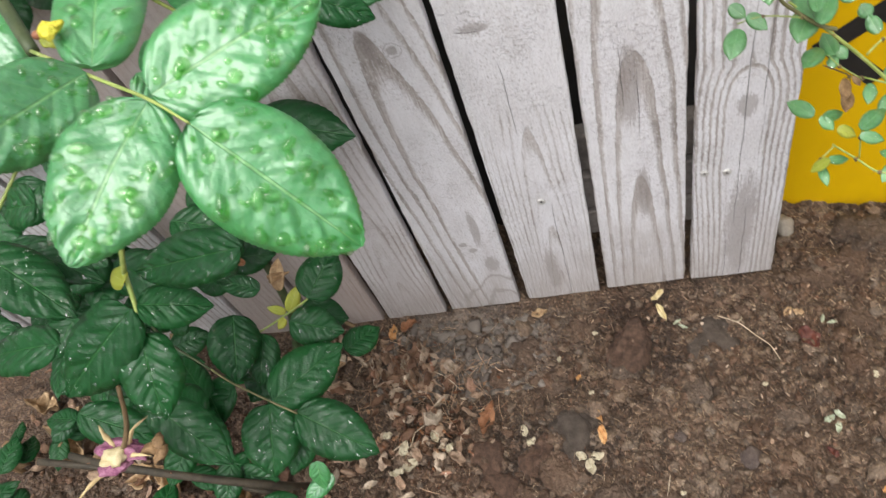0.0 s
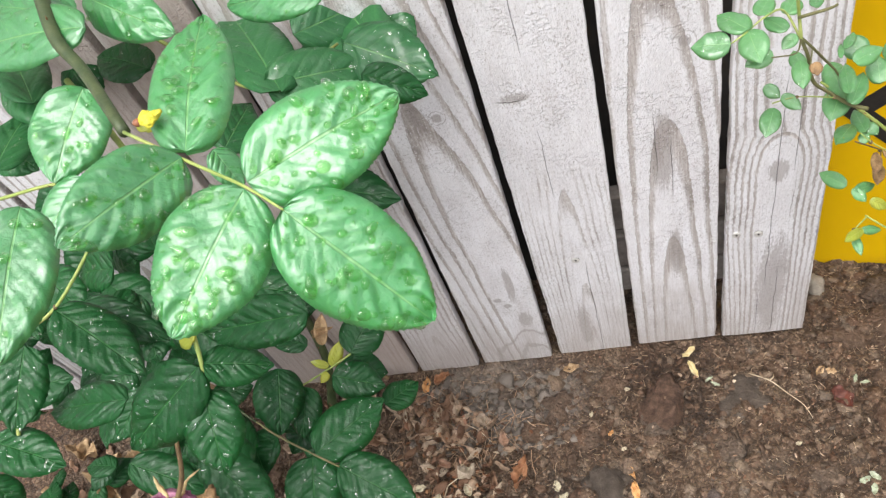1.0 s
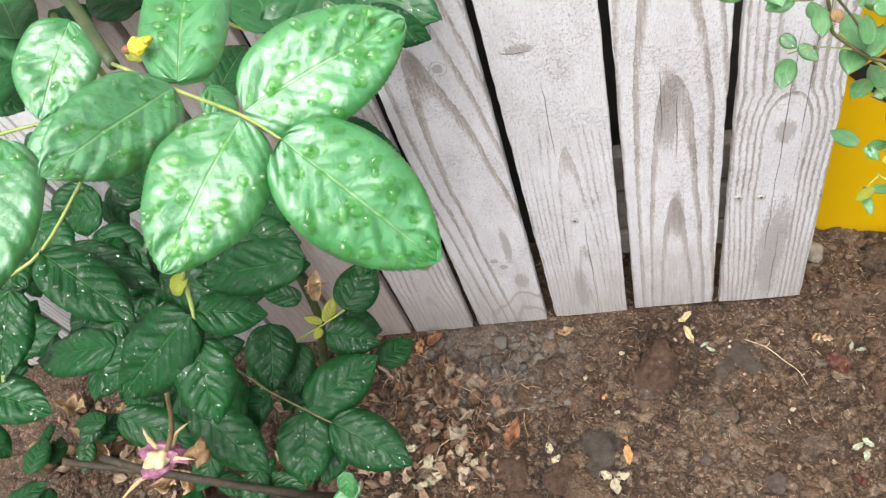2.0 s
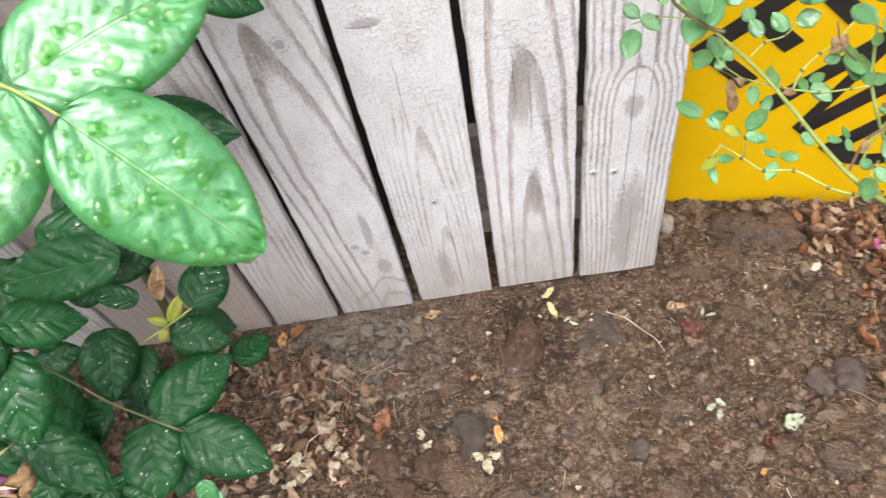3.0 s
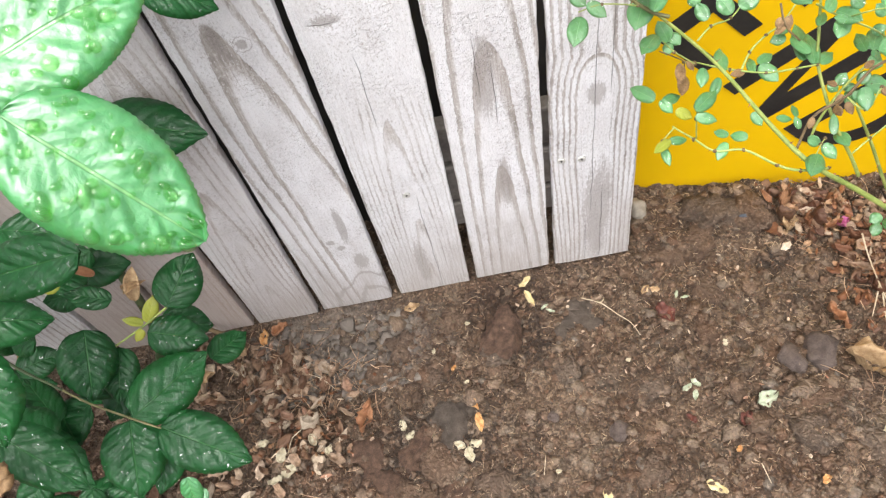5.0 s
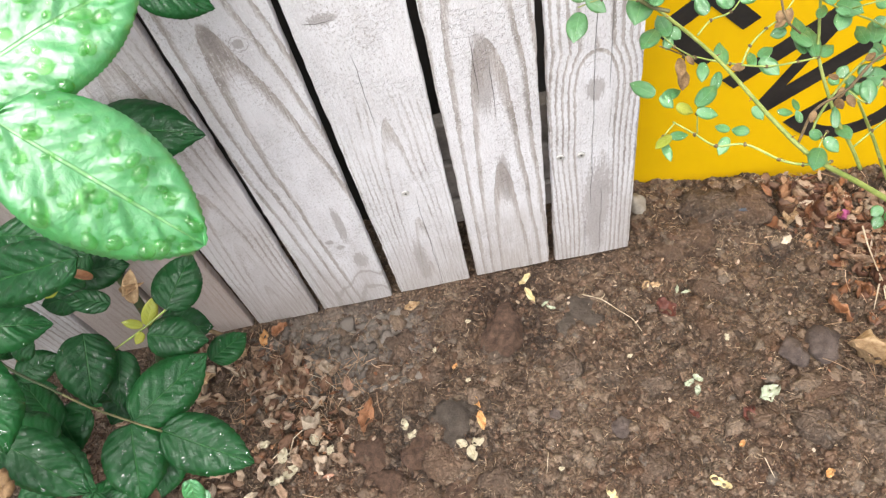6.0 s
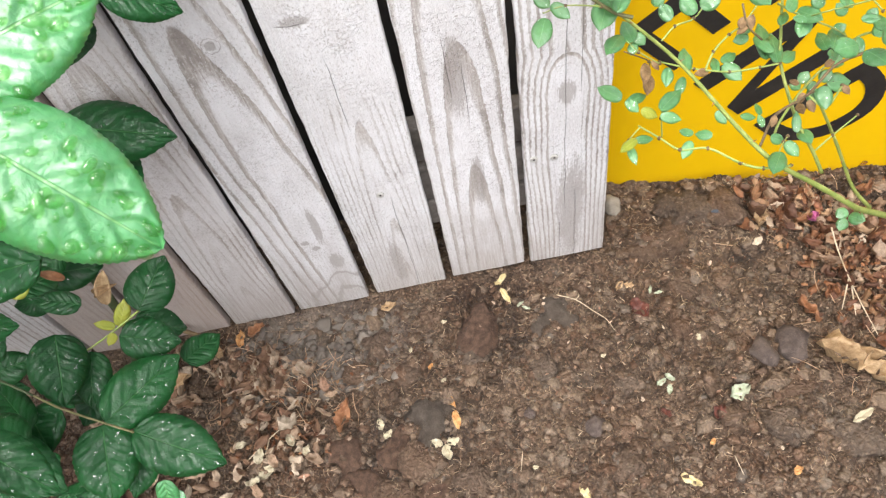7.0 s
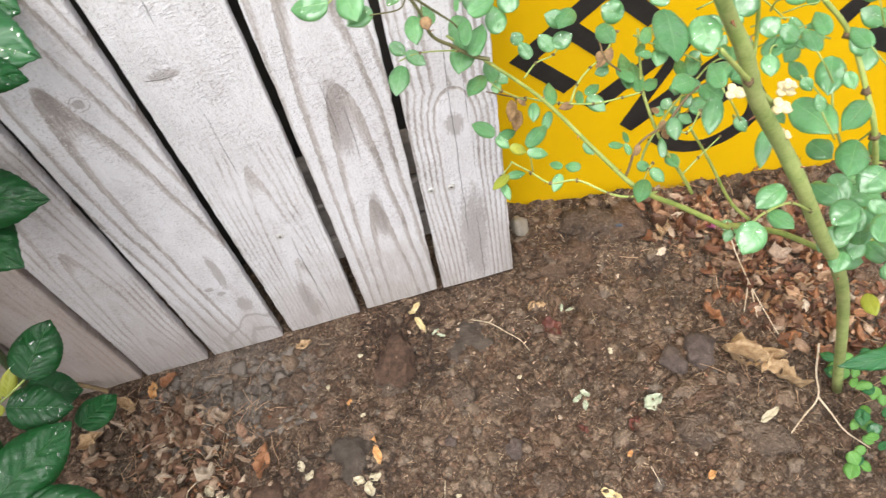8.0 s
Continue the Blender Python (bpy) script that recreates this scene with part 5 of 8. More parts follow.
    leaf(bush, (-0.678, -0.328, 0.430), (-0.597, -0.256, 0.420), 0.068, LEAF_SHADED, drops=24, fine=1, drop_size=0.0018, face=(0.30, -0.40, 0.87))
    leaf(bush, (-0.681, -0.330, 0.430), (-0.687, -0.406, 0.380), 0.074, LEAF_SHADED, drops=22, fine=1, drop_size=0.0018, face=(0.28, -0.23, 0.93))
    leaf(bush, (-0.820, -0.325, 0.430), (-0.732, -0.388, 0.400), 0.067, LEAF_SHADED, drops=14, fine=1, drop_size=0.0018, face=(0.18, -0.36, 0.91))
    leaf(bush, (-0.732, -0.219, 0.460), (-0.734, -0.295, 0.420), 0.068, LEAF_SHADED, drops=18, fine=1, drop_size=0.0018, face=(0.50, -0.23, 0.84))
    leaf(bush, (-0.708, -0.229, 0.420), (-0.717, -0.290, 0.390), 0.048, LEAF_SHADED, drops=10, fine=1, drop_size=0.0018, face=(0.29, -0.12, 0.95))
    leaf(bush, (-0.663, -0.227, 0.440), (-0.599, -0.235, 0.410), 0.053, LEAF_SHADED, drops=16, fine=1, drop_size=0.0018, face=(0.29, -0.38, 0.88))
    leaf(bush, (-0.609, -0.247, 0.380), (-0.571, -0.208, 0.360), 0.041, LEAF_SHADED, drops=5, fine=1, drop_size=0.0018, face=(0.12, -0.21, 0.97))
    leaf(bush, (-0.737, -0.296, 0.420), (-0.805, -0.323, 0.390), 0.049, LEAF_SHADED, drops=8, fine=1, drop_size=0.0018, face=(0.33, -0.14, 0.93))
    leaf(bush, (-0.652, -0.333, 0.380), (-0.683, -0.392, 0.340), 0.047, LEAF_SHADED, drops=4, fine=1, drop_size=0.0018, face=(0.10, -0.29, 0.95))
    leaf(bush, (-0.636, -0.204, 0.450), (-0.601, -0.140, 0.460), 0.059, LEAF_SHADED, drops=12, fine=1, drop_size=0.0018, face=(0.30, -0.26, 0.92))
    leaf(bush, (-0.647, -0.243, 0.550), (-0.697, -0.230, 0.560), 0.027, LEAF_SHADED, drops=8, fine=1, drop_size=0.0018, face=(0.45, -0.24, 0.86))
    leaf(bush, (-0.760, -0.323, 0.440), (-0.828, -0.247, 0.420), 0.040, LEAF_SHADED, drops=6, fine=1, drop_size=0.0018, face=(0.48, -0.15, 0.87))
    leaf(bush, (-0.669, -0.209, 0.430), (-0.652, -0.182, 0.450), 0.019, LEAF_YELLOW, drops=0, fine=1, drop_size=0.0022, face=(0.52, -0.16, 0.84))
    leaf(bush, (-0.674, -0.208, 0.430), (-0.697, -0.203, 0.440), 0.012, LEAF_YELLOW, drops=0, fine=1, drop_size=0.0022, face=(0.50, -0.36, 0.79))
    leaf(bush, (-0.674, -0.217, 0.430), (-0.687, -0.226, 0.420), 0.012, LEAF_YELLOW, drops=0, fine=1, drop_size=0.0022, face=(0.47, -0.20, 0.86))
    cane(bush, [(-0.636, -0.204, 0.450), (-0.672, -0.211, 0.430), (-0.714, -0.227, 0.420), (-0.745, -0.258, 0.440)], 0.0013, 0.0013, name="leaf_stalk", material=STEM_PALE)
    leaf(bush, (-0.715, -0.332, 0.200), (-0.720, -0.360, 0.150), 0.032, LEAF_BIG, drops=0, fine=1, drop_size=0.0022, face=(0.09, -0.01, 1.00))
    leaf(bush, (-0.730, -0.322, 0.100), (-0.781, -0.357, 0.080), 0.032, LEAF_BIG, drops=0, fine=1, drop_size=0.0022, face=(0.33, -0.29, 0.90))
    cane(bush, [(-0.817, 0.003, 0.300), (-0.814, -0.036, 0.160), (-0.847, -0.045, 0.050), (-0.861, -0.066, 0.000)], 0.0070, 0.0095, name="cane", material=STEM_OLIVE, thorns=2)
    cane(bush, [(-0.738, -0.030, 0.030), (-0.818, 0.011, 0.060), (-0.888, 0.088, 0.100)], 0.0042, 0.0042, name="stem", material=STEM_DARK)
    # dry and yellowed leaves left on the wood
    leaf(bush, (-0.687, -0.175, 0.430), (-0.685, -0.136, 0.450), 0.019, TAN_LEAF, drops=0, fine=1, fold=1.2, bow=0.3, face=(0.3, -0.5, 0.8))
    leaf(bush, (-0.699, -0.163, 0.440), (-0.665, -0.160, 0.450), 0.012, LEAF_DRY, drops=0, fine=1, fold=1.2, bow=0.3, face=(0.1, -0.5, 0.8))
    leaf(bush, (-0.701, -0.172, 0.500), (-0.726, -0.169, 0.520), 0.011, BROWN_LEAF, drops=0, fine=1, fold=1.0, bow=0.3, face=(0.3, -0.4, 0.8))
    leaf(bush, (-0.700, -0.240, 0.580), (-0.693, -0.214, 0.590), 0.023, LEAF_YELLOW, drops=0, fine=1, fold=0.5, bow=0.15, face=(0.4, -0.4, 0.8))
    leaf(bush, (-0.709, -0.226, 0.580), (-0.709, -0.218, 0.590), 0.014, LEAF_YELLOW, drops=0, fine=1, fold=0.5, bow=0.15, face=(0.4, -0.4, 0.8))
    # old canes near the ground, the bush's shade painted into their colour
    cane(bush, [(-1.107, -0.307, 0.240), (-1.016, -0.332, 0.250), (-0.882, -0.347, 0.200), (-0.803, -0.341, 0.120), (-0.808, -0.311, 0.000)], 0.0063, 0.0067, name="cane", material=LOW_CANE_SHADED, thorns=4)
    cane(bush, [(-1.247, -0.280, 0.150), (-1.041, -0.300, 0.100), (-0.858, -0.325, 0.020)], 0.0064, 0.0056, name="cane", material=LOW_CANE_SHADED, thorns=2)
    wilted_flower(bush, (-0.755, -0.432, 0.580), (-0.715, -0.394, 0.660))
    bud(bush, (-0.543, -0.334, 0.999), 0.0072)


build_rose_bush()


def build_small_rose():
    """The thin rose with small pale leaflets, in front of the sign."""
    rose = thing("small_rose", "straggly rose with thin thorny green canes and small pale wet leaflets", "rose bush", at=(0, 0, 0))
    # canes
    cane(rose, [(0.332, -0.290, 0.360), (0.247, -0.281, 0.440), (0.165, -0.289, 0.510), (0.142, -0.309, 0.550), (0.095, -0.297, 0.590), (0.050, -0.287, 0.628), (0.027, -0.249, 0.640), (-0.015, -0.195, 0.680), (-0.066, -0.170, 0.729), (-0.088, -0.147, 0.740)], 0.0039, 0.0012, thorns=20)
    cane(rose, [(-0.009, -0.415, 0.985), (0.007, -0.408, 0.955), (0.020, -0.408, 0.930), (0.042, -0.404, 0.880), (0.078, -0.398, 0.817), (0.103, -0.403, 0.770), (0.154, -0.400, 0.670), (0.231, -0.380, 0.530), (0.331, -0.354, 0.310), (0.432, -0.364, -0.010)], 0.0037, 0.0078, thorns=7, name="main_cane", material=STEM_THICK)
    cane(rose, [(-0.012, -0.180, 0.660), (0.006, -0.185, 0.655), (0.038, -0.193, 0.650), (0.069, -0.191, 0.645), (0.090, -0.187, 0.640)], 0.0009, 0.0009, name="stem", material=STEM_PALE, thorns=3)
    cane(rose, [(0.015, -0.188, 0.645), (0.030, -0.169, 0.655), (0.046, -0.161, 0.665), (0.060, -0.156, 0.670), (0.076, -0.148, 0.690)], 0.0011, 0.0007, name="stem", material=STEM_PALE, thorns=3)
    cane(rose, [(-0.024, -0.170, 0.685), (-0.009, -0.160, 0.690), (0.008, -0.160, 0.695), (0.026, -0.144, 0.700)], 0.0009, 0.0007, name="stem", material=STEM_PALE, thorns=2)
    cane(rose, [(-0.012, -0.180, 0.660), (-0.022, -0.168, 0.655), (-0.029, -0.161, 0.650)], 0.0008, 0.0005, name="stem", material=STEM_PALE)
    cane(rose, [(-0.053, -0.215, 0.625), (-0.038, -0.234, 0.625), (-0.025, -0.254, 0.628), (-0.001, -0.260, 0.630), (0.021, -0.283, 0.630), (0.038, -0.293, 0.630), (0.069, -0.287, 0.615)], 0.0008, 0.0013, name="stem", material=STEM_PALE, thorns=5)
    cane(rose, [(0.127, -0.262, 0.550), (0.118, -0.249, 0.570), (0.102, -0.225, 0.600), (0.096, -0.182, 0.630), (0.098, -0.163, 0.650), (0.100, -0.142, 0.680)], 0.0020, 0.0013, name="stem", thorns=5)
    cane(rose, [(0.119, -0.248, 0.570), (0.138, -0.240, 0.580), (0.164, -0.229, 0.590)], 0.0010, 0.0007, name="stem", material=STEM_PALE)
    cane(rose, [(0.241, -0.233, 0.400), (0.217, -0.217, 0.430), (0.190, -0.190, 0.490), (0.165, -0.173, 0.540)], 0.0024, 0.0015, name="stem", thorns=3)
    cane(rose, [(0.069, -0.248, 0.610), (0.080, -0.234, 0.615), (0.113, -0.205, 0.620), (0.144, -0.187, 0.630), (0.172, -0.174, 0.640), (0.194, -0.182, 0.650)], 0.0013, 0.0011, name="stem", thorns=3)
    cane(rose, [(0.113, -0.203, 0.600), (0.132, -0.201, 0.605), (0.147, -0.198, 0.610)], 0.0008, 0.0006, name="stem", material=STEM_DARK)
    cane(rose, [(-0.051, -0.216, 0.625), (-0.066, -0.229, 0.625), (-0.071, -0.234, 0.625)], 0.0007, 0.0005, name="stem", material=STEM_PALE)
    cane(rose, [(-0.036, -0.234, 0.626), (-0.038, -0.230, 0.650), (-0.038, -0.228, 0.662)], 0.0007, 0.0005, name="stem", material=STEM_PALE)
    cane(rose, [(-0.065, -0.187, 0.700), (-0.047, -0.179, 0.680), (-0.033, -0.170, 0.660), (-0.035, -0.176, 0.650)], 0.0006, 0.0008, name="stem", material=STEM_DARK)
    cane(rose, [(-0.059, -0.176, 0.700), (-0.049, -0.182, 0.690), (-0.026, -0.179, 0.665)], 0.0005, 0.0007, name="stem", material=STEM_PALE)
    cane(rose, [(-0.136, -0.179, 0.757), (-0.118, -0.184, 0.765), (-0.084, -0.173, 0.745), (-0.067, -0.172, 0.735)], 0.0006, 0.0007, name="stem", material=STEM_PALE)
    cane(rose, [(0.056, -0.281, 0.632), (0.068, -0.266, 0.625), (0.076, -0.258, 0.620)], 0.0006, 0.0005, name="stem", material=STEM_PALE)
    cane(rose, [(0.093, -0.149, 0.680), (0.111, -0.158, 0.670), (0.140, -0.174, 0.660), (0.158, -0.175, 0.645)], 0.0011, 0.0008, name="stem")
    cane(rose, [(0.173, -0.159, 0.680), (0.184, -0.175, 0.670)], 0.0008, 0.0008, name="stem", material=STEM_PALE)
    # leaflets on the arching cane
    leaf(rose, (-0.135, -0.183, 0.755), (-0.147, -0.209, 0.749), 0.018, LEAF_SMALL, drops=3, drop_size=0.0012, taper=0.9, face=(-0.16, -0.65, 0.74))
    leaf(rose, (-0.129, -0.179, 0.765), (-0.116, -0.193, 0.759), 0.012, LEAF_SMALL, drops=3, drop_size=0.0012, taper=0.9, face=(-0.28, -0.49, 0.83))
    leaf(rose, (-0.140, -0.165, 0.765), (-0.129, -0.176, 0.759), 0.012, LEAF_SMALL, drops=3, drop_size=0.0012, taper=0.9, face=(-0.17, -0.67, 0.73))
    leaf(rose, (-0.071, -0.152, 0.735), (-0.088, -0.185, 0.729), 0.024, LEAF_SMALL, drops=3, drop_size=0.0012, taper=0.9, face=(-0.28, -0.63, 0.72))
    leaf(rose, (-0.062, -0.167, 0.700), (-0.083, -0.194, 0.708), 0.017, LEAF_SMALL, drops=3, drop_size=0.0012, taper=0.9, face=(-0.31, -0.49, 0.81))
    leaf(rose, (-0.054, -0.178, 0.700), (-0.054, -0.144, 0.694), 0.015, LEAF_SMALL, drops=3, drop_size=0.0012, taper=0.9, face=(-0.34, -0.40, 0.85))
    leaf(rose, (-0.049, -0.164, 0.695), (-0.041, -0.174, 0.689), 0.012, LEAF_SMALL, drops=3, drop_size=0.0012, taper=0.9, face=(-0.29, -0.34, 0.90))
    leaf(rose, (-0.050, -0.170, 0.690), (-0.055, -0.179, 0.684), 0.010, LEAF_SMALL, drops=3, drop_size=0.0012, taper=0.9, face=(-0.17, -0.59, 0.79))
    leaf(rose, (-0.055, -0.168, 0.612), (-0.073, -0.142, 0.606), 0.016, LEAF_SMALL, drops=3, drop_size=0.0012, taper=0.9, face=(-0.35, -0.49, 0.80))
    leaf(rose, (-0.059, -0.196, 0.640), (-0.038, -0.187, 0.634), 0.011, LEAF_SMALL, drops=3, drop_size=0.0012, taper=0.9, face=(0.04, -0.42, 0.91))
    leaf(rose, (-0.060, -0.193, 0.640), (-0.051, -0.206, 0.634), 0.011, LEAF_SMALL, drops=3, drop_size=0.0012, taper=0.9, face=(-0.03, -0.47, 0.88))
    leaf(rose, (-0.041, -0.232, 0.664), (-0.015, -0.209, 0.658), 0.015, LEAF_SMALL, drops=3, drop_size=0.0012, taper=0.9, face=(-0.33, -0.48, 0.81))
    leaf(rose, (-0.042, -0.235, 0.660), (-0.023, -0.240, 0.654), 0.011, LEAF_SMALL, drops=3, drop_size=0.0012, taper=0.9, face=(-0.27, -0.48, 0.84))
    leaf(rose, (-0.016, -0.177, 0.655), (-0.023, -0.195, 0.649), 0.012, LEAF_SMALL, drops=3, drop_size=0.0012, taper=0.9, face=(0.01, -0.57, 0.82))
    leaf(rose, (-0.004, -0.188, 0.650), (-0.016, -0.206, 0.644), 0.010, LEAF_SMALL, drops=3, drop_size=0.0012, taper=0.9, face=(-0.23, -0.35, 0.91))
    leaf(rose, (-0.003, -0.189, 0.660), (0.005, -0.157, 0.654), 0.014, LEAF_SMALL, drops=3, drop_size=0.0012, taper=0.9, face=(-0.01, -0.62, 0.78))
    leaf(rose, (-0.053, -0.216, 0.650), (-0.039, -0.224, 0.644), 0.011, LEAF_YELLOW, drops=0, drop_size=0.0012, taper=0.9, face=(-0.41, -0.26, 0.87))
    leaf(rose, (-0.059, -0.230, 0.625), (-0.080, -0.247, 0.633), 0.010, LEAF_YELLOW, drops=1, drop_size=0.0012, taper=0.9, face=(0.06, -0.26, 0.96))
    # tip of the arching cane, with its upper leaflets
    leaf(rose, (-0.179, -0.216, 0.865), (-0.206, -0.208, 0.861), 0.023, LEAF_SMALL, drops=4, drop_size=0.0014, taper=0.85, face=(-0.1, -0.35, 0.93))
    leaf(rose, (-0.166, -0.210, 0.870), (-0.183, -0.184, 0.866), 0.021, LEAF_SMALL, drops=4, drop_size=0.0014, taper=0.85, face=(0.1, -0.4, 0.9))
    leaf(rose, (-0.166, -0.209, 0.868), (-0.163, -0.240, 0.864), 0.022, LEAF_SMALL, drops=4, drop_size=0.0014, taper=0.85, face=(-0.3, -0.3, 0.9))
    leaf(rose, (-0.151, -0.221, 0.855), (-0.171, -0.227, 0.851), 0.016, LEAF_SMALL, drops=4, drop_size=0.0014, taper=0.85, face=(-0.1, -0.35, 0.93))
    leaf(rose, (-0.137, -0.202, 0.855), (-0.148, -0.179, 0.851), 0.014, LEAF_SMALL, drops=4, drop_size=0.0014, taper=0.85, face=(-0.1, -0.35, 0.93))
    leaf(rose, (-0.152, -0.180, 0.855), (-0.138, -0.155, 0.851), 0.016, LEAF_SMALL, drops=4, drop_size=0.0014, taper=0.85, face=(-0.1, -0.35, 0.93))
    leaf(rose, (-0.126, -0.189, 0.838), (-0.138, -0.198, 0.834), 0.011, LEAF_SMALL, drops=4, drop_size=0.0014, taper=0.85, face=(-0.1, -0.35, 0.93))
    leaf(rose, (-0.119, -0.183, 0.805), (-0.123, -0.211, 0.801), 0.015, LEAF_SMALL, drops=4, drop_size=0.0014, taper=0.85, face=(-0.1, -0.35, 0.93))
    leaf(rose, (-0.079, -0.190, 0.765), (-0.072, -0.151, 0.761), 0.014, LEAF_SMALL, drops=4, drop_size=0.0014, taper=0.85, face=(-0.4, -0.3, 0.85))
    leaf(rose, (-0.075, -0.188, 0.750), (-0.055, -0.150, 0.746), 0.017, LEAF_SMALL, drops=4, drop_size=0.0014, taper=0.85, face=(-0.1, -0.35, 0.93))
    leaf(rose, (-0.069, -0.160, 0.770), (-0.042, -0.145, 0.766), 0.017, LEAF_SMALL, drops=4, drop_size=0.0014, taper=0.85, face=(0.1, -0.5, 0.85))
    leaf(rose, (-0.072, -0.148, 0.775), (-0.060, -0.126, 0.771), 0.010, LEAF_SMALL, drops=4, drop_size=0.0014, taper=0.85, face=(-0.5, -0.3, 0.8))
    leaf(rose, (-0.079, -0.158, 0.775), (-0.073, -0.137, 0.771), 0.005, LEAF_SMALL, drops=0, drop_size=0.0014, taper=0.85, face=(-0.1, -0.35, 0.93))
    leaf(rose, (-0.124, -0.155, 0.830), (-0.112, -0.133, 0.826), 0.017, LEAF_SMALL, drops=4, drop_size=0.0014, taper=0.85, face=(-0.1, -0.35, 0.93))
    leaf(rose, (-0.104, -0.153, 0.830), (-0.095, -0.133, 0.826), 0.011, LEAF_SMALL, drops=4, drop_size=0.0014, taper=0.85, face=(-0.1, -0.35, 0.93))
    leaf(rose, (-0.111, -0.193, 0.810), (-0.111, -0.204, 0.806), 0.010, LEAF_DRY, drops=0, drop_size=0.0014, taper=0.85, face=(-0.1, -0.35, 0.93))
    cane(rose, [(-0.058, -0.181, 0.733), (-0.072, -0.177, 0.738), (-0.088, -0.171, 0.750), (-0.105, -0.178, 0.774), (-0.112, -0.180, 0.803), (-0.120, -0.182, 0.826)], 0.0018, 0.0014, name="stem", material=STEM_TAN, thorns=4)
    cane(rose, [(-0.070, -0.176, 0.738), (-0.080, -0.161, 0.760), (-0.094, -0.169, 0.785), (-0.110, -0.180, 0.813), (-0.119, -0.182, 0.826)], 0.0009, 0.0013, name="stem", material=STEM_TAN, thorns=0)
    cane(rose, [(-0.120, -0.182, 0.826), (-0.131, -0.168, 0.845), (-0.149, -0.188, 0.860), (-0.167, -0.210, 0.868)], 0.0010, 0.0007, name="leaf_stalk", material=STEM_PALE, thorns=0)
    cane(rose, [(-0.167, -0.210, 0.868), (-0.179, -0.216, 0.865)], 0.0007, 0.0005, name="leaf_stalk", material=STEM_PALE, thorns=0)
    cane(rose, [(-0.120, -0.182, 0.826), (-0.130, -0.206, 0.835), (-0.153, -0.227, 0.855)], 0.0007, 0.0005, name="leaf_stalk", material=STEM_TAN, thorns=0)
    cane(rose, [(-0.120, -0.182, 0.826), (-0.122, -0.177, 0.845), (-0.126, -0.178, 0.870)], 0.0016, 0.0012, name="leaf_stalk", material=STEM_PALE, thorns=0)
    cane(rose, [(-0.123, -0.179, 0.845), (-0.105, -0.187, 0.855), (-0.100, -0.190, 0.860)], 0.0014, 0.0010, name="stem", material=STEM_TAN, thorns=0)
    cane(rose, [(-0.110, -0.180, 0.813), (-0.113, -0.190, 0.800), (-0.121, -0.205, 0.795)], 0.0006, 0.0005, name="leaf_stalk", material=STEM_TAN, thorns=0)
    # leaflets on the lower twigs
    leaf(rose, (-0.061, -0.231, 0.625), (-0.042, -0.229, 0.619), 0.009, LEAF_SMALL, drops=3, drop_size=0.0012, taper=0.9, face=(-0.04, -0.44, 0.90))
    leaf(rose, (-0.067, -0.233, 0.622), (-0.065, -0.253, 0.616), 0.009, LEAF_SMALL, drops=3, drop_size=0.0012, taper=0.9, face=(-0.02, -0.37, 0.93))
    leaf(rose, (-0.009, -0.241, 0.630), (-0.018, -0.229, 0.624), 0.008, LEAF_SMALL, drops=3, drop_size=0.0012, taper=0.9, face=(-0.14, -0.52, 0.84))
    leaf(rose, (0.007, -0.247, 0.630), (-0.005, -0.237, 0.624), 0.011, LEAF_SMALL, drops=3, drop_size=0.0012, taper=0.9, face=(-0.01, -0.37, 0.93))
    leaf(rose, (-0.013, -0.248, 0.630), (-0.025, -0.262, 0.624), 0.011, LEAF_SMALL, drops=3, drop_size=0.0012, taper=0.9, face=(0.00, -0.24, 0.97))
    leaf(rose, (0.020, -0.220, 0.630), (0.026, -0.233, 0.624), 0.010, LEAF_SMALL, drops=3, drop_size=0.0012, taper=0.9, face=(-0.23, -0.56, 0.80))
    leaf(rose, (0.048, -0.217, 0.610), (0.064, -0.218, 0.604), 0.008, LEAF_SMALL, drops=3, drop_size=0.0012, taper=0.9, face=(-0.05, -0.32, 0.95))
    leaf(rose, (0.067, -0.220, 0.610), (0.070, -0.201, 0.604), 0.006, LEAF_SMALL, drops=3, drop_size=0.0012, taper=0.9, face=(-0.35, -0.36, 0.86))
    leaf(rose, (0.064, -0.235, 0.610), (0.061, -0.225, 0.618), 0.007, LEAF_SMALL, drops=3, drop_size=0.0012, taper=0.9, face=(-0.22, -0.24, 0.94))
    leaf(rose, (0.027, -0.190, 0.650), (0.032, -0.167, 0.644), 0.009, LEAF_SMALL, drops=3, drop_size=0.0012, taper=0.9, face=(-0.40, -0.34, 0.85))
    leaf(rose, (0.035, -0.180, 0.650), (0.054, -0.167, 0.644), 0.011, LEAF_SMALL, drops=3, drop_size=0.0012, taper=0.9, face=(-0.27, -0.41, 0.87))
    leaf(rose, (0.036, -0.182, 0.650), (0.048, -0.201, 0.644), 0.016, LEAF_SMALL, drops=3, drop_size=0.0012, taper=0.9, face=(-0.21, -0.35, 0.91))
    leaf(rose, (0.062, -0.168, 0.665), (0.049, -0.165, 0.659), 0.012, LEAF_SMALL, drops=3, drop_size=0.0012, taper=0.9, face=(-0.42, -0.40, 0.81))
    leaf(rose, (0.061, -0.255, 0.620), (0.074, -0.258, 0.614), 0.011, LEAF_SMALL, drops=3, drop_size=0.0012, taper=0.9, face=(-0.29, -0.39, 0.87))
    leaf(rose, (0.072, -0.263, 0.620), (0.080, -0.278, 0.614), 0.012, LEAF_SMALL, drops=3, drop_size=0.0012, taper=0.9, face=(-0.37, -0.32, 0.87))
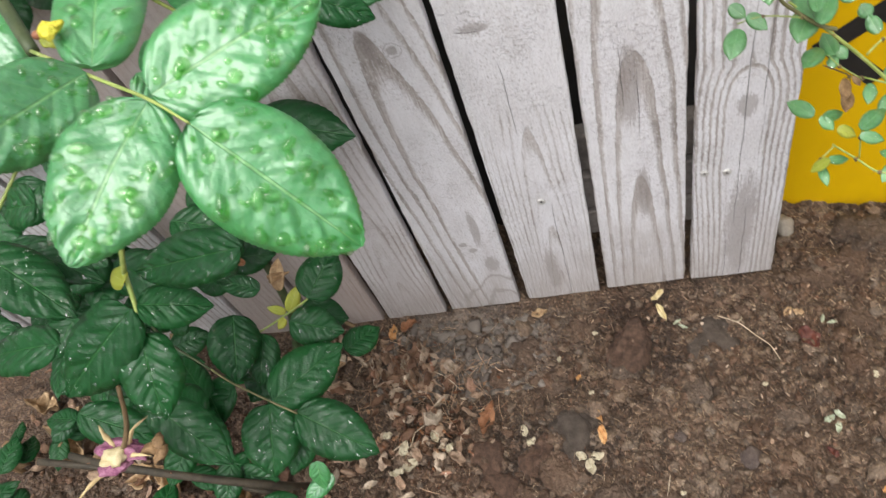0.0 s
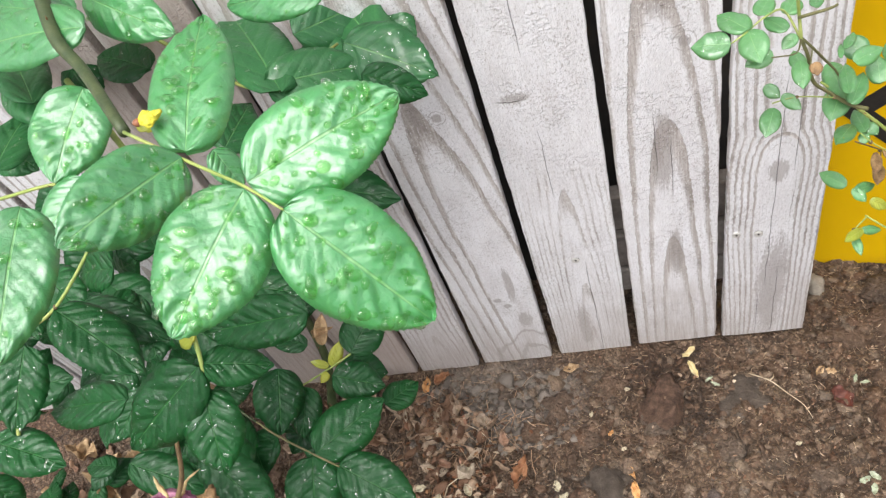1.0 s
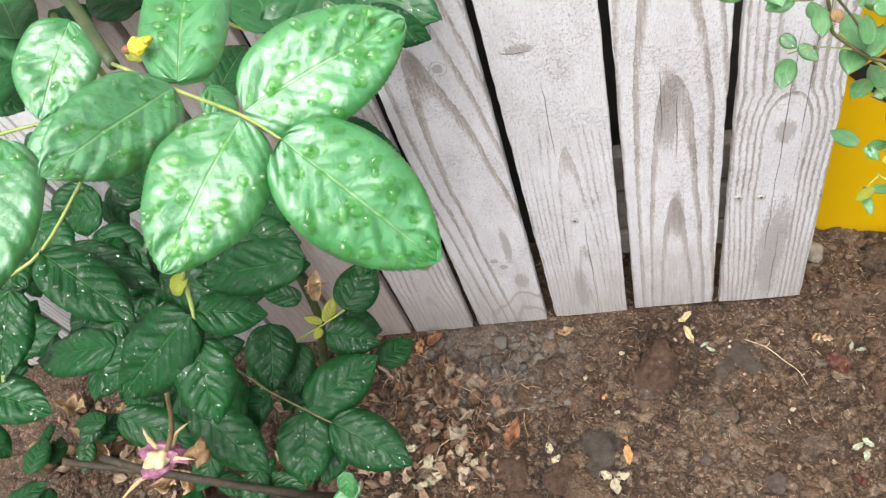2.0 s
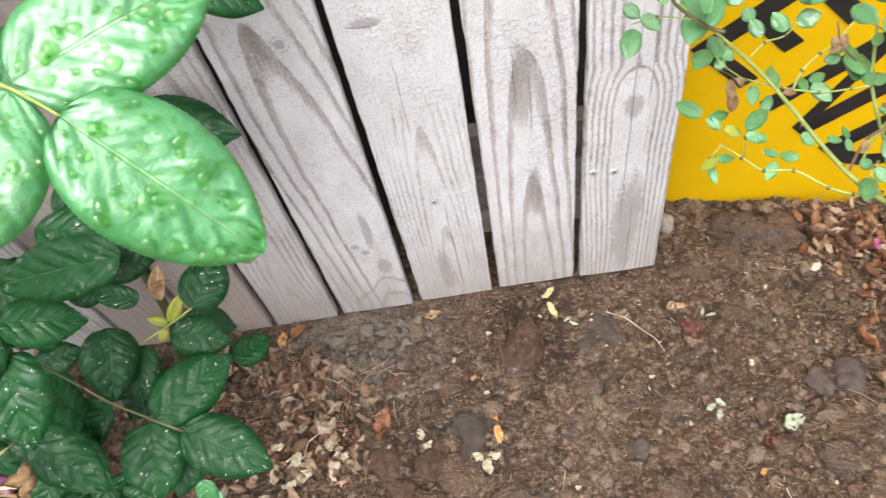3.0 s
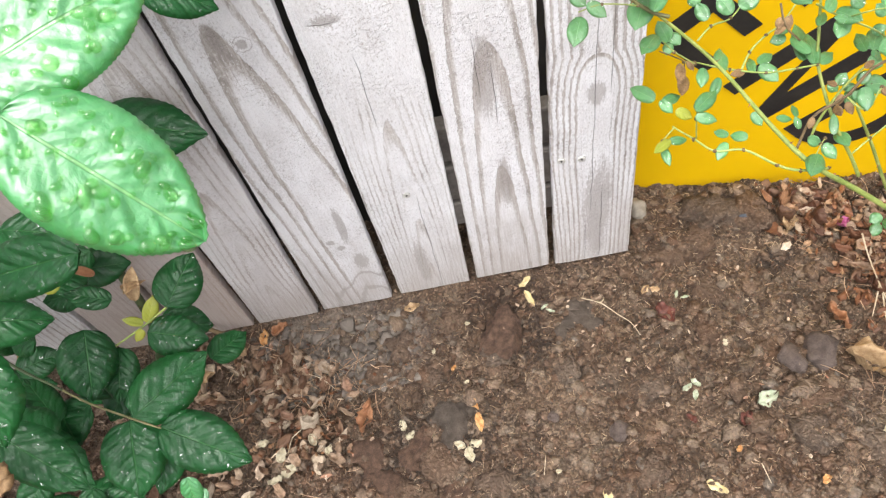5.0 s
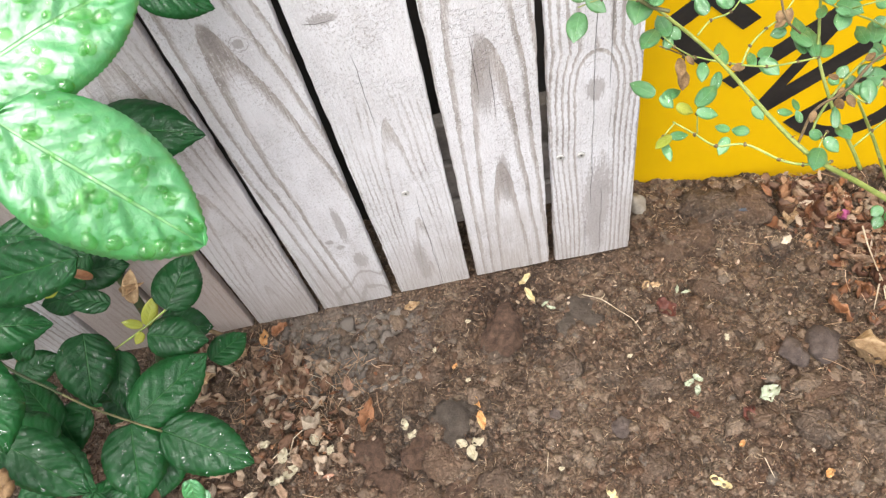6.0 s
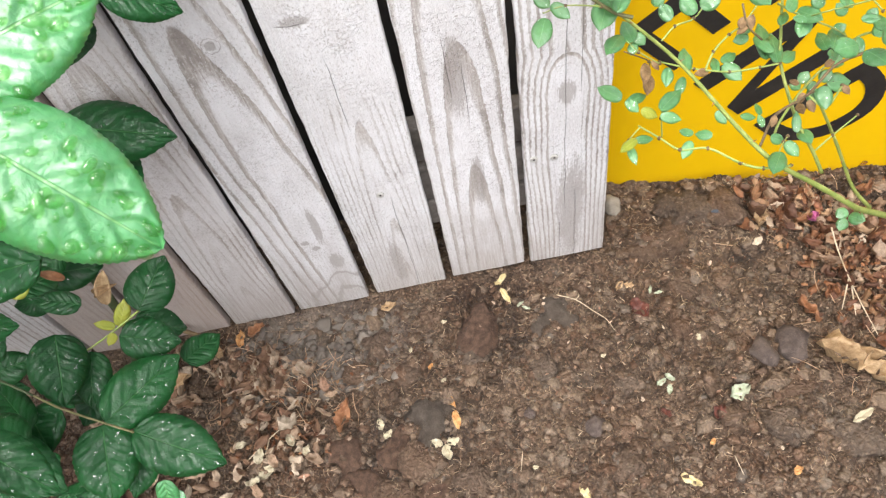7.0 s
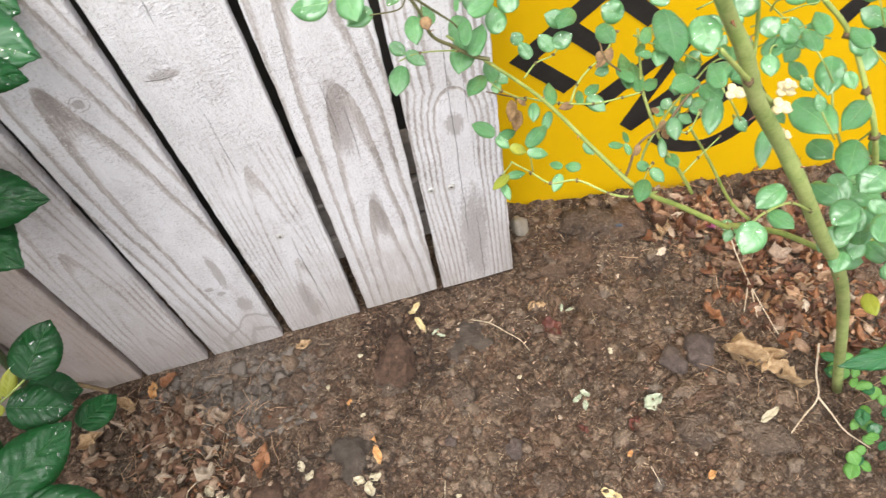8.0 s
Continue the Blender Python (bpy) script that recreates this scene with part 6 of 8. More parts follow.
    leaf(rose, (0.058, -0.281, 0.632), (0.039, -0.307, 0.640), 0.017, LEAF_SMALL, drops=3, drop_size=0.0012, taper=0.9, face=(-0.22, -0.38, 0.90))
    leaf(rose, (0.096, -0.242, 0.600), (0.101, -0.223, 0.608), 0.009, LEAF_SMALL, drops=3, drop_size=0.0012, taper=0.9, face=(-0.34, -0.53, 0.78))
    leaf(rose, (0.108, -0.229, 0.585), (0.108, -0.253, 0.593), 0.014, LEAF_SMALL, drops=3, drop_size=0.0012, taper=0.9, face=(-0.16, -0.50, 0.85))
    leaf(rose, (0.131, -0.191, 0.600), (0.126, -0.213, 0.594), 0.012, LEAF_SMALL, drops=3, drop_size=0.0012, taper=0.9, face=(-0.42, -0.48, 0.77))
    leaf(rose, (0.254, -0.193, 0.330), (0.239, -0.198, 0.324), 0.016, LEAF_SMALL, drops=3, drop_size=0.0012, taper=0.9, face=(-0.26, -0.32, 0.91))
    leaf(rose, (0.252, -0.202, 0.330), (0.264, -0.218, 0.338), 0.019, LEAF_SMALL, drops=3, drop_size=0.0012, taper=0.9, face=(-0.34, -0.19, 0.92))
    leaf(rose, (0.249, -0.202, 0.325), (0.237, -0.215, 0.319), 0.015, LEAF_SMALL, drops=3, drop_size=0.0012, taper=0.9, face=(-0.19, -0.20, 0.96))
    # crowded leaflets before the letters
    leaf(rose, (0.084, -0.175, 0.635), (0.096, -0.122, 0.629), 0.015, LEAF_SMALL, drops=3, drop_size=0.0012, taper=0.9, face=(-0.23, -0.42, 0.88))
    leaf(rose, (0.089, -0.186, 0.640), (0.099, -0.142, 0.634), 0.015, LEAF_SMALL, drops=3, drop_size=0.0012, taper=0.9, face=(-0.15, -0.57, 0.81))
    leaf(rose, (0.087, -0.176, 0.645), (0.079, -0.148, 0.639), 0.012, LEAF_SMALL, drops=3, drop_size=0.0012, taper=0.9, face=(-0.08, -0.43, 0.90))
    leaf(rose, (0.099, -0.177, 0.630), (0.119, -0.163, 0.624), 0.013, LEAF_SMALL, drops=3, drop_size=0.0012, taper=0.9, face=(-0.37, -0.49, 0.79))
    leaf(rose, (0.113, -0.153, 0.670), (0.124, -0.179, 0.678), 0.017, LEAF_SMALL, drops=3, drop_size=0.0012, taper=0.9, face=(-0.40, -0.46, 0.80))
    leaf(rose, (0.121, -0.159, 0.665), (0.108, -0.177, 0.659), 0.016, LEAF_SMALL, drops=3, drop_size=0.0012, taper=0.9, face=(-0.11, -0.38, 0.92))
    leaf(rose, (0.092, -0.167, 0.670), (0.105, -0.146, 0.664), 0.010, LEAF_SMALL, drops=3, drop_size=0.0012, taper=0.9, face=(-0.48, -0.48, 0.73))
    leaf(rose, (0.140, -0.187, 0.645), (0.162, -0.153, 0.639), 0.017, LEAF_SMALL, drops=3, drop_size=0.0012, taper=0.9, face=(-0.29, -0.40, 0.87))
    leaf(rose, (0.135, -0.186, 0.645), (0.139, -0.158, 0.639), 0.013, LEAF_SMALL, drops=3, drop_size=0.0012, taper=0.9, face=(-0.45, -0.47, 0.76))
    leaf(rose, (0.139, -0.188, 0.635), (0.152, -0.195, 0.629), 0.015, LEAF_SMALL, drops=3, drop_size=0.0012, taper=0.9, face=(-0.19, -0.59, 0.79))
    leaf(rose, (0.140, -0.199, 0.610), (0.166, -0.197, 0.604), 0.020, LEAF_SMALL, drops=3, drop_size=0.0012, taper=0.9, face=(-0.42, -0.35, 0.84))
    leaf(rose, (0.132, -0.199, 0.615), (0.143, -0.193, 0.623), 0.013, LEAF_SMALL, drops=3, drop_size=0.0012, taper=0.9, face=(-0.35, -0.31, 0.88))
    leaf(rose, (0.130, -0.188, 0.605), (0.129, -0.196, 0.599), 0.012, LEAF_SMALL, drops=3, drop_size=0.0012, taper=0.9, face=(-0.31, -0.47, 0.82))
    leaf(rose, (0.129, -0.201, 0.605), (0.141, -0.209, 0.599), 0.012, LEAF_SMALL, drops=3, drop_size=0.0012, taper=0.9, face=(-0.25, -0.52, 0.82))
    leaf(rose, (0.113, -0.196, 0.615), (0.122, -0.190, 0.623), 0.012, LEAF_SMALL, drops=3, drop_size=0.0012, taper=0.9, face=(-0.29, -0.57, 0.77))
    leaf(rose, (0.106, -0.192, 0.615), (0.114, -0.199, 0.609), 0.011, LEAF_SMALL, drops=3, drop_size=0.0012, taper=0.9, face=(-0.40, -0.24, 0.88))
    leaf(rose, (0.171, -0.175, 0.640), (0.169, -0.192, 0.634), 0.009, LEAF_SMALL, drops=3, drop_size=0.0012, taper=0.9, face=(-0.52, -0.44, 0.73))
    leaf(rose, (0.179, -0.186, 0.650), (0.205, -0.166, 0.644), 0.016, LEAF_SMALL, drops=3, drop_size=0.0012, taper=0.9, face=(-0.26, -0.28, 0.92))
    leaf(rose, (0.145, -0.171, 0.650), (0.155, -0.172, 0.658), 0.011, LEAF_SMALL, drops=3, drop_size=0.0012, taper=0.9, face=(-0.48, -0.54, 0.69))
    leaf(rose, (0.129, -0.165, 0.680), (0.121, -0.155, 0.688), 0.013, LEAF_SMALL, drops=3, drop_size=0.0012, taper=0.9, face=(-0.36, -0.37, 0.86))
    leaf(rose, (0.092, -0.170, 0.690), (0.110, -0.148, 0.684), 0.013, LEAF_SMALL, drops=3, drop_size=0.0012, taper=0.9, face=(-0.09, -0.64, 0.77))
    leaf(rose, (0.152, -0.170, 0.670), (0.143, -0.162, 0.678), 0.013, LEAF_SMALL, drops=3, drop_size=0.0012, taper=0.9, face=(-0.31, -0.30, 0.90))
    leaf(rose, (0.166, -0.183, 0.670), (0.175, -0.177, 0.678), 0.011, LEAF_SMALL, drops=3, drop_size=0.0012, taper=0.9, face=(-0.16, -0.42, 0.89))
    leaf(rose, (0.065, -0.160, 0.670), (0.051, -0.176, 0.678), 0.008, LEAF_SMALL, drops=3, drop_size=0.0012, taper=0.9, face=(-0.28, -0.48, 0.83))
    leaf(rose, (0.008, -0.160, 0.700), (-0.001, -0.143, 0.708), 0.016, LEAF_SMALL, drops=3, drop_size=0.0012, taper=0.9, face=(-0.02, -0.37, 0.93))
    leaf(rose, (-0.015, -0.162, 0.700), (-0.021, -0.146, 0.708), 0.013, LEAF_SMALL, drops=3, drop_size=0.0012, taper=0.9, face=(-0.44, -0.38, 0.81))
    leaf(rose, (-0.019, -0.146, 0.705), (-0.025, -0.137, 0.713), 0.013, LEAF_SMALL, drops=3, drop_size=0.0012, taper=0.9, face=(-0.26, -0.64, 0.72))
    leaf(rose, (0.057, -0.167, 0.670), (0.069, -0.154, 0.678), 0.011, LEAF_DRY, drops=0, drop_size=0.0012, taper=0.9, face=(-0.44, -0.53, 0.72))
    leaf(rose, (0.110, -0.209, 0.600), (0.106, -0.228, 0.608), 0.009, LEAF_DRY, drops=0, drop_size=0.0012, taper=0.9, face=(-0.44, -0.39, 0.81))
    leaf(rose, (0.020, -0.187, 0.650), (0.003, -0.194, 0.658), 0.008, LEAF_DRY, drops=0, drop_size=0.0012, taper=0.9, face=(-0.09, -0.57, 0.82))
    leaf(rose, (-0.030, -0.168, 0.640), (-0.042, -0.199, 0.648), 0.012, LEAF_DRY, drops=0, drop_size=0.0012, taper=0.9, face=(0.03, -0.37, 0.93))
    # leaves of the thick cane and the shoots beside it
    leaf(rose, (-0.019, -0.390, 0.955), (-0.031, -0.430, 0.963), 0.017, LEAF_SMALL, drops=6, drop_size=0.0012, taper=0.9, face=(-0.06, -0.45, 0.89))
    leaf(rose, (-0.010, -0.406, 0.962), (-0.010, -0.425, 0.956), 0.016, LEAF_SMALL, drops=6, drop_size=0.0012, taper=0.9, face=(-0.32, -0.41, 0.85))
    leaf(rose, (0.020, -0.396, 0.884), (0.008, -0.416, 0.878), 0.012, LEAF_SMALL, drops=6, drop_size=0.0012, taper=0.9, face=(-0.36, -0.39, 0.84))
    leaf(rose, (0.173, -0.312, 0.780), (0.156, -0.341, 0.774), 0.022, LEAF_SMALL, drops=6, drop_size=0.0012, taper=0.9, face=(-0.52, -0.49, 0.70))
    leaf(rose, (0.153, -0.315, 0.740), (0.162, -0.360, 0.748), 0.031, LEAF_SMALL, drops=6, drop_size=0.0012, taper=0.9, face=(-0.15, -0.49, 0.86))
    leaf(rose, (0.205, -0.333, 0.740), (0.167, -0.358, 0.748), 0.019, LEAF_SMALL, drops=6, drop_size=0.0012, taper=0.9, face=(-0.20, -0.25, 0.95))
    leaf(rose, (0.085, -0.372, 0.800), (0.070, -0.397, 0.794), 0.011, LEAF_SMALL, drops=6, drop_size=0.0012, taper=0.9, face=(-0.47, -0.47, 0.75))
    leaf(rose, (0.086, -0.407, 0.780), (0.064, -0.415, 0.774), 0.018, LEAF_SMALL, drops=6, drop_size=0.0012, taper=0.9, face=(-0.46, -0.13, 0.88))
    leaf(rose, (0.028, -0.457, 0.838), (0.013, -0.471, 0.832), 0.018, LEAF_SMALL, drops=6, drop_size=0.0012, taper=0.9, face=(-0.22, -0.41, 0.89))
    leaf(rose, (0.057, -0.433, 0.800), (0.061, -0.453, 0.808), 0.013, LEAF_SMALL, drops=6, drop_size=0.0012, taper=0.9, face=(-0.19, -0.19, 0.96))
    leaf(rose, (0.185, -0.359, 0.730), (0.156, -0.391, 0.738), 0.025, LEAF_SMALL, drops=6, drop_size=0.0012, taper=0.9, face=(-0.26, -0.21, 0.94))
    leaf(rose, (0.212, -0.373, 0.700), (0.187, -0.384, 0.694), 0.026, LEAF_SMALL, drops=6, drop_size=0.0012, taper=0.9, face=(-0.34, -0.24, 0.91))
    leaf(rose, (0.202, -0.376, 0.660), (0.176, -0.387, 0.654), 0.025, LEAF_SMALL, drops=6, drop_size=0.0012, taper=0.9, face=(-0.31, -0.23, 0.92))
    leaf(rose, (0.313, -0.325, 0.520), (0.274, -0.345, 0.528), 0.029, LEAF_SMALL, drops=6, drop_size=0.0012, taper=0.9, face=(-0.17, -0.45, 0.88))
    leaf(rose, (0.297, -0.335, 0.480), (0.262, -0.338, 0.474), 0.030, LEAF_SMALL, drops=6, drop_size=0.0012, taper=0.9, face=(-0.14, -0.44, 0.89))
    leaf(rose, (0.339, -0.343, 0.480), (0.296, -0.356, 0.488), 0.030, LEAF_SMALL, drops=6, drop_size=0.0012, taper=0.9, face=(-0.26, -0.19, 0.95))
    leaf(rose, (0.270, -0.308, 0.560), (0.283, -0.343, 0.568), 0.025, LEAF_SMALL, drops=6, drop_size=0.0012, taper=0.9, face=(-0.27, -0.11, 0.96))
    leaf(rose, (0.062, -0.338, 0.880), (0.075, -0.329, 0.888), 0.017, LEAF_SMALL, drops=6, drop_size=0.0012, taper=0.9, face=(-0.43, -0.57, 0.70))
    leaf(rose, (0.122, -0.291, 0.800), (0.136, -0.286, 0.808), 0.017, LEAF_SMALL, drops=6, drop_size=0.0012, taper=0.9, face=(-0.30, -0.40, 0.86))
    leaf(rose, (0.127, -0.296, 0.780), (0.155, -0.276, 0.774), 0.016, LEAF_SMALL, drops=6, drop_size=0.0012, taper=0.9, face=(-0.16, -0.27, 0.95))
    leaf(rose, (0.158, -0.288, 0.780), (0.146, -0.277, 0.788), 0.017, LEAF_SMALL, drops=6, drop_size=0.0012, taper=0.9, face=(-0.24, -0.45, 0.86))
    leaf(rose, (0.102, -0.319, 0.800), (0.078, -0.329, 0.808), 0.016, LEAF_SMALL, drops=6, drop_size=0.0012, taper=0.9, face=(-0.17, -0.58, 0.80))
    leaf(rose, (0.090, -0.308, 0.800), (0.069, -0.326, 0.808), 0.015, LEAF_SMALL, drops=6, drop_size=0.0012, taper=0.9, face=(-0.32, -0.43, 0.84))
    leaf(rose, (0.070, -0.299, 0.780), (0.047, -0.307, 0.788), 0.017, LEAF_SMALL, drops=6, drop_size=0.0012, taper=0.9, face=(-0.41, -0.42, 0.81))
    leaf(rose, (0.073, -0.306, 0.780), (0.076, -0.329, 0.788), 0.017, LEAF_SMALL, drops=6, drop_size=0.0012, taper=0.9, face=(-0.25, -0.31, 0.92))
    leaf(rose, (0.035, -0.238, 0.800), (0.020, -0.229, 0.808), 0.019, LEAF_SMALL, drops=6, drop_size=0.0012, taper=0.9, face=(-0.28, -0.63, 0.73))
    leaf(rose, (0.031, -0.202, 0.760), (0.034, -0.232, 0.768), 0.016, LEAF_SMALL, drops=6, drop_size=0.0012, taper=0.9, face=(-0.45, -0.37, 0.82))
    leaf(rose, (0.018, -0.175, 0.760), (-0.003, -0.201, 0.768), 0.017, LEAF_SMALL, drops=6, drop_size=0.0012, taper=0.9, face=(-0.06, -0.37, 0.93))
    leaf(rose, (0.008, -0.189, 0.760), (-0.009, -0.181, 0.768), 0.016, LEAF_SMALL, drops=6, drop_size=0.0012, taper=0.9, face=(-0.04, -0.66, 0.75))
    leaf(rose, (-0.004, -0.191, 0.740), (0.013, -0.192, 0.748), 0.016, LEAF_SMALL, drops=6, drop_size=0.0012, taper=0.9, face=(-0.11, -0.60, 0.79))
    leaf(rose, (0.213, -0.303, 0.760), (0.202, -0.292, 0.768), 0.013, LEAF_SMALL, drops=6, drop_size=0.0012, taper=0.9, face=(-0.38, -0.22, 0.90))
    leaf(rose, (0.224, -0.294, 0.780), (0.209, -0.282, 0.788), 0.017, LEAF_SMALL, drops=6, drop_size=0.0012, taper=0.9, face=(-0.51, -0.28, 0.81))
    leaf(rose, (0.165, -0.307, 0.800), (0.173, -0.278, 0.794), 0.014, LEAF_SMALL, drops=6, drop_size=0.0012, taper=0.9, face=(-0.49, -0.24, 0.84))
    leaf(rose, (0.197, -0.306, 0.660), (0.201, -0.333, 0.668), 0.022, LEAF_SMALL, drops=6, drop_size=0.0012, taper=0.9, face=(-0.37, -0.34, 0.87))
    leaf(rose, (0.262, -0.308, 0.640), (0.263, -0.339, 0.648), 0.022, LEAF_SMALL, drops=6, drop_size=0.0012, taper=0.9, face=(-0.54, -0.43, 0.73))
    leaf(rose, (0.254, -0.288, 0.550), (0.229, -0.308, 0.558), 0.017, LEAF_SMALL, drops=6, drop_size=0.0012, taper=0.9, face=(-0.54, -0.17, 0.82))
    leaf(rose, (-0.044, -0.161, 0.740), (-0.041, -0.134, 0.748), 0.020, LEAF_SMALL, drops=3, drop_size=0.0012, taper=0.9, face=(-0.15, -0.39, 0.91))
    leaf(rose, (-0.027, -0.150, 0.750), (-0.030, -0.127, 0.758), 0.020, LEAF_SMALL, drops=3, drop_size=0.0012, taper=0.9, face=(-0.25, -0.40, 0.89))
    leaf(rose, (-0.075, -0.121, 0.735), (-0.074, -0.175, 0.743), 0.022, LEAF_SMALL, drops=3, drop_size=0.0012, taper=0.9, face=(-0.22, -0.65, 0.73))
    leaf(rose, (-0.052, -0.136, 0.750), (-0.061, -0.115, 0.758), 0.022, LEAF_SMALL, drops=3, drop_size=0.0012, taper=0.9, face=(-0.27, -0.51, 0.82))
    leaf(rose, (-0.098, -0.130, 0.740), (-0.099, -0.097, 0.734), 0.016, LEAF_SMALL, drops=3, drop_size=0.0012, taper=0.9, face=(0.00, -0.68, 0.73))
    leaf(rose, (0.223, -0.399, 0.623), (0.250, -0.374, 0.617), 0.023, LEAF_SMALL, drops=2, drop_size=0.0012, taper=0.9, face=(-0.18, -0.39, 0.90))
    leaf(rose, (0.311, -0.279, 0.445), (0.343, -0.282, 0.453), 0.027, LEAF_SMALL, drops=2, drop_size=0.0012, taper=0.9, face=(-0.43, -0.33, 0.84))
    leaf(rose, (0.344, -0.275, 0.468), (0.313, -0.261, 0.476), 0.021, LEAF_SMALL, drops=2, drop_size=0.0012, taper=0.9, face=(-0.36, -0.45, 0.82))
    leaf(rose, (0.299, -0.338, 0.451), (0.308, -0.320, 0.459), 0.019, LEAF_SMALL, drops=2, drop_size=0.0012, taper=0.9, face=(-0.44, -0.13, 0.89))
    leaf(rose, (0.363, -0.265, 0.467), (0.403, -0.274, 0.461), 0.025, LEAF_SMALL, drops=2, drop_size=0.0012, taper=0.9, face=(-0.56, -0.31, 0.77))
    leaf(rose, (0.273, -0.396, 0.569), (0.254, -0.418, 0.563), 0.023, LEAF_SMALL, drops=2, drop_size=0.0012, taper=0.9, face=(-0.52, -0.03, 0.86))
    leaf(rose, (0.271, -0.353, 0.486), (0.270, -0.322, 0.494), 0.029, LEAF_SMALL, drops=2, drop_size=0.0012, taper=0.9, face=(-0.22, -0.33, 0.92))
    leaf(rose, (0.284, -0.306, 0.553), (0.292, -0.323, 0.547), 0.015, LEAF_SMALL, drops=2, drop_size=0.0012, taper=0.9, face=(-0.52, -0.41, 0.75))
    leaf(rose, (0.248, -0.339, 0.526), (0.229, -0.351, 0.520), 0.019, LEAF_SMALL, drops=2, drop_size=0.0012, taper=0.9, face=(-0.29, -0.08, 0.95))
    leaf(rose, (0.345, -0.278, 0.425), (0.345, -0.258, 0.433), 0.020, LEAF_SMALL, drops=2, drop_size=0.0012, taper=0.9, face=(-0.39, -0.10, 0.91))
    leaf(rose, (0.274, -0.380, 0.547), (0.306, -0.390, 0.541), 0.022, LEAF_SMALL, drops=2, drop_size=0.0012, taper=0.9, face=(-0.25, -0.41, 0.88))
    leaf(rose, (0.246, -0.304, 0.586), (0.248, -0.333, 0.580), 0.022, LEAF_SMALL, drops=2, drop_size=0.0012, taper=0.9, face=(-0.51, -0.11, 0.85))
    leaf(rose, (0.252, -0.410, 0.591), (0.234, -0.420, 0.585), 0.017, LEAF_SMALL, drops=2, drop_size=0.0012, taper=0.9, face=(-0.24, -0.35, 0.90))
    leaf(rose, (0.190, -0.392, 0.628), (0.207, -0.374, 0.636), 0.018, LEAF_SMALL, drops=2, drop_size=0.0012, taper=0.9, face=(-0.44, -0.14, 0.89))
    leaf(rose, (0.212, -0.353, 0.623), (0.203, -0.325, 0.617), 0.021, LEAF_SMALL, drops=2, drop_size=0.0012, taper=0.9, face=(-0.50, -0.11, 0.86))
    leaf(rose, (0.355, -0.277, 0.453), (0.337, -0.293, 0.447), 0.017, LEAF_SMALL, drops=2, drop_size=0.0012, taper=0.9, face=(-0.38, -0.33, 0.86))
    leaf(rose, (0.269, -0.390, 0.537), (0.274, -0.405, 0.531), 0.016, LEAF_SMALL, drops=2, drop_size=0.0012, taper=0.9, face=(-0.32, -0.17, 0.93))
    leaf(rose, (0.310, -0.295, 0.513), (0.296, -0.264, 0.507), 0.025, LEAF_SMALL, drops=2, drop_size=0.0012, taper=0.9, face=(-0.40, -0.12, 0.91))
    leaf(rose, (0.283, -0.332, 0.449), (0.312, -0.344, 0.443), 0.024, LEAF_SMALL, drops=2, drop_size=0.0012, taper=0.9, face=(-0.14, -0.43, 0.89))
    leaf(rose, (0.288, -0.378, 0.516), (0.282, -0.348, 0.510), 0.021, LEAF_SMALL, drops=2, drop_size=0.0012, taper=0.9, face=(-0.45, -0.18, 0.88))
    leaf(rose, (0.200, -0.393, 0.607), (0.186, -0.408, 0.601), 0.019, LEAF_SMALL, drops=2, drop_size=0.0012, taper=0.9, face=(-0.53, -0.17, 0.83))
    leaf(rose, (0.356, -0.318, 0.484), (0.327, -0.307, 0.478), 0.024, LEAF_SMALL, drops=2, drop_size=0.0012, taper=0.9, face=(-0.57, -0.13, 0.81))
    leaf(rose, (0.285, -0.308, 0.558), (0.252, -0.319, 0.552), 0.028, LEAF_SMALL, drops=2, drop_size=0.0012, taper=0.9, face=(-0.49, -0.28, 0.82))
    leaf(rose, (0.244, -0.355, 0.611), (0.260, -0.369, 0.605), 0.017, LEAF_SMALL, drops=2, drop_size=0.0012, taper=0.9, face=(-0.57, -0.08, 0.82))
    leaf(rose, (0.228, -0.383, 0.587), (0.250, -0.357, 0.581), 0.021, LEAF_SMALL, drops=2, drop_size=0.0012, taper=0.9, face=(-0.45, -0.07, 0.89))
    leaf(rose, (0.242, -0.369, 0.572), (0.228, -0.387, 0.566), 0.020, LEAF_SMALL, drops=2, drop_size=0.0012, taper=0.9, face=(-0.22, -0.43, 0.88))
    leaf(rose, (0.244, -0.378, 0.540), (0.243, -0.350, 0.534), 0.018, LEAF_SMALL, drops=2, drop_size=0.0012, taper=0.9, face=(-0.43, -0.13, 0.89))
    leaf(rose, (0.222, -0.374, 0.595), (0.195, -0.368, 0.589), 0.022, LEAF_SMALL, drops=2, drop_size=0.0012, taper=0.9, face=(-0.30, -0.21, 0.93))
    leaf(rose, (0.223, -0.378, 0.605), (0.231, -0.354, 0.613), 0.020, LEAF_SMALL, drops=2, drop_size=0.0012, taper=0.9, face=(-0.45, -0.09, 0.89))
    leaf(rose, (0.298, -0.363, 0.536), (0.337, -0.367, 0.530), 0.025, LEAF_SMALL, drops=2, drop_size=0.0012, taper=0.9, face=(-0.26, -0.42, 0.87))
    weed = thing("weed", "low bright green leafy weed growing on the soil", "weed")
    leaf(weed, (0.355, -0.486, 0.070), (0.382, -0.485, 0.064), 0.017, LEAF_MID, drops=0, drop_size=0.0012, taper=0.9, face=(-0.37, 0.03, 0.93))
    leaf(weed, (0.416, -0.448, 0.041), (0.438, -0.448, 0.049), 0.019, LEAF_MID, drops=0, drop_size=0.0012, taper=0.9, face=(-0.44, -0.22, 0.87))
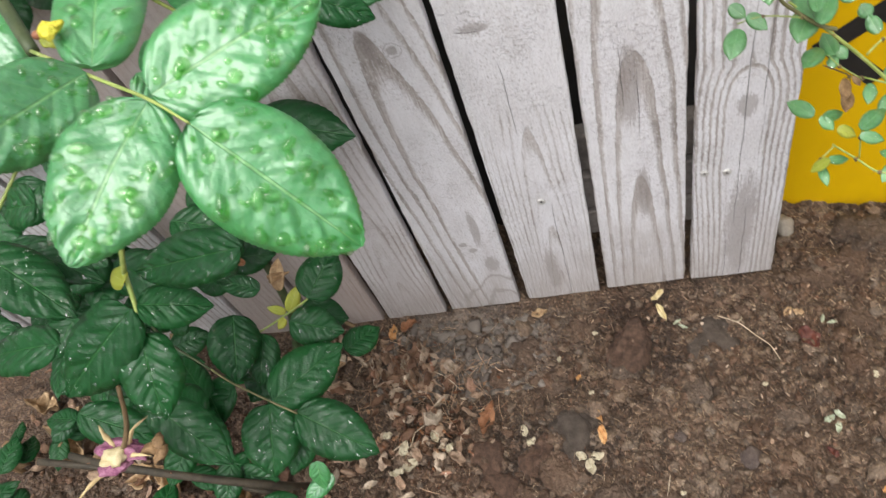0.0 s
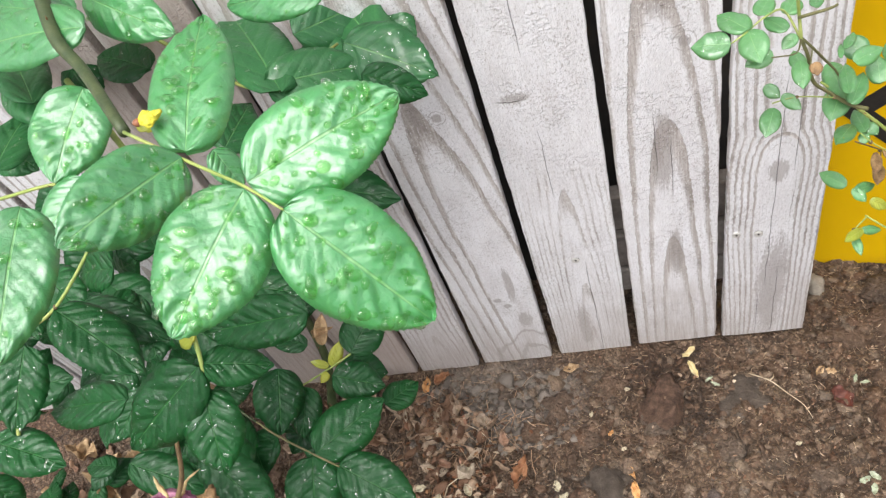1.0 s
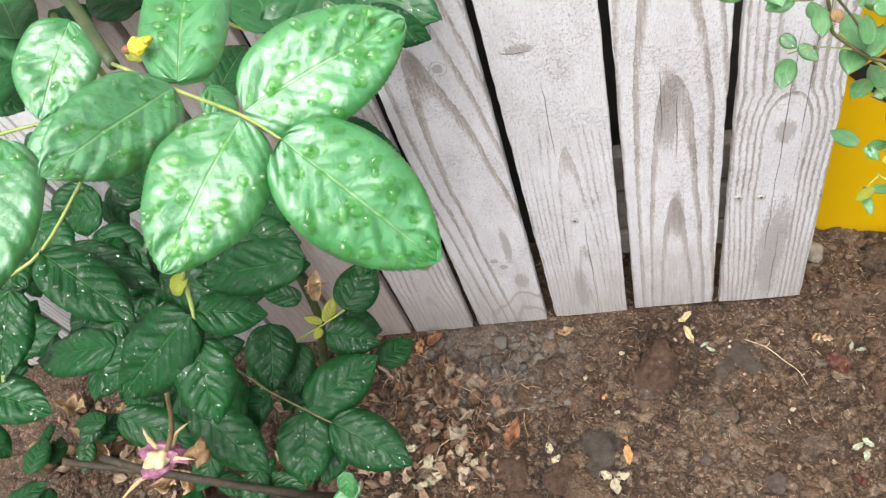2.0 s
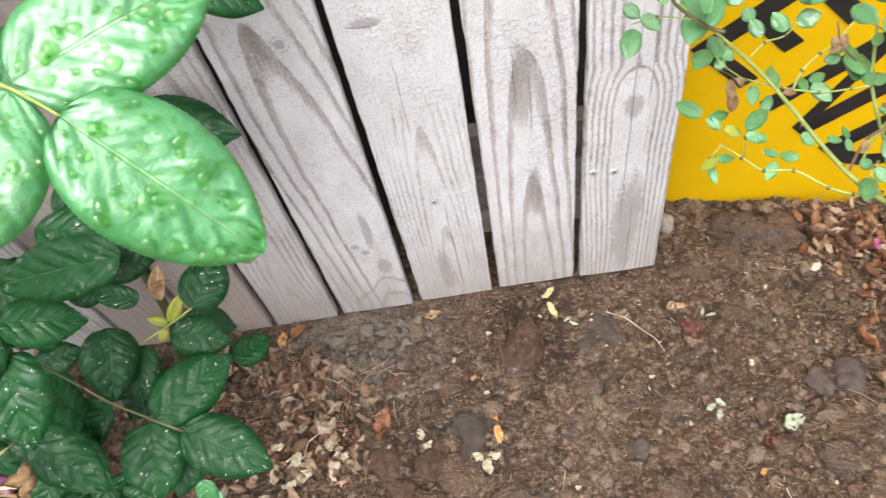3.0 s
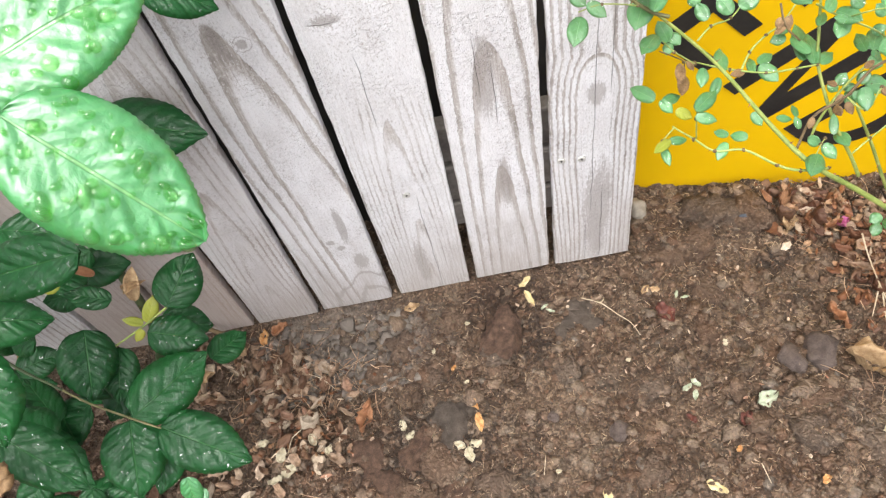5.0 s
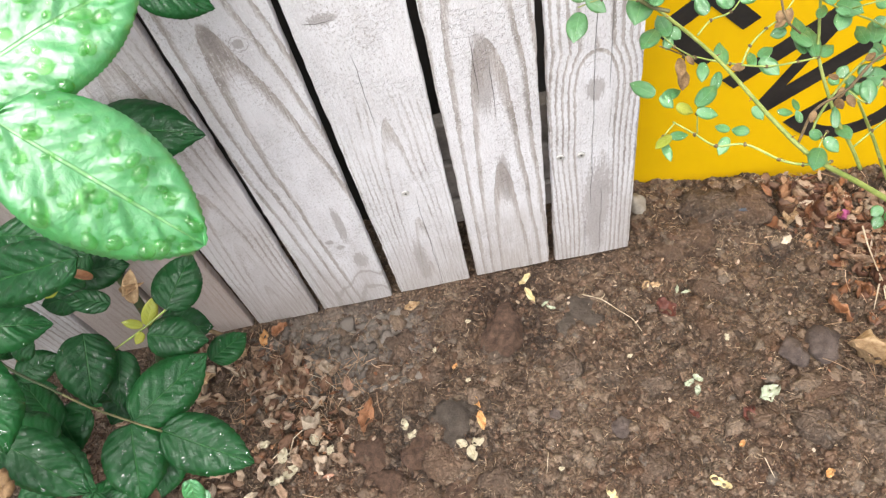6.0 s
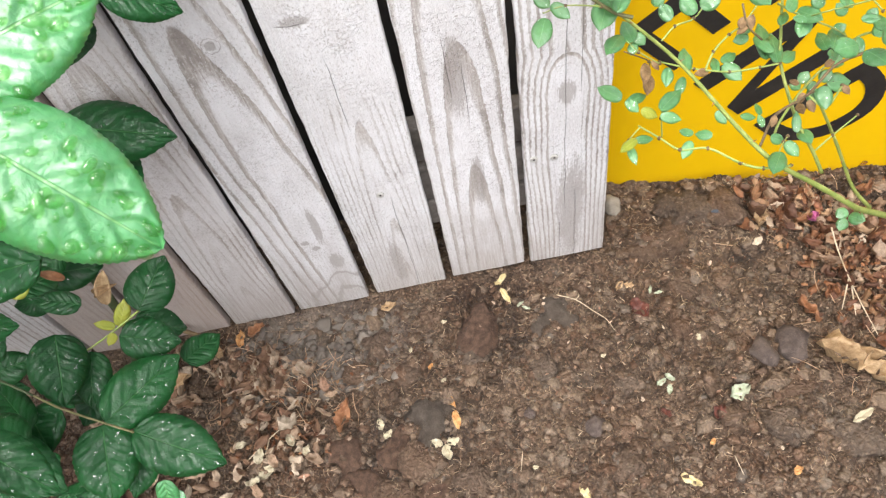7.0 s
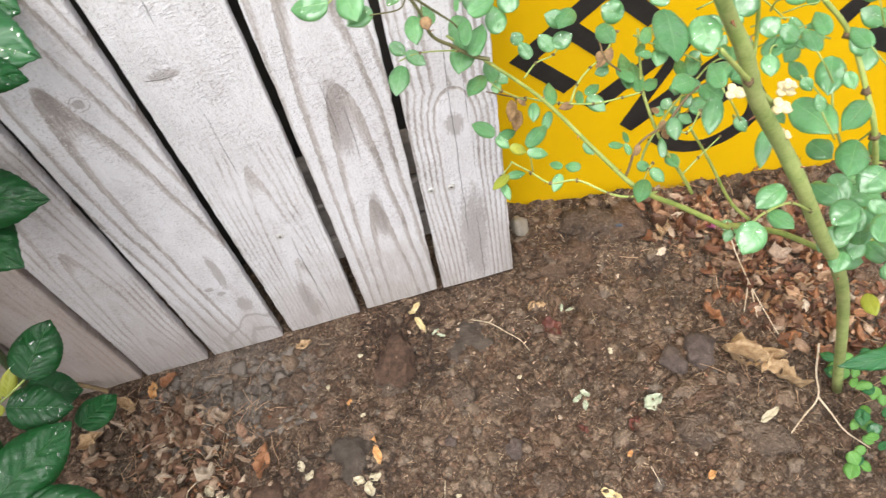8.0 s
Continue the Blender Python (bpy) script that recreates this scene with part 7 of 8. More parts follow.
    leaf(weed, (0.445, -0.464, 0.051), (0.452, -0.449, 0.045), 0.010, LEAF_MID, drops=0, drop_size=0.0012, taper=0.9, face=(-0.34, 0.02, 0.94))
    leaf(weed, (0.356, -0.475, 0.089), (0.359, -0.495, 0.083), 0.021, LEAF_GRASS, drops=0, drop_size=0.0012, taper=0.9, face=(-0.36, -0.15, 0.92))
    leaf(weed, (0.443, -0.334, 0.022), (0.430, -0.345, 0.016), 0.013, LEAF_GRASS, drops=0, drop_size=0.0012, taper=0.9, face=(-0.44, -0.21, 0.87))
    leaf(weed, (0.403, -0.455, 0.046), (0.418, -0.466, 0.040), 0.014, LEAF_GRASS, drops=0, drop_size=0.0012, taper=0.9, face=(-0.11, 0.02, 0.99))
    leaf(weed, (0.451, -0.381, 0.046), (0.435, -0.383, 0.040), 0.014, LEAF_GRASS, drops=0, drop_size=0.0012, taper=0.9, face=(-0.19, -0.27, 0.94))
    leaf(weed, (0.466, -0.389, 0.041), (0.452, -0.405, 0.035), 0.019, LEAF_GRASS, drops=0, drop_size=0.0012, taper=0.9, face=(-0.28, 0.05, 0.96))
    leaf(weed, (0.485, -0.419, 0.030), (0.510, -0.401, 0.024), 0.018, LEAF_MID, drops=0, drop_size=0.0012, taper=0.9, face=(-0.50, -0.28, 0.82))
    leaf(weed, (0.410, -0.427, 0.077), (0.411, -0.440, 0.071), 0.011, LEAF_MID, drops=0, drop_size=0.0012, taper=0.9, face=(-0.45, -0.06, 0.89))
    leaf(weed, (0.420, -0.338, 0.064), (0.403, -0.320, 0.058), 0.016, LEAF_MID, drops=0, drop_size=0.0012, taper=0.9, face=(-0.18, -0.06, 0.98))
    leaf(weed, (0.430, -0.411, 0.047), (0.420, -0.430, 0.055), 0.016, LEAF_GRASS, drops=0, drop_size=0.0012, taper=0.9, face=(-0.33, -0.13, 0.94))
    leaf(weed, (0.475, -0.383, 0.042), (0.495, -0.389, 0.050), 0.016, LEAF_GRASS, drops=0, drop_size=0.0012, taper=0.9, face=(-0.29, -0.15, 0.95))
    leaf(weed, (0.456, -0.387, 0.051), (0.441, -0.382, 0.045), 0.013, LEAF_GRASS, drops=0, drop_size=0.0012, taper=0.9, face=(-0.38, -0.31, 0.87))
    leaf(weed, (0.434, -0.338, 0.037), (0.411, -0.343, 0.031), 0.017, LEAF_GRASS, drops=0, drop_size=0.0012, taper=0.9, face=(-0.18, -0.29, 0.94))
    leaf(weed, (0.496, -0.385, 0.041), (0.489, -0.398, 0.035), 0.015, LEAF_MID, drops=0, drop_size=0.0012, taper=0.9, face=(-0.14, -0.21, 0.97))
    leaf(weed, (0.496, -0.442, 0.021), (0.530, -0.429, 0.015), 0.024, LEAF_GRASS, drops=0, drop_size=0.0012, taper=0.9, face=(-0.47, -0.11, 0.87))
    leaf(weed, (0.408, -0.430, 0.053), (0.393, -0.440, 0.047), 0.014, LEAF_GRASS, drops=0, drop_size=0.0012, taper=0.9, face=(-0.17, -0.25, 0.95))
    leaf(weed, (0.408, -0.496, 0.068), (0.416, -0.506, 0.062), 0.011, LEAF_GRASS, drops=0, drop_size=0.0012, taper=0.9, face=(-0.11, -0.27, 0.96))
    leaf(weed, (0.461, -0.451, 0.060), (0.490, -0.460, 0.054), 0.019, LEAF_MID, drops=0, drop_size=0.0012, taper=0.9, face=(-0.15, -0.05, 0.99))
    leaf(weed, (0.452, -0.474, 0.068), (0.483, -0.461, 0.062), 0.020, LEAF_MID, drops=0, drop_size=0.0012, taper=0.9, face=(-0.52, 0.02, 0.85))
    leaf(weed, (0.416, -0.384, 0.069), (0.434, -0.373, 0.063), 0.013, LEAF_GRASS, drops=0, drop_size=0.0012, taper=0.9, face=(-0.32, -0.27, 0.91))
    leaf(weed, (0.416, -0.463, 0.069), (0.391, -0.461, 0.077), 0.013, LEAF_GRASS, drops=0, drop_size=0.0012, taper=0.9, face=(-0.50, -0.04, 0.87))
    leaf(weed, (0.465, -0.454, 0.071), (0.442, -0.455, 0.065), 0.014, LEAF_GRASS, drops=0, drop_size=0.0012, taper=0.9, face=(-0.46, -0.16, 0.87))
    leaf(weed, (0.413, -0.499, 0.089), (0.414, -0.486, 0.083), 0.011, LEAF_GRASS, drops=0, drop_size=0.0012, taper=0.9, face=(-0.33, -0.09, 0.94))
    leaf(weed, (0.486, -0.354, 0.087), (0.507, -0.342, 0.081), 0.014, LEAF_MID, drops=0, drop_size=0.0012, taper=0.9, face=(-0.43, 0.02, 0.90))
    leaf(weed, (0.427, -0.530, 0.033), (0.427, -0.513, 0.041), 0.014, LEAF_GRASS, drops=0, drop_size=0.0012, taper=0.9, face=(-0.19, -0.01, 0.98))
    leaf(weed, (0.427, -0.356, 0.040), (0.408, -0.339, 0.034), 0.021, LEAF_MID, drops=0, drop_size=0.0012, taper=0.9, face=(-0.44, -0.04, 0.90))
    leaf(weed, (0.418, -0.476, 0.042), (0.439, -0.469, 0.036), 0.012, LEAF_MID, drops=0, drop_size=0.0012, taper=0.9, face=(-0.32, -0.27, 0.91))
    leaf(weed, (0.454, -0.398, 0.041), (0.452, -0.371, 0.035), 0.019, LEAF_MID, drops=0, drop_size=0.0012, taper=0.9, face=(-0.34, 0.04, 0.94))
    leaf(weed, (0.452, -0.432, 0.038), (0.482, -0.426, 0.032), 0.018, LEAF_MID, drops=0, drop_size=0.0012, taper=0.9, face=(-0.21, -0.06, 0.98))
    leaf(weed, (0.357, -0.489, 0.080), (0.342, -0.508, 0.074), 0.023, LEAF_GRASS, drops=0, drop_size=0.0012, taper=0.9, face=(-0.47, 0.09, 0.88))
    leaf(weed, (0.485, -0.376, 0.067), (0.495, -0.352, 0.061), 0.016, LEAF_GRASS, drops=0, drop_size=0.0012, taper=0.9, face=(-0.14, -0.29, 0.95))
    leaf(weed, (0.449, -0.448, 0.087), (0.429, -0.446, 0.081), 0.015, LEAF_GRASS, drops=0, drop_size=0.0012, taper=0.9, face=(-0.28, 0.01, 0.96))
    leaf(weed, (0.498, -0.353, 0.087), (0.507, -0.336, 0.081), 0.011, LEAF_MID, drops=0, drop_size=0.0012, taper=0.9, face=(-0.37, -0.17, 0.92))
    leaf(weed, (0.443, -0.483, 0.035), (0.464, -0.501, 0.029), 0.021, LEAF_MID, drops=0, drop_size=0.0012, taper=0.9, face=(-0.45, -0.20, 0.87))
    leaf(weed, (0.465, -0.403, 0.044), (0.461, -0.419, 0.038), 0.015, LEAF_GRASS, drops=0, drop_size=0.0012, taper=0.9, face=(-0.13, -0.07, 0.99))
    leaf(weed, (0.379, -0.474, 0.087), (0.363, -0.481, 0.081), 0.014, LEAF_GRASS, drops=0, drop_size=0.0012, taper=0.9, face=(-0.36, -0.27, 0.89))
    leaf(weed, (0.437, -0.443, 0.027), (0.420, -0.425, 0.021), 0.019, LEAF_GRASS, drops=0, drop_size=0.0012, taper=0.9, face=(-0.44, 0.00, 0.90))
    leaf(weed, (0.439, -0.357, 0.044), (0.410, -0.348, 0.038), 0.023, LEAF_GRASS, drops=0, drop_size=0.0012, taper=0.9, face=(-0.19, -0.11, 0.98))
    leaf(weed, (0.399, -0.499, 0.027), (0.386, -0.483, 0.035), 0.015, LEAF_GRASS, drops=0, drop_size=0.0012, taper=0.9, face=(-0.17, 0.10, 0.98))
    leaf(weed, (0.494, -0.349, 0.059), (0.528, -0.336, 0.053), 0.021, LEAF_GRASS, drops=0, drop_size=0.0012, taper=0.9, face=(-0.30, -0.17, 0.94))
    leaf(weed, (0.464, -0.347, 0.022), (0.453, -0.361, 0.016), 0.014, LEAF_GRASS, drops=0, drop_size=0.0012, taper=0.9, face=(-0.12, 0.03, 0.99))
    leaf(weed, (0.476, -0.329, 0.031), (0.501, -0.337, 0.025), 0.019, LEAF_MID, drops=0, drop_size=0.0012, taper=0.9, face=(-0.21, -0.11, 0.97))
    leaf(weed, (0.411, -0.419, 0.070), (0.402, -0.443, 0.064), 0.019, LEAF_MID, drops=0, drop_size=0.0012, taper=0.9, face=(-0.50, 0.06, 0.87))
    leaf(weed, (0.458, -0.333, 0.042), (0.427, -0.339, 0.036), 0.022, LEAF_GRASS, drops=0, drop_size=0.0012, taper=0.9, face=(-0.38, -0.28, 0.88))
    leaf(rose, (0.052, -0.166, 0.690), (0.048, -0.175, 0.684), 0.008, LEAF_DRY, drops=0, drop_size=0.0012, taper=0.9, face=(-0.30, -0.43, 0.85))
    leaf(rose, (0.056, -0.172, 0.685), (0.045, -0.175, 0.679), 0.007, LEAF_DRY, drops=0, drop_size=0.0012, taper=0.9, face=(-0.29, -0.48, 0.83))
    leaf(rose, (0.098, -0.227, 0.640), (0.091, -0.234, 0.634), 0.007, LEAF_DRY, drops=0, drop_size=0.0012, taper=0.9, face=(-0.25, -0.42, 0.87))
    leaf(rose, (0.104, -0.229, 0.630), (0.107, -0.240, 0.624), 0.008, LEAF_DRY, drops=0, drop_size=0.0012, taper=0.9, face=(-0.24, -0.51, 0.82))
    leaf(rose, (0.094, -0.220, 0.645), (0.092, -0.208, 0.639), 0.006, LEAF_DRY, drops=0, drop_size=0.0012, taper=0.9, face=(-0.25, -0.44, 0.86))
    leaf(rose, (-0.036, -0.171, 0.660), (-0.048, -0.202, 0.668), 0.011, LEAF_DRY, drops=0, drop_size=0.0012, taper=0.9, face=(0.02, -0.62, 0.79))
    leaf(rose, (-0.030, -0.169, 0.660), (-0.025, -0.177, 0.654), 0.006, LEAF_DRY, drops=0, drop_size=0.0012, taper=0.9, face=(-0.13, -0.62, 0.78))
    leaf(rose, (0.119, -0.214, 0.655), (0.134, -0.202, 0.649), 0.007, LEAF_DRY, drops=0, drop_size=0.0012, taper=0.9, face=(-0.22, -0.27, 0.94))
    leaf(rose, (0.064, -0.246, 0.640), (0.059, -0.254, 0.634), 0.007, LEAF_DRY, drops=0, drop_size=0.0012, taper=0.9, face=(-0.17, -0.24, 0.96))
    leaf(rose, (0.134, -0.227, 0.640), (0.139, -0.235, 0.634), 0.007, LEAF_DRY, drops=0, drop_size=0.0012, taper=0.9, face=(-0.30, -0.30, 0.91))
    cane(rose, [(0.156, -0.214, 0.665), (0.127, -0.215, 0.655), (0.100, -0.230, 0.640), (0.067, -0.242, 0.635), (0.045, -0.267, 0.625)], 0.0015, 0.0013, name="stem", material=STEM_DARK)
    cane(rose, [(0.069, -0.180, 0.670), (0.055, -0.173, 0.685), (0.052, -0.159, 0.700)], 0.0010, 0.0010, name="stem", material=STEM_DARK)
    cane(rose, [(0.100, -0.230, 0.640), (0.116, -0.241, 0.630), (0.134, -0.227, 0.640)], 0.0010, 0.0008, name="stem", material=STEM_PALE)
    leaf(rose, (0.457, -0.401, 0.220), (0.332, -0.391, 0.228), 0.030, LEAF_MID, drops=0, drop_size=0.0012, taper=0.9, face=(-0.28, -0.34, 0.90))
    leaf(rose, (0.148, -0.270, 0.809), (0.170, -0.270, 0.803), 0.012, LEAF_SMALL, drops=2, drop_size=0.0012, taper=0.9, face=(-0.29, -0.60, 0.75))
    cane(rose, [(0.148, -0.270, 0.809), (0.147, -0.263, 0.799), (0.154, -0.252, 0.779)], 0.0006, 0.0009, name="leaf_stalk", material=STEM_PALE)
    leaf(rose, (0.182, -0.194, 0.738), (0.176, -0.164, 0.732), 0.017, LEAF_SMALL, drops=2, drop_size=0.0012, taper=0.9, face=(-0.21, -0.50, 0.84))
    cane(rose, [(0.182, -0.194, 0.738), (0.194, -0.202, 0.728), (0.212, -0.204, 0.708)], 0.0007, 0.0010, name="leaf_stalk", material=STEM_PALE)
    leaf(rose, (0.117, -0.351, 0.817), (0.121, -0.359, 0.811), 0.009, LEAF_SMALL, drops=2, drop_size=0.0012, taper=0.9, face=(-0.56, -0.25, 0.79))
    cane(rose, [(0.117, -0.351, 0.817), (0.124, -0.341, 0.807), (0.137, -0.329, 0.787)], 0.0006, 0.0008, name="leaf_stalk", material=STEM_PALE)
    leaf(rose, (0.118, -0.378, 0.812), (0.117, -0.369, 0.820), 0.009, LEAF_SMALL, drops=2, drop_size=0.0012, taper=0.9, face=(-0.35, -0.52, 0.78))
    cane(rose, [(0.118, -0.378, 0.812), (0.123, -0.383, 0.802), (0.135, -0.383, 0.782)], 0.0006, 0.0008, name="leaf_stalk", material=STEM_PALE)
    leaf(rose, (0.124, -0.346, 0.809), (0.125, -0.324, 0.803), 0.011, LEAF_SMALL, drops=2, drop_size=0.0012, taper=0.9, face=(-0.47, -0.47, 0.75))
    cane(rose, [(0.124, -0.346, 0.809), (0.133, -0.352, 0.799), (0.147, -0.352, 0.779)], 0.0006, 0.0008, name="leaf_stalk", material=STEM_PALE)
    leaf(rose, (0.159, -0.353, 0.833), (0.161, -0.328, 0.827), 0.013, LEAF_SMALL, drops=2, drop_size=0.0012, taper=0.9, face=(-0.42, -0.40, 0.81))
    cane(rose, [(0.159, -0.353, 0.833), (0.168, -0.360, 0.823), (0.185, -0.360, 0.803)], 0.0006, 0.0008, name="leaf_stalk", material=STEM_PALE)
    leaf(rose, (0.136, -0.365, 0.830), (0.138, -0.376, 0.824), 0.010, LEAF_SMALL, drops=2, drop_size=0.0012, taper=0.9, face=(-0.56, -0.39, 0.74))
    cane(rose, [(0.136, -0.365, 0.830), (0.144, -0.355, 0.820), (0.160, -0.342, 0.800)], 0.0006, 0.0008, name="leaf_stalk", material=STEM_PALE)
    leaf(rose, (0.070, -0.357, 0.802), (0.074, -0.367, 0.796), 0.009, LEAF_SMALL, drops=2, drop_size=0.0012, taper=0.9, face=(-0.19, -0.22, 0.96))
    cane(rose, [(0.070, -0.357, 0.802), (0.075, -0.348, 0.792), (0.085, -0.336, 0.772)], 0.0006, 0.0008, name="leaf_stalk", material=STEM_PALE)
    leaf(rose, (0.166, -0.279, 0.773), (0.137, -0.289, 0.781), 0.014, LEAF_SMALL, drops=2, drop_size=0.0012, taper=0.9, face=(-0.14, -0.60, 0.79))
    cane(rose, [(0.166, -0.279, 0.773), (0.185, -0.274, 0.763), (0.209, -0.266, 0.743)], 0.0007, 0.0009, name="leaf_stalk", material=STEM_PALE)
    leaf(rose, (0.051, -0.358, 0.840), (0.056, -0.332, 0.834), 0.014, LEAF_SMALL, drops=2, drop_size=0.0012, taper=0.9, face=(-0.48, -0.44, 0.76))
    cane(rose, [(0.051, -0.358, 0.840), (0.057, -0.365, 0.830), (0.067, -0.366, 0.810)], 0.0005, 0.0008, name="leaf_stalk", material=STEM_PALE)
    leaf(rose, (0.131, -0.267, 0.756), (0.137, -0.257, 0.764), 0.011, LEAF_SMALL, drops=2, drop_size=0.0012, taper=0.9, face=(-0.12, -0.52, 0.85))
    cane(rose, [(0.131, -0.267, 0.756), (0.132, -0.272, 0.746), (0.139, -0.272, 0.726)], 0.0007, 0.0009, name="leaf_stalk", material=STEM_PALE)
    leaf(rose, (0.124, -0.346, 0.835), (0.132, -0.320, 0.829), 0.014, LEAF_SMALL, drops=2, drop_size=0.0012, taper=0.9, face=(-0.17, -0.45, 0.88))
    cane(rose, [(0.124, -0.346, 0.835), (0.130, -0.353, 0.825), (0.142, -0.353, 0.805)], 0.0006, 0.0008, name="leaf_stalk", material=STEM_PALE)
    leaf(rose, (0.111, -0.319, 0.811), (0.106, -0.334, 0.805), 0.014, LEAF_SMALL, drops=2, drop_size=0.0012, taper=0.9, face=(-0.14, -0.38, 0.91))
    cane(rose, [(0.111, -0.319, 0.811), (0.123, -0.305, 0.801), (0.140, -0.289, 0.781)], 0.0006, 0.0009, name="leaf_stalk", material=STEM_PALE)
    leaf(rose, (0.210, -0.293, 0.808), (0.215, -0.283, 0.816), 0.010, LEAF_SMALL, drops=2, drop_size=0.0012, taper=0.9, face=(-0.23, -0.51, 0.83))
    cane(rose, [(0.210, -0.293, 0.808), (0.213, -0.298, 0.798), (0.224, -0.297, 0.778)], 0.0006, 0.0009, name="leaf_stalk", material=STEM_PALE)
    leaf(rose, (0.145, -0.304, 0.720), (0.144, -0.324, 0.728), 0.011, LEAF_SMALL, drops=2, drop_size=0.0012, taper=0.9, face=(-0.27, -0.44, 0.86))
    leaf(rose, (0.283, -0.201, 0.715), (0.291, -0.221, 0.723), 0.015, LEAF_SMALL, drops=2, drop_size=0.0012, taper=0.9, face=(-0.44, -0.42, 0.79))
    leaf(rose, (0.186, -0.277, 0.770), (0.177, -0.286, 0.764), 0.010, LEAF_SMALL, drops=2, drop_size=0.0012, taper=0.9, face=(-0.40, -0.36, 0.84))
    leaf(rose, (0.137, -0.237, 0.717), (0.148, -0.215, 0.711), 0.012, LEAF_SMALL, drops=2, drop_size=0.0012, taper=0.9, face=(-0.20, -0.28, 0.94))
    leaf(rose, (0.267, -0.252, 0.702), (0.255, -0.274, 0.696), 0.018, LEAF_SMALL, drops=2, drop_size=0.0012, taper=0.9, face=(-0.23, -0.22, 0.95))
    leaf(rose, (0.127, -0.256, 0.787), (0.115, -0.260, 0.781), 0.010, LEAF_SMALL, drops=2, drop_size=0.0012, taper=0.9, face=(-0.38, -0.54, 0.75))
    leaf(rose, (0.286, -0.251, 0.720), (0.283, -0.225, 0.714), 0.017, LEAF_SMALL, drops=2, drop_size=0.0012, taper=0.9, face=(-0.49, -0.44, 0.75))
    leaf(rose, (0.190, -0.254, 0.732), (0.166, -0.275, 0.740), 0.014, LEAF_SMALL, drops=2, drop_size=0.0012, taper=0.9, face=(-0.23, -0.44, 0.87))
    leaf(rose, (0.156, -0.219, 0.766), (0.160, -0.194, 0.760), 0.012, LEAF_SMALL, drops=2, drop_size=0.0012, taper=0.9, face=(-0.33, -0.57, 0.75))
    leaf(rose, (0.153, -0.186, 0.729), (0.180, -0.164, 0.723), 0.015, LEAF_SMALL, drops=2, drop_size=0.0012, taper=0.9, face=(-0.19, -0.50, 0.84))
    leaf(rose, (0.319, -0.365, 0.400), (0.311, -0.396, 0.408), 0.019, LEAF_YELLOW, drops=0, drop_size=0.0012, taper=0.9, face=(-0.49, -0.02, 0.87))
    leaf(rose, (0.279, -0.350, 0.500), (0.296, -0.347, 0.508), 0.015, LEAF_YELLOW, drops=0, drop_size=0.0012, taper=0.9, face=(-0.30, -0.37, 0.88))
    cane(rose, [(0.180, -0.268, 0.800), (0.212, -0.280, 0.760), (0.225, -0.310, 0.720), (0.237, -0.330, 0.680), (0.277, -0.325, 0.580), (0.323, -0.307, 0.420)], 0.0021, 0.0030, name="stem", material=STEM_PALE)
    cane(rose, [(0.110, -0.289, 0.840), (0.119, -0.289, 0.800), (0.114, -0.303, 0.780)], 0.0016, 0.0015, name="stem")
    cane(rose, [(-0.002, -0.419, 0.950), (0.026, -0.411, 0.910), (0.068, -0.389, 0.850)], 0.0012, 0.0021, name="stem", material=STEM_PALE)
    cane(rose, [(0.025, -0.455, 0.835), (0.049, -0.438, 0.810), (0.078, -0.426, 0.790), (0.116, -0.411, 0.740)], 0.0007, 0.0010, name="stem", material=STEM_PALE)
    cane(rose, [(0.240, -0.322, 0.620), (0.175, -0.335, 0.740), (0.184, -0.309, 0.760)], 0.0013, 0.0009, name="stem", material=STEM_PALE)
    cane(rose, [(0.238, -0.324, 0.680), (0.250, -0.305, 0.620), (0.286, -0.315, 0.600)], 0.0010, 0.0011, name="stem", material=STEM_PALE)
    faded_petals(rose, (0.004, -0.431, 0.930), 0.0047)
    faded_petals(rose, (0.071, -0.390, 0.863), 0.0057)
    faded_petals(rose, (0.063, -0.401, 0.863), 0.0060)
    faded_petals(rose, (0.071, -0.392, 0.870), 0.0040)
    faded_petals(rose, (0.075, -0.399, 0.830), 0.0046)
    # leaflets among the upper shoots
    rng = random.Random(31)
    for _ in range(26):
        x, y, z = rng.uniform(0.06, 0.25), rng.uniform(-0.30, -0.17), rng.uniform(0.70, 0.86)
        turn, size = rng.uniform(0, 6.28), rng.uniform(0.012, 0.021)
        tip = (x + size * math.cos(turn), y + size * math.sin(turn), z - rng.uniform(-0.004, 0.008))
        leaf(rose, (x, y, z), tip, size * rng.uniform(0.6, 0.75), LEAF_SMALL, (rng.uniform(-0.4, 0.2), rng.uniform(-0.7, -0.1), 0.85), drops=2, drop_size=0.0012, taper=0.9)
        if rng.random() < 0.5:
            cane(rose, [(x, y, z), (x - 0.5 * size, y + 0.4 * size, z - 0.006), (x - 1.3 * size, y + 0.9 * size, z - 0.018)], 0.0006, 0.0008, STEM_PALE, "leaf_stalk", 0, 2)


build_small_rose()


# ---- loose earth and litter ----
def pile(name, label, category, shapes, material, smooth=True):
    """Many small pieces joined into one mesh of kind stuff; shapes yields (vertices, faces)."""
    verts, faces = [], []
    for vs, fs in shapes:
        first = len(verts)
        verts += vs
        faces += [[first + i for i in f] for f in fs]
    me = bpy.data.meshes.new(name)
    me.from_pydata(verts, [], faces)
    me.materials.append(material)
    if smooth:
        me.polygons.foreach_set("use_smooth", [True] * len(me.polygons))
    return tagged(new(name, me), label, category, kind="stuff")


def ball_parts(level):
    ball = bmesh.new()
    bmesh.ops.create_icosphere(ball, subdivisions=level, radius=1.0)
    out = [v.co.copy() for v in ball.verts], [[v.index for v in f.verts] for f in ball.faces]
    ball.free()
    return out


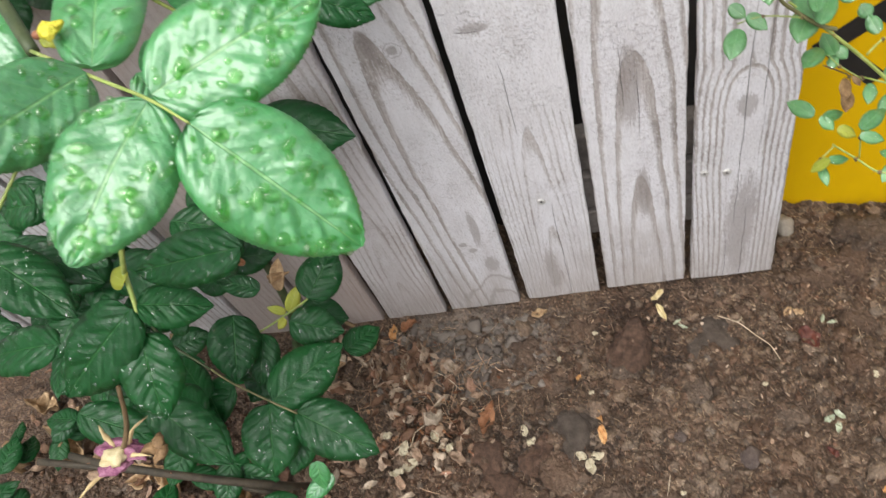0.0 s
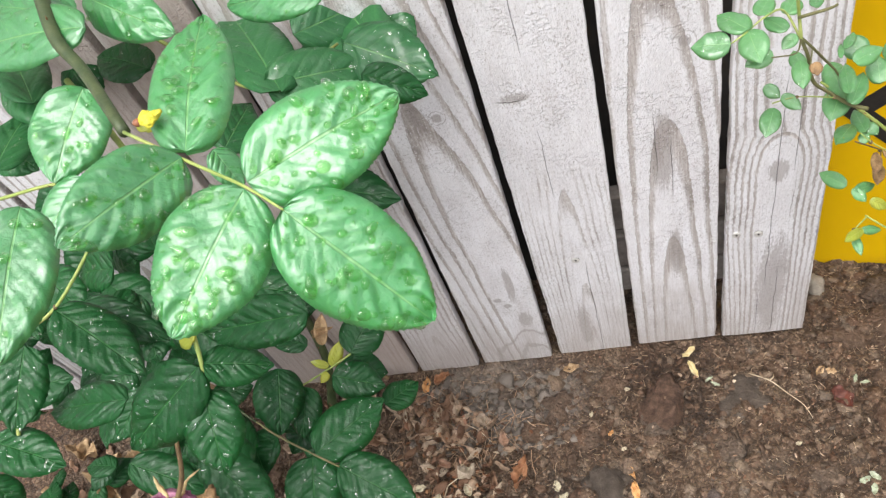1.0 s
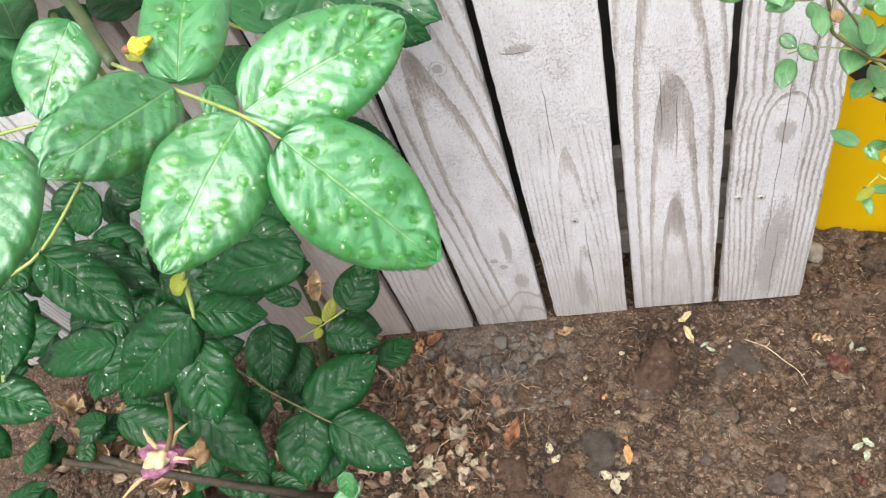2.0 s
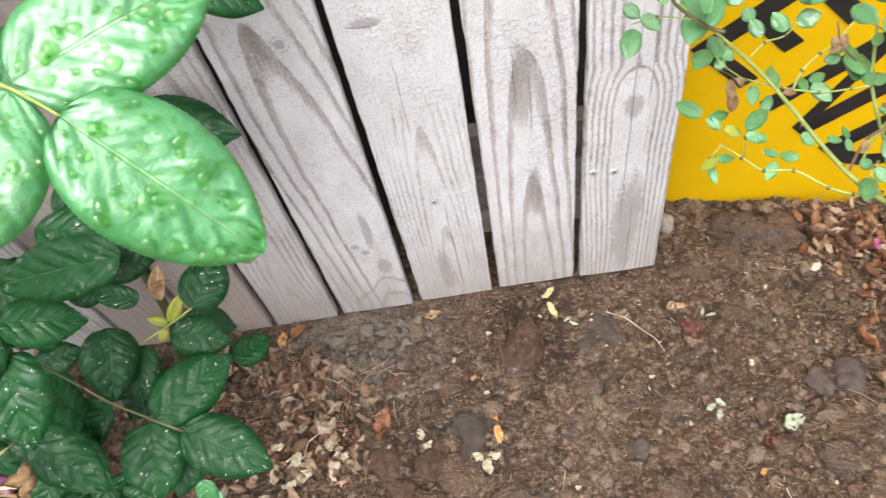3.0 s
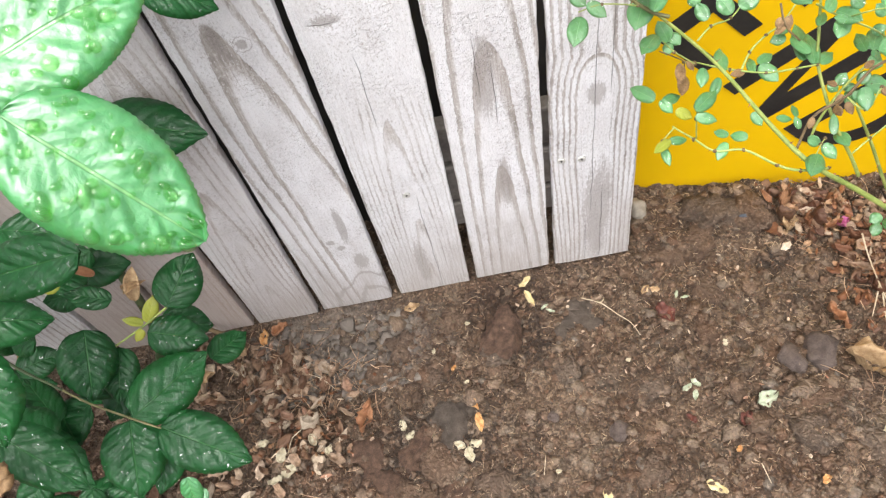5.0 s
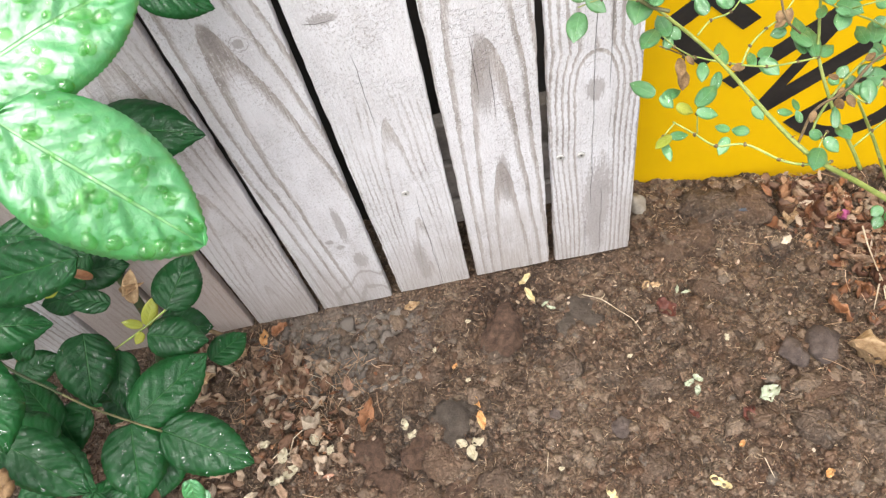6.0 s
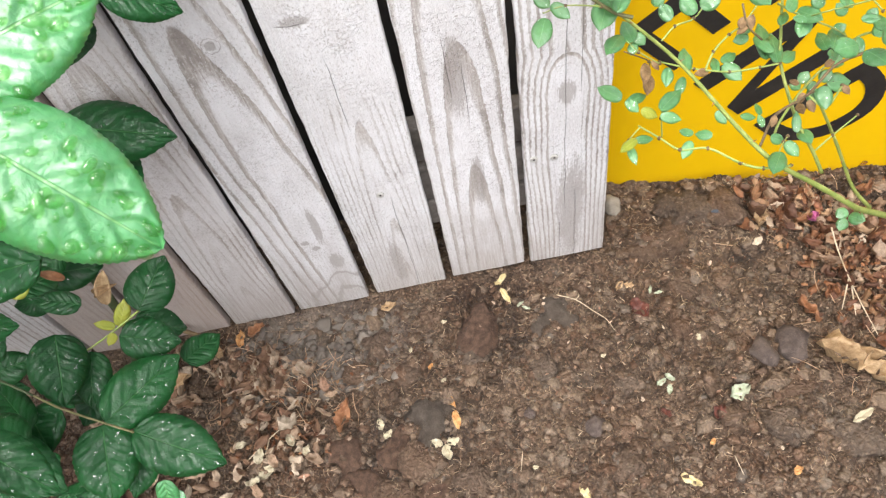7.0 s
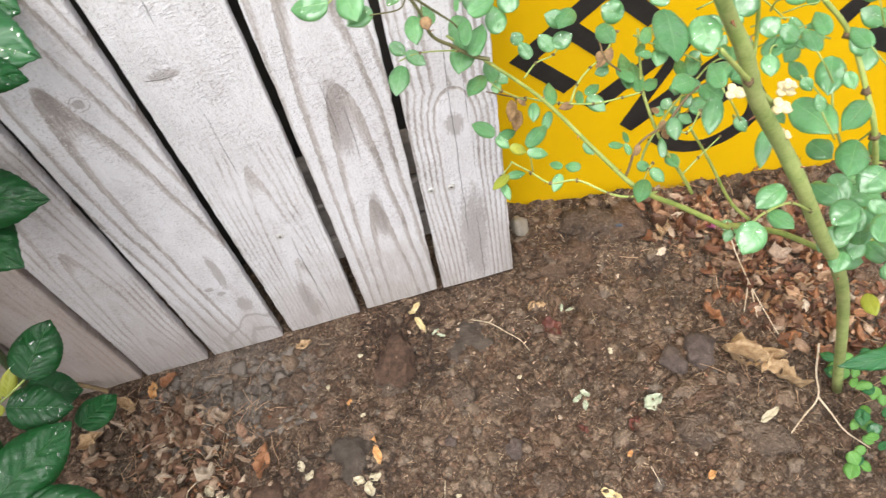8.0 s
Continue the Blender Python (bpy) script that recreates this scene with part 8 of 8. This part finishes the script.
BALL = ball_parts(1)
BALL_FINE = ball_parts(3)


def crumb_shapes(count, seed):
    rng = random.Random(seed)
    for _ in range(count):
        x, y = rng.uniform(-1.30, 0.72), rng.uniform(-0.50, 0.14)
        r = rng.choice((0.0012, 0.0015, 0.0018, 0.002, 0.0025, 0.003, 0.004)) * rng.uniform(0.8, 1.3)
        if x < 0.01 and -0.012 - r < y < 0.03:
            continue
        z, s, turn = soil_height(x, y) + r * 0.12, rng.random() * 50, rng.random() * 6
        sx, sy, sz = r * rng.uniform(0.9, 1.8), r, r * rng.uniform(0.5, 0.85)
        c, d = math.cos(turn), math.sin(turn)
        verts = []
        for v in BALL[0]:
            k = 1 + 1.1 * noise.noise(v * 2.2 + Vector((s, -s, s)))
            px, py = v.x * sx * k, v.y * sy * k
            verts.append((x + px * c - py * d, y + px * d + py * c, z + v.z * sz * k))
        yield verts, BALL[1]


pile("soil_crumbs", "small brown crumbs of earth lying on the soil", "soil crumbs", crumb_shapes(7500, 5), CLOD)


def clump_shapes(count, seed, lo=(-1.40, -0.50), hi=(0.72, 0.12), size=0.0042):
    """Rounded lumps of the same earth, half sunk, the small ones far more than the large."""
    rng = random.Random(seed)
    ball = ball_parts(2)
    for _ in range(count):
        x, y = rng.uniform(lo[0], hi[0]), rng.uniform(lo[1], hi[1])
        r = min(0.017, size * math.exp(rng.gauss(0.0, 0.45)))
        if x < 0.02 and -0.016 - r * 1.5 < y < 0.04:
            continue
        s, turn = rng.random() * 50, rng.random() * 6
        sx, sy, sz = r * rng.uniform(0.95, 1.6), r, r * rng.uniform(0.42, 0.7)
        z = soil_height(x, y) + sz * rng.uniform(-0.45, 0.25)
        c, d = math.cos(turn), math.sin(turn)
        verts = []
        for v in ball[0]:
            k = 1 + 0.75 * noise.noise(v * 1.3 + Vector((s, -s, s))) + 0.34 * noise.noise(v * 3.7 + Vector((s, s, -s)))
            px, py = v.x * sx * k, v.y * sy * k
            verts.append((x + px * c - py * d, y + px * d + py * c, z + v.z * sz * k))
        yield verts, ball[1]


pile("soil_clumps", "rough half-sunk clumps of damp brown earth", "soil clumps", clump_shapes(6000, 6), CLOD)
pile("soil_clumps", "pale grey dry crumbs of earth along the fence", "soil clumps", clump_shapes(620, 8, (-0.70, -0.17), (-0.40, -0.025), 0.0046), PALE_CRUMB)


def clod(x, y, sx, sy, sz, turn, seed, material=None, label="rough damp brown clod of earth on the soil", name="clod", rough=0.75, category="clod", sink=0.10):
    me = bpy.data.meshes.new(name)
    verts = []
    for v in BALL_FINE[0]:
        k = 1 + rough * noise.noise(v * 1.4 + Vector((seed, 0, seed))) + rough * 0.5 * abs(noise.noise(v * 3.4 + Vector((0, seed, 1)))) + rough * 0.22 * noise.noise(v * 8.0 + Vector((0, seed, 1)))
        verts.append((v.x * sx * k, v.y * sy * k, v.z * sz * k))
    me.from_pydata(verts, [], BALL_FINE[1])
    me.materials.append(material or EARTH)
    me.polygons.foreach_set("use_smooth", [True] * len(me.polygons))
    ob = new(name, me)
    ob.matrix_world = pose(x, y, soil_height(x, y) - sz * sink, 0, 0, turn)
    return tagged(ob, label, category, group="loose clods" if category == "clod" else "")


def straw_shapes(count, seed, spots, size=(0.006, 0.030), thick=0.00045, lift=0.0):
    """Thin bent bits; spots: (x, y, spread x, spread y)."""
    rng = random.Random(seed)
    for _ in range(count):
        cx, cy, wx, wy = rng.choice(spots)
        x, y = cx + rng.uniform(-wx, wx), cy + rng.uniform(-wy, wy)
        length, a = rng.uniform(*size), rng.uniform(0, 6.28)
        if x < 0.02 and -0.012 - length / 2 < y < 0.04:
            continue
        z = soil_height(x, y) + 0.0022 + lift * rng.random()
        r, bend, tilt = thick * rng.uniform(0.6, 1.7), rng.uniform(-0.11, 0.11), rng.uniform(-0.12, 0.12)
        c, s = math.cos(a), math.sin(a)
        verts = []
        for k in range(4):
            q = (k / 3 - 0.5) * length
            b = bend * length * (1 - (2 * k / 3 - 1) ** 2)
            px, py, pz = x + q * c - b * s, y + q * s + b * c, z + q * tilt + 0.001
            for e in range(3):
                w = 2.094 * e
                verts.append((px - s * r * math.cos(w), py + c * r * math.cos(w), pz + r * math.sin(w)))
        faces = [(3 * k + e, 3 * k + (e + 1) % 3, 3 * k + 3 + (e + 1) % 3, 3 * k + 3 + e) for k in range(3) for e in range(3)]
        yield verts, faces + [(0, 1, 2), (9, 11, 10)]


pile("straw_bits", "fine pale straw and root fibres strewn on the soil", "straw", straw_shapes(4600, 9, [(-0.1, -0.18, 0.85, 0.30)] * 11 + [(0.2, 0.03, 0.14, 0.08)], (0.003, 0.013), 0.00034), STRAW)
pile("pine_needles", "dry reddish needles and twiglets in the litter", "needles", straw_shapes(330, 10, [(-0.62, -0.18, 0.16, 0.16), (-0.62, -0.10, 0.12, 0.08), (-0.54, -0.16, 0.08, 0.06), (0.33, -0.1, 0.12, 0.22), (0.42, -0.25, 0.14, 0.15)], (0.014, 0.045), 0.00048, 0.010), NEEDLE)


def curl_leaf(length, width, curl, seed, crumple=0.25, nv=7, nu=4, ragged=0.3):
    """The points and faces of a dry, curled fallen leaflet, 0.5 mm thick."""
    verts, faces = [], []
    for side in (0, 1):
        for j in range(nv + 1):
            v = j / nv
            w = width / 2 * max(0.02, math.sin(math.pi * v**0.85)) ** 0.55
            for i in range(nu + 1):
                u = i / nu * 2 - 1
                ww = w * (1 + ragged * noise.noise(Vector((seed * 3, v * 5.0, math.copysign(1, u)))) + 0.4 * ragged * noise.noise(Vector((seed * 3, v * 17.0, math.copysign(1, u)))))
                lift = curl * width * (u * u * 0.8 + 0.6 * (v - 0.5) ** 2 * 2) + crumple * width * noise.noise(Vector((u * 1.5 + seed, v * 3.5, seed)))
                verts.append(((v - 0.5) * length, u * ww * (1 - 0.25 * abs(curl)), lift - 0.0005 * side))
    row, half = nu + 1, (nv + 1) * (nu + 1)
    for j in range(nv):
        for i in range(nu):
            a = j * row + i
            faces.append((a, a + 1, a + row + 1, a + row))
            faces.append((half + a, half + a + row, half + a + row + 1, half + a + 1))
    rim = [i for i in range(nu + 1)] + [j * row + nu for j in range(1, nv + 1)] + [nv * row + i for i in range(nu - 1, -1, -1)] + [j * row for j in range(nv - 1, 0, -1)]
    for a, b in zip(rim, rim[1:] + rim[:1]):
        faces.append((a, half + a, half + b, b))
    return verts, faces


def litter_shapes(count, seed, spots, size=(0.014, 0.036)):
    rng = random.Random(seed)
    for k in range(count):
        cx, cy, wx, wy = rng.choice(spots)
        x, y = rng.gauss(cx, wx * 0.55), rng.gauss(cy, wy * 0.55)
        length = rng.uniform(*size)
        if x < 0.02 and -0.004 - length * 0.5 < y < 0.05:
            continue
        vs, fs = curl_leaf(length, length * rng.uniform(0.3, 0.85), rng.uniform(-1.2, 1.5), rng.random() * 60, 0.38, 7, 4, 0.45)
        m = pose(x, y, soil_height(x, y) + 0.004 + rng.uniform(0, 0.009), rng.uniform(-28, 28), rng.uniform(-28, 28), rng.uniform(0, 360))
        yield [tuple(m @ Vector(v)) for v in vs], fs


LEFT_LITTER = [(-0.60, -0.20, 0.10, 0.10), (-0.59, -0.25, 0.08, 0.06), (-0.67, -0.12, 0.08, 0.06), (-0.80, -0.14, 0.12, 0.10), (-0.75, -0.28, 0.14, 0.10), (-0.95, -0.22, 0.16, 0.14), (-0.66, -0.09, 0.06, 0.04), (-0.62, -0.13, 0.06, 0.06), (-1.15, -0.20, 0.20, 0.14), (-1.32, -0.18, 0.18, 0.12)]
RIGHT_LITTER = [(0.33, 0.02, 0.07, 0.05), (0.40, -0.08, 0.07, 0.08), (0.43, -0.18, 0.07, 0.10), (0.50, -0.05, 0.10, 0.10), (0.52, -0.25, 0.10, 0.10)]
pile("leaf_litter", "small dry tan and brown fallen leaflets on the soil", "leaf litter", litter_shapes(400, 21, LEFT_LITTER, (0.012, 0.034)), LITTER)
pile("leaf_litter", "reddish-brown dry leaves and scraps under the thin rose", "leaf litter", litter_shapes(460, 22, RIGHT_LITTER, (0.008, 0.036)), RED_LITTER)
pile("leaf_litter", "pale tan curled dry leaves strewn over redder ones", "leaf litter", litter_shapes(130, 25, RIGHT_LITTER, (0.014, 0.038)), LITTER)
pile("leaf_crumbs", "scattered tiny leaf scraps on the bare soil", "leaf scraps", litter_shapes(320, 23, [(-0.1, -0.2, 0.7, 0.3), (0.1, -0.1, 0.4, 0.2)], (0.003, 0.009)), LITTER)
pile("leaf_crumbs", "fine brown leaf scraps among the litter", "leaf scraps", litter_shapes(800, 24, LEFT_LITTER[:1] + RIGHT_LITTER, (0.004, 0.012)), RED_LITTER)


# ---- single things on the ground ----
def fallen_leaf(x, y, length, width, turn, material, label, curl=0.3, lift=0.0, tilt=(0, 0), seed=1.0, name="fallen_leaf"):
    vs, fs = curl_leaf(length, width, curl, seed, *((0.9, 18, 10, 1.0) if length > 0.045 else (0.6, 12, 8, 0.5)))
    me = bpy.data.meshes.new(name)
    me.from_pydata(vs, [], fs)
    me.materials.append(material)
    me.polygons.foreach_set("use_smooth", [True] * len(me.polygons))
    ob = new(name, me)
    ob.matrix_world = pose(x, y, soil_height(x, y) + 0.006 + lift, tilt[0], tilt[1], turn)
    return tagged(ob, label, "leaf", group="fallen leaves")


def twig(points, r, label, material=None, forks=()):
    """A dry twig lying on the soil; forks are further lines of points."""
    bm = bmesh.new()
    for line in (points, *forks):
        path = smooth_line([(x, y, soil_height(x, y) + 0.003 + dz) for x, y, dz in line], 5)
        tube(bm, path, [r * (1 - 0.5 * i / (len(path) - 1)) for i in range(len(path))], 6)
    return lone("twig", bm, material or TWIG, label, "twig")


fallen_leaf(-0.191, -0.022, 0.028, 0.012, 35, YELLOW_LEAF, "pale yellow fallen leaflet on dark soil", seed=2)
fallen_leaf(-0.188, -0.052, 0.036, 0.012, -72, YELLOW_LEAF, "pale yellow fallen leaflet on dark soil", seed=3)
fallen_leaf(-0.316, -0.228, 0.030, 0.012, -58, ORANGE_LEAF, "curled orange fallen leaf on the soil", curl=0.5, seed=4)
fallen_leaf(-0.310, -0.264, 0.032, 0.014, -85, ORANGE_LEAF, "curled orange fallen leaf on the soil", curl=0.4, seed=5)
for dx, dy, turn, size in ((-0.014, 0.004, 150, 0.019), (0.012, 0.003, 10, 0.021), (-0.001, -0.014, -80, 0.024)):
    fallen_leaf(-0.333 + dx, -0.298 + dy, size, size * 0.72, turn, PALE_LEAF, "small pale cream leaflet lying on the soil", curl=0.2, seed=turn)
fallen_leaf(-0.437, -0.243, 0.020, 0.014, 100, PALE_LEAF, "small pale cream leaflet lying on the soil", curl=0.25, seed=9)
fallen_leaf(-0.428, -0.258, 0.018, 0.013, 40, PALE_LEAF, "small pale cream leaflet lying on the soil", curl=0.25, seed=10)
fallen_leaf(-0.497, -0.217, 0.058, 0.026, 70, BROWN_LEAF, "curled brown fallen leaf on the soil", curl=0.8, seed=11)
for x, y, size, turn in ((-0.640, -0.262, 0.026, 70), (-0.633, -0.285, 0.030, 30), (-0.590, -0.243, 0.022, 120), (-0.562, -0.265, 0.018, 60), (-0.672, -0.235, 0.020, 10), (-0.655, -0.300, 0.024, 200), (-0.600, -0.205, 0.018, 80)):
    fallen_leaf(x, y, size, size * 0.66, turn, PALE_LEAF, "small pale cream leaflet in the litter", curl=0.3, lift=0.010, tilt=(12, -8), seed=turn * 0.3)
fallen_leaf(0.029, -0.133, 0.040, 0.030, -60, RED_LEAF, "dark red crumpled fallen leaf on the soil", curl=0.5, seed=14)
fallen_leaf(0.010, -0.080, 0.020, 0.012, 40, TAN_LEAF, "small pinkish-tan fallen leaf on the soil", seed=15)
fallen_leaf(0.026, -0.082, 0.018, 0.010, -20, TAN_LEAF, "small pinkish-tan fallen leaf on the soil", seed=16)
fallen_leaf(0.144, -0.302, 0.034, 0.026, 20, GREEN_BIT, "pale grey-green fallen leaf on the soil", curl=0.3, seed=17)
fallen_leaf(0.103, -0.328, 0.026, 0.020, 50, RED_LEAF, "dark red crumpled fallen leaf on the soil", curl=0.4, seed=18)
fallen_leaf(0.023, -0.311, 0.020, 0.012, -50, RED_LEAF, "dark red crumpled fallen leaf on the soil", curl=0.4, seed=19)
fallen_leaf(0.028, -0.422, 0.034, 0.015, -40, YELLOW_LEAF, "pale yellow fallen leaflet on dark soil", seed=20)
fallen_leaf(-0.134, -0.412, 0.026, 0.014, -70, YELLOW_LEAF, "pale yellow fallen leaflet on dark soil", seed=21)
fallen_leaf(0.186, -0.436, 0.016, 0.012, 30, ORANGE_LEAF, "small orange-tan fallen leaf on the soil", seed=22)
fallen_leaf(-0.398, -0.030, 0.030, 0.016, 15, TAN_LEAF, "tan scrap of leaf at the foot of the fence", curl=0.5, seed=23)
fallen_leaf(-0.640, -0.030, 0.034, 0.018, 35, BROWN_LEAF, "curled brown fallen leaf at the foot of the fence", curl=0.6, seed=24)
fallen_leaf(-0.670, -0.040, 0.030, 0.018, 80, ORANGE_LEAF, "small orange-tan fallen leaf at the foot of the fence", curl=0.6, seed=25)
# a large crumpled tan leaf by the thin rose
fallen_leaf(0.325, -0.272, 0.095, 0.058, -28, TAN_LEAF, "large crumpled tan fallen leaf under the thin rose", curl=0.35, lift=0.012, tilt=(8, 6), seed=26)
fallen_leaf(0.365, -0.315, 0.070, 0.040, -62, TAN_LEAF, "large crumpled tan fallen leaf under the thin rose", curl=0.6, lift=0.010, tilt=(-10, 12), seed=27)
fallen_leaf(0.310, -0.375, 0.040, 0.014, 20, PALE_LEAF, "small pale cream leaflet lying on the soil", curl=0.4, seed=28)
fallen_leaf(0.286, 0.000, 0.040, 0.028, 60, TAN_LEAF, "curled tan fallen leaf on the soil", curl=0.6, lift=0.006, seed=29)
fallen_leaf(0.300, -0.190, 0.050, 0.022, -70, BROWN_LEAF, "curled brown fallen leaf on the soil", curl=0.7, lift=0.006, seed=30)
fallen_leaf(0.371, -0.022, 0.022, 0.018, 10, PINK_BIT, "fallen bright pink petal on the litter", curl=0.5, lift=0.012, seed=31, name="fallen_petal")
for x, y, turn in ((0.030, -0.262, 20), (0.044, -0.258, 130), (0.038, -0.278, 250)):
    fallen_leaf(x, y, 0.018, 0.010, turn, GREEN_BIT, "tiny pale green seedling leaf on the soil", curl=0.4, lift=0.004, seed=turn, name="seedling_leaf")
for x, y, turn in ((-0.166, -0.078, 30), (-0.158, -0.088, 150), (0.058, -0.100, 70), (0.070, -0.108, 0)):
    fallen_leaf(x, y, 0.016, 0.006, turn, GREEN_BIT, "tiny pale green seedling leaf on the soil", curl=0.5, lift=0.004, seed=turn, name="seedling_leaf")
for x, y, s, turn in ((-0.304, -0.079, 0.010, 0), (-0.340, -0.156, 0.012, 40), (-0.321, -0.188, 0.009, 20), (-0.37, -0.12, 0.010, 70), (-0.05, -0.2, 0.010, 10), (0.11, -0.2, 0.012, 100), (0.08, -0.37, 0.012, 40), (-0.2, -0.36, 0.010, 0)):
    fallen_leaf(x, y, s, s * 0.7, turn, PALE_LEAF if turn != 40 else ORANGE_LEAF, "tiny pale leaf scrap on the soil", seed=turn + 1.5)
twig([(-0.099, -0.068, 0.002), (-0.070, -0.088, 0.005), (-0.045, -0.113, 0.004), (-0.028, -0.135, 0.005), (-0.017, -0.155, 0.001)], 0.0011, "thin pale bent dry twig on the soil",
     forks=[[(-0.070, -0.088, 0.005), (-0.062, -0.080, 0.009), (-0.070, -0.076, 0.006)]])
twig([(-0.665, -0.262, 0.010), (-0.612, -0.224, 0.014), (-0.572, -0.203, 0.010)], 0.0012, "thin pale dry twig in the litter", forks=[[(-0.625, -0.233, 0.012), (-0.630, -0.262, 0.012)]])
twig([(0.421, -0.298, 0.05), (0.405, -0.335, 0.03), (0.393, -0.370, 0.016), (0.358, -0.392, 0.008), (0.323, -0.414, 0.002)], 0.0019, "forked pale dry twig propped on the litter",
     forks=[[(0.393, -0.370, 0.016), (0.400, -0.400, 0.014), (0.407, -0.431, 0.012), (0.429, -0.465, 0.004)]])
twig([(0.383, -0.060, 0.04), (0.383, -0.101, 0.025), (0.378, -0.176, 0.016), (0.384, -0.255, 0.010)], 0.0015, "thin pale dry twig across the litter", forks=[[(0.380, -0.150, 0.018), (0.350, -0.20, 0.012)], [(0.379, -0.165, 0.018), (0.366, -0.215, 0.012)]])
twig([(0.10, -0.40, 0.002), (0.105, -0.43, 0.003)], 0.0008, "short straight straw on the soil")
twig([(-0.215, -0.330, 0.002), (-0.224, -0.362, 0.003)], 0.0008, "short straight straw on the soil")
twig([(-0.60, -0.115, 0.004), (-0.57, -0.135, 0.006), (-0.545, -0.160, 0.004)], 0.0009, "thin pale dry twig in the litter")

clod(0.256, -0.236, 0.025, 0.031, 0.020, -20, 3.0, ROCK, "dark grey angular rock half sunk in the soil", "rock", 0.45, "rock", -0.3)
clod(0.203, -0.246, 0.018, 0.021, 0.013, 20, 4.0, ROCK, "small purplish-grey rock beside a larger one", "rock", 0.5, "rock", -0.2)
clod(0.038, 0.082, 0.016, 0.020, 0.022, 10, 5.0, STONE, "pale tan stone beside the end board", "stone", 0.3, "stone", 0.0)
clod(-0.190, -0.269, 0.010, 0.009, 0.007, 0, 6.0, ROCK, "small bluish-grey pebble in the soil", "pebble", 0.25, "pebble")
clod(-0.092, -0.314, 0.017, 0.016, 0.012, 0, 7.0, ROCK, "small dark pebble in the soil", "pebble", 0.3, "pebble", -0.1)
clod(0.220, 0.022, 0.019, 0.007, 0.006, -5, 8.0, BLUE_STONE, "flat bluish-grey stone chip on the soil", "stone_chip", 0.2, "stone", -2.2)
for i, (x, y, sx, sy, turn) in enumerate(((-0.113, -0.106, 0.034, 0.030, 30), (-0.245, -0.112, 0.030, 0.040, -30), (-0.262, -0.140, 0.026, 0.024, 0), 
      (0.17, 0.045, 0.050, 0.034, 0), (0.235, 0.030, 0.040, 0.030, 40), (0.189, -0.363, 0.034, 0.022, -40), (0.289, -0.405, 0.046, 0.026, -45), (0.173, -0.219, 0.020, 0.018, 0),
      (-0.327, -0.068, 0.024, 0.020, 20), (-0.43, -0.10, 0.030, 0.024, 70), (-0.47, -0.14, 0.026, 0.022, 0), (-0.38, -0.16, 0.028, 0.02, 45), (0.12, -0.10, 0.03, 0.024, 80), (0.07, -0.02, 0.034, 0.026, 10)) + (
      (0.13, 0.00, 0.028, 0.024, 60), (-0.02, -0.25, 0.022, 0.018, 30), (0.09, -0.17, 0.024, 0.018, 100), (-0.15, -0.20, 0.024, 0.02, 50), (-0.06, -0.38, 0.026, 0.02, 20), (-0.30, -0.36, 0.03, 0.024, 80), (0.23, -0.31, 0.026, 0.02, 0), (-0.52, -0.06, 0.026, 0.02, 20))):
    clod(x, y, sx, sy, min(sx, sy) * 0.5, turn, 11.0 + 1.7 * i, RED_EARTH if i == 1 else CRUST if i == 0 else None, "dark reddish-brown clod of earth on the soil" if i == 1 else "rough damp brown clod of earth on the soil")
for i, (x, y, sx, sy, turn, earth) in enumerate(((-0.500, -0.275, 0.034, 0.030, 20, RED_EARTH), (-0.470, -0.335, 0.046, 0.032, -10, RED_EARTH), (-0.385, -0.312, 0.036, 0.030, 40, None), (-0.352, -0.245, 0.036, 0.034, 0, CRUST),
        (-0.418, -0.285, 0.030, 0.026, 70, RED_EARTH), (-0.356, -0.362, 0.036, 0.024, 30, RED_EARTH), (-0.425, -0.365, 0.034, 0.026, -30, None))):
    clod(x, y, sx, sy, min(sx, sy) * 0.55, turn, 71.0 + 2.3 * i, earth, "dark reddish-brown clod of earth on the soil" if earth == RED_EARTH else "rough damp brown clod of earth on the soil", sink=0.2)
for x, y, size, turn, curl in ((-0.86, -0.36, 0.060, 30, 0.7), (-0.93, -0.31, 0.055, 110, 0.8), (-0.80, -0.40, 0.050, 200, 0.6), (-1.00, -0.38, 0.060, 70, 0.7), (-0.88, -0.22, 0.050, 160, 0.8), (-0.78, -0.10, 0.045, 20, 0.7), (-0.90, -0.09, 0.050, 95, 0.8), (-0.72, -0.055, 0.040, 140, 0.8), (-1.13, -0.27, 0.070, 20, 0.5), (-1.07, -0.30, 0.075, 130, 0.6), (-1.16, -0.36, 0.060, 80, 0.7), (-1.33, -0.16, 0.075, 220, 0.5), (-1.42, -0.22, 0.075, 300, 0.7), (-1.26, -0.13, 0.070, 40, 0.6), (-1.29, -0.22, 0.065, 110, 0.7), (-1.40, -0.12, 0.070, 170, 0.6), (-1.20, -0.24, 0.060, 250, 0.6), (-1.098, -0.003, 0.085, 65, 0.4)):
    fallen_leaf(x, y, size, size * 0.6, turn, TAN_LEAF, "large curled tan dead leaf under the rose bush", curl=curl, lift=0.014, tilt=(14, -10), seed=turn * 0.2)
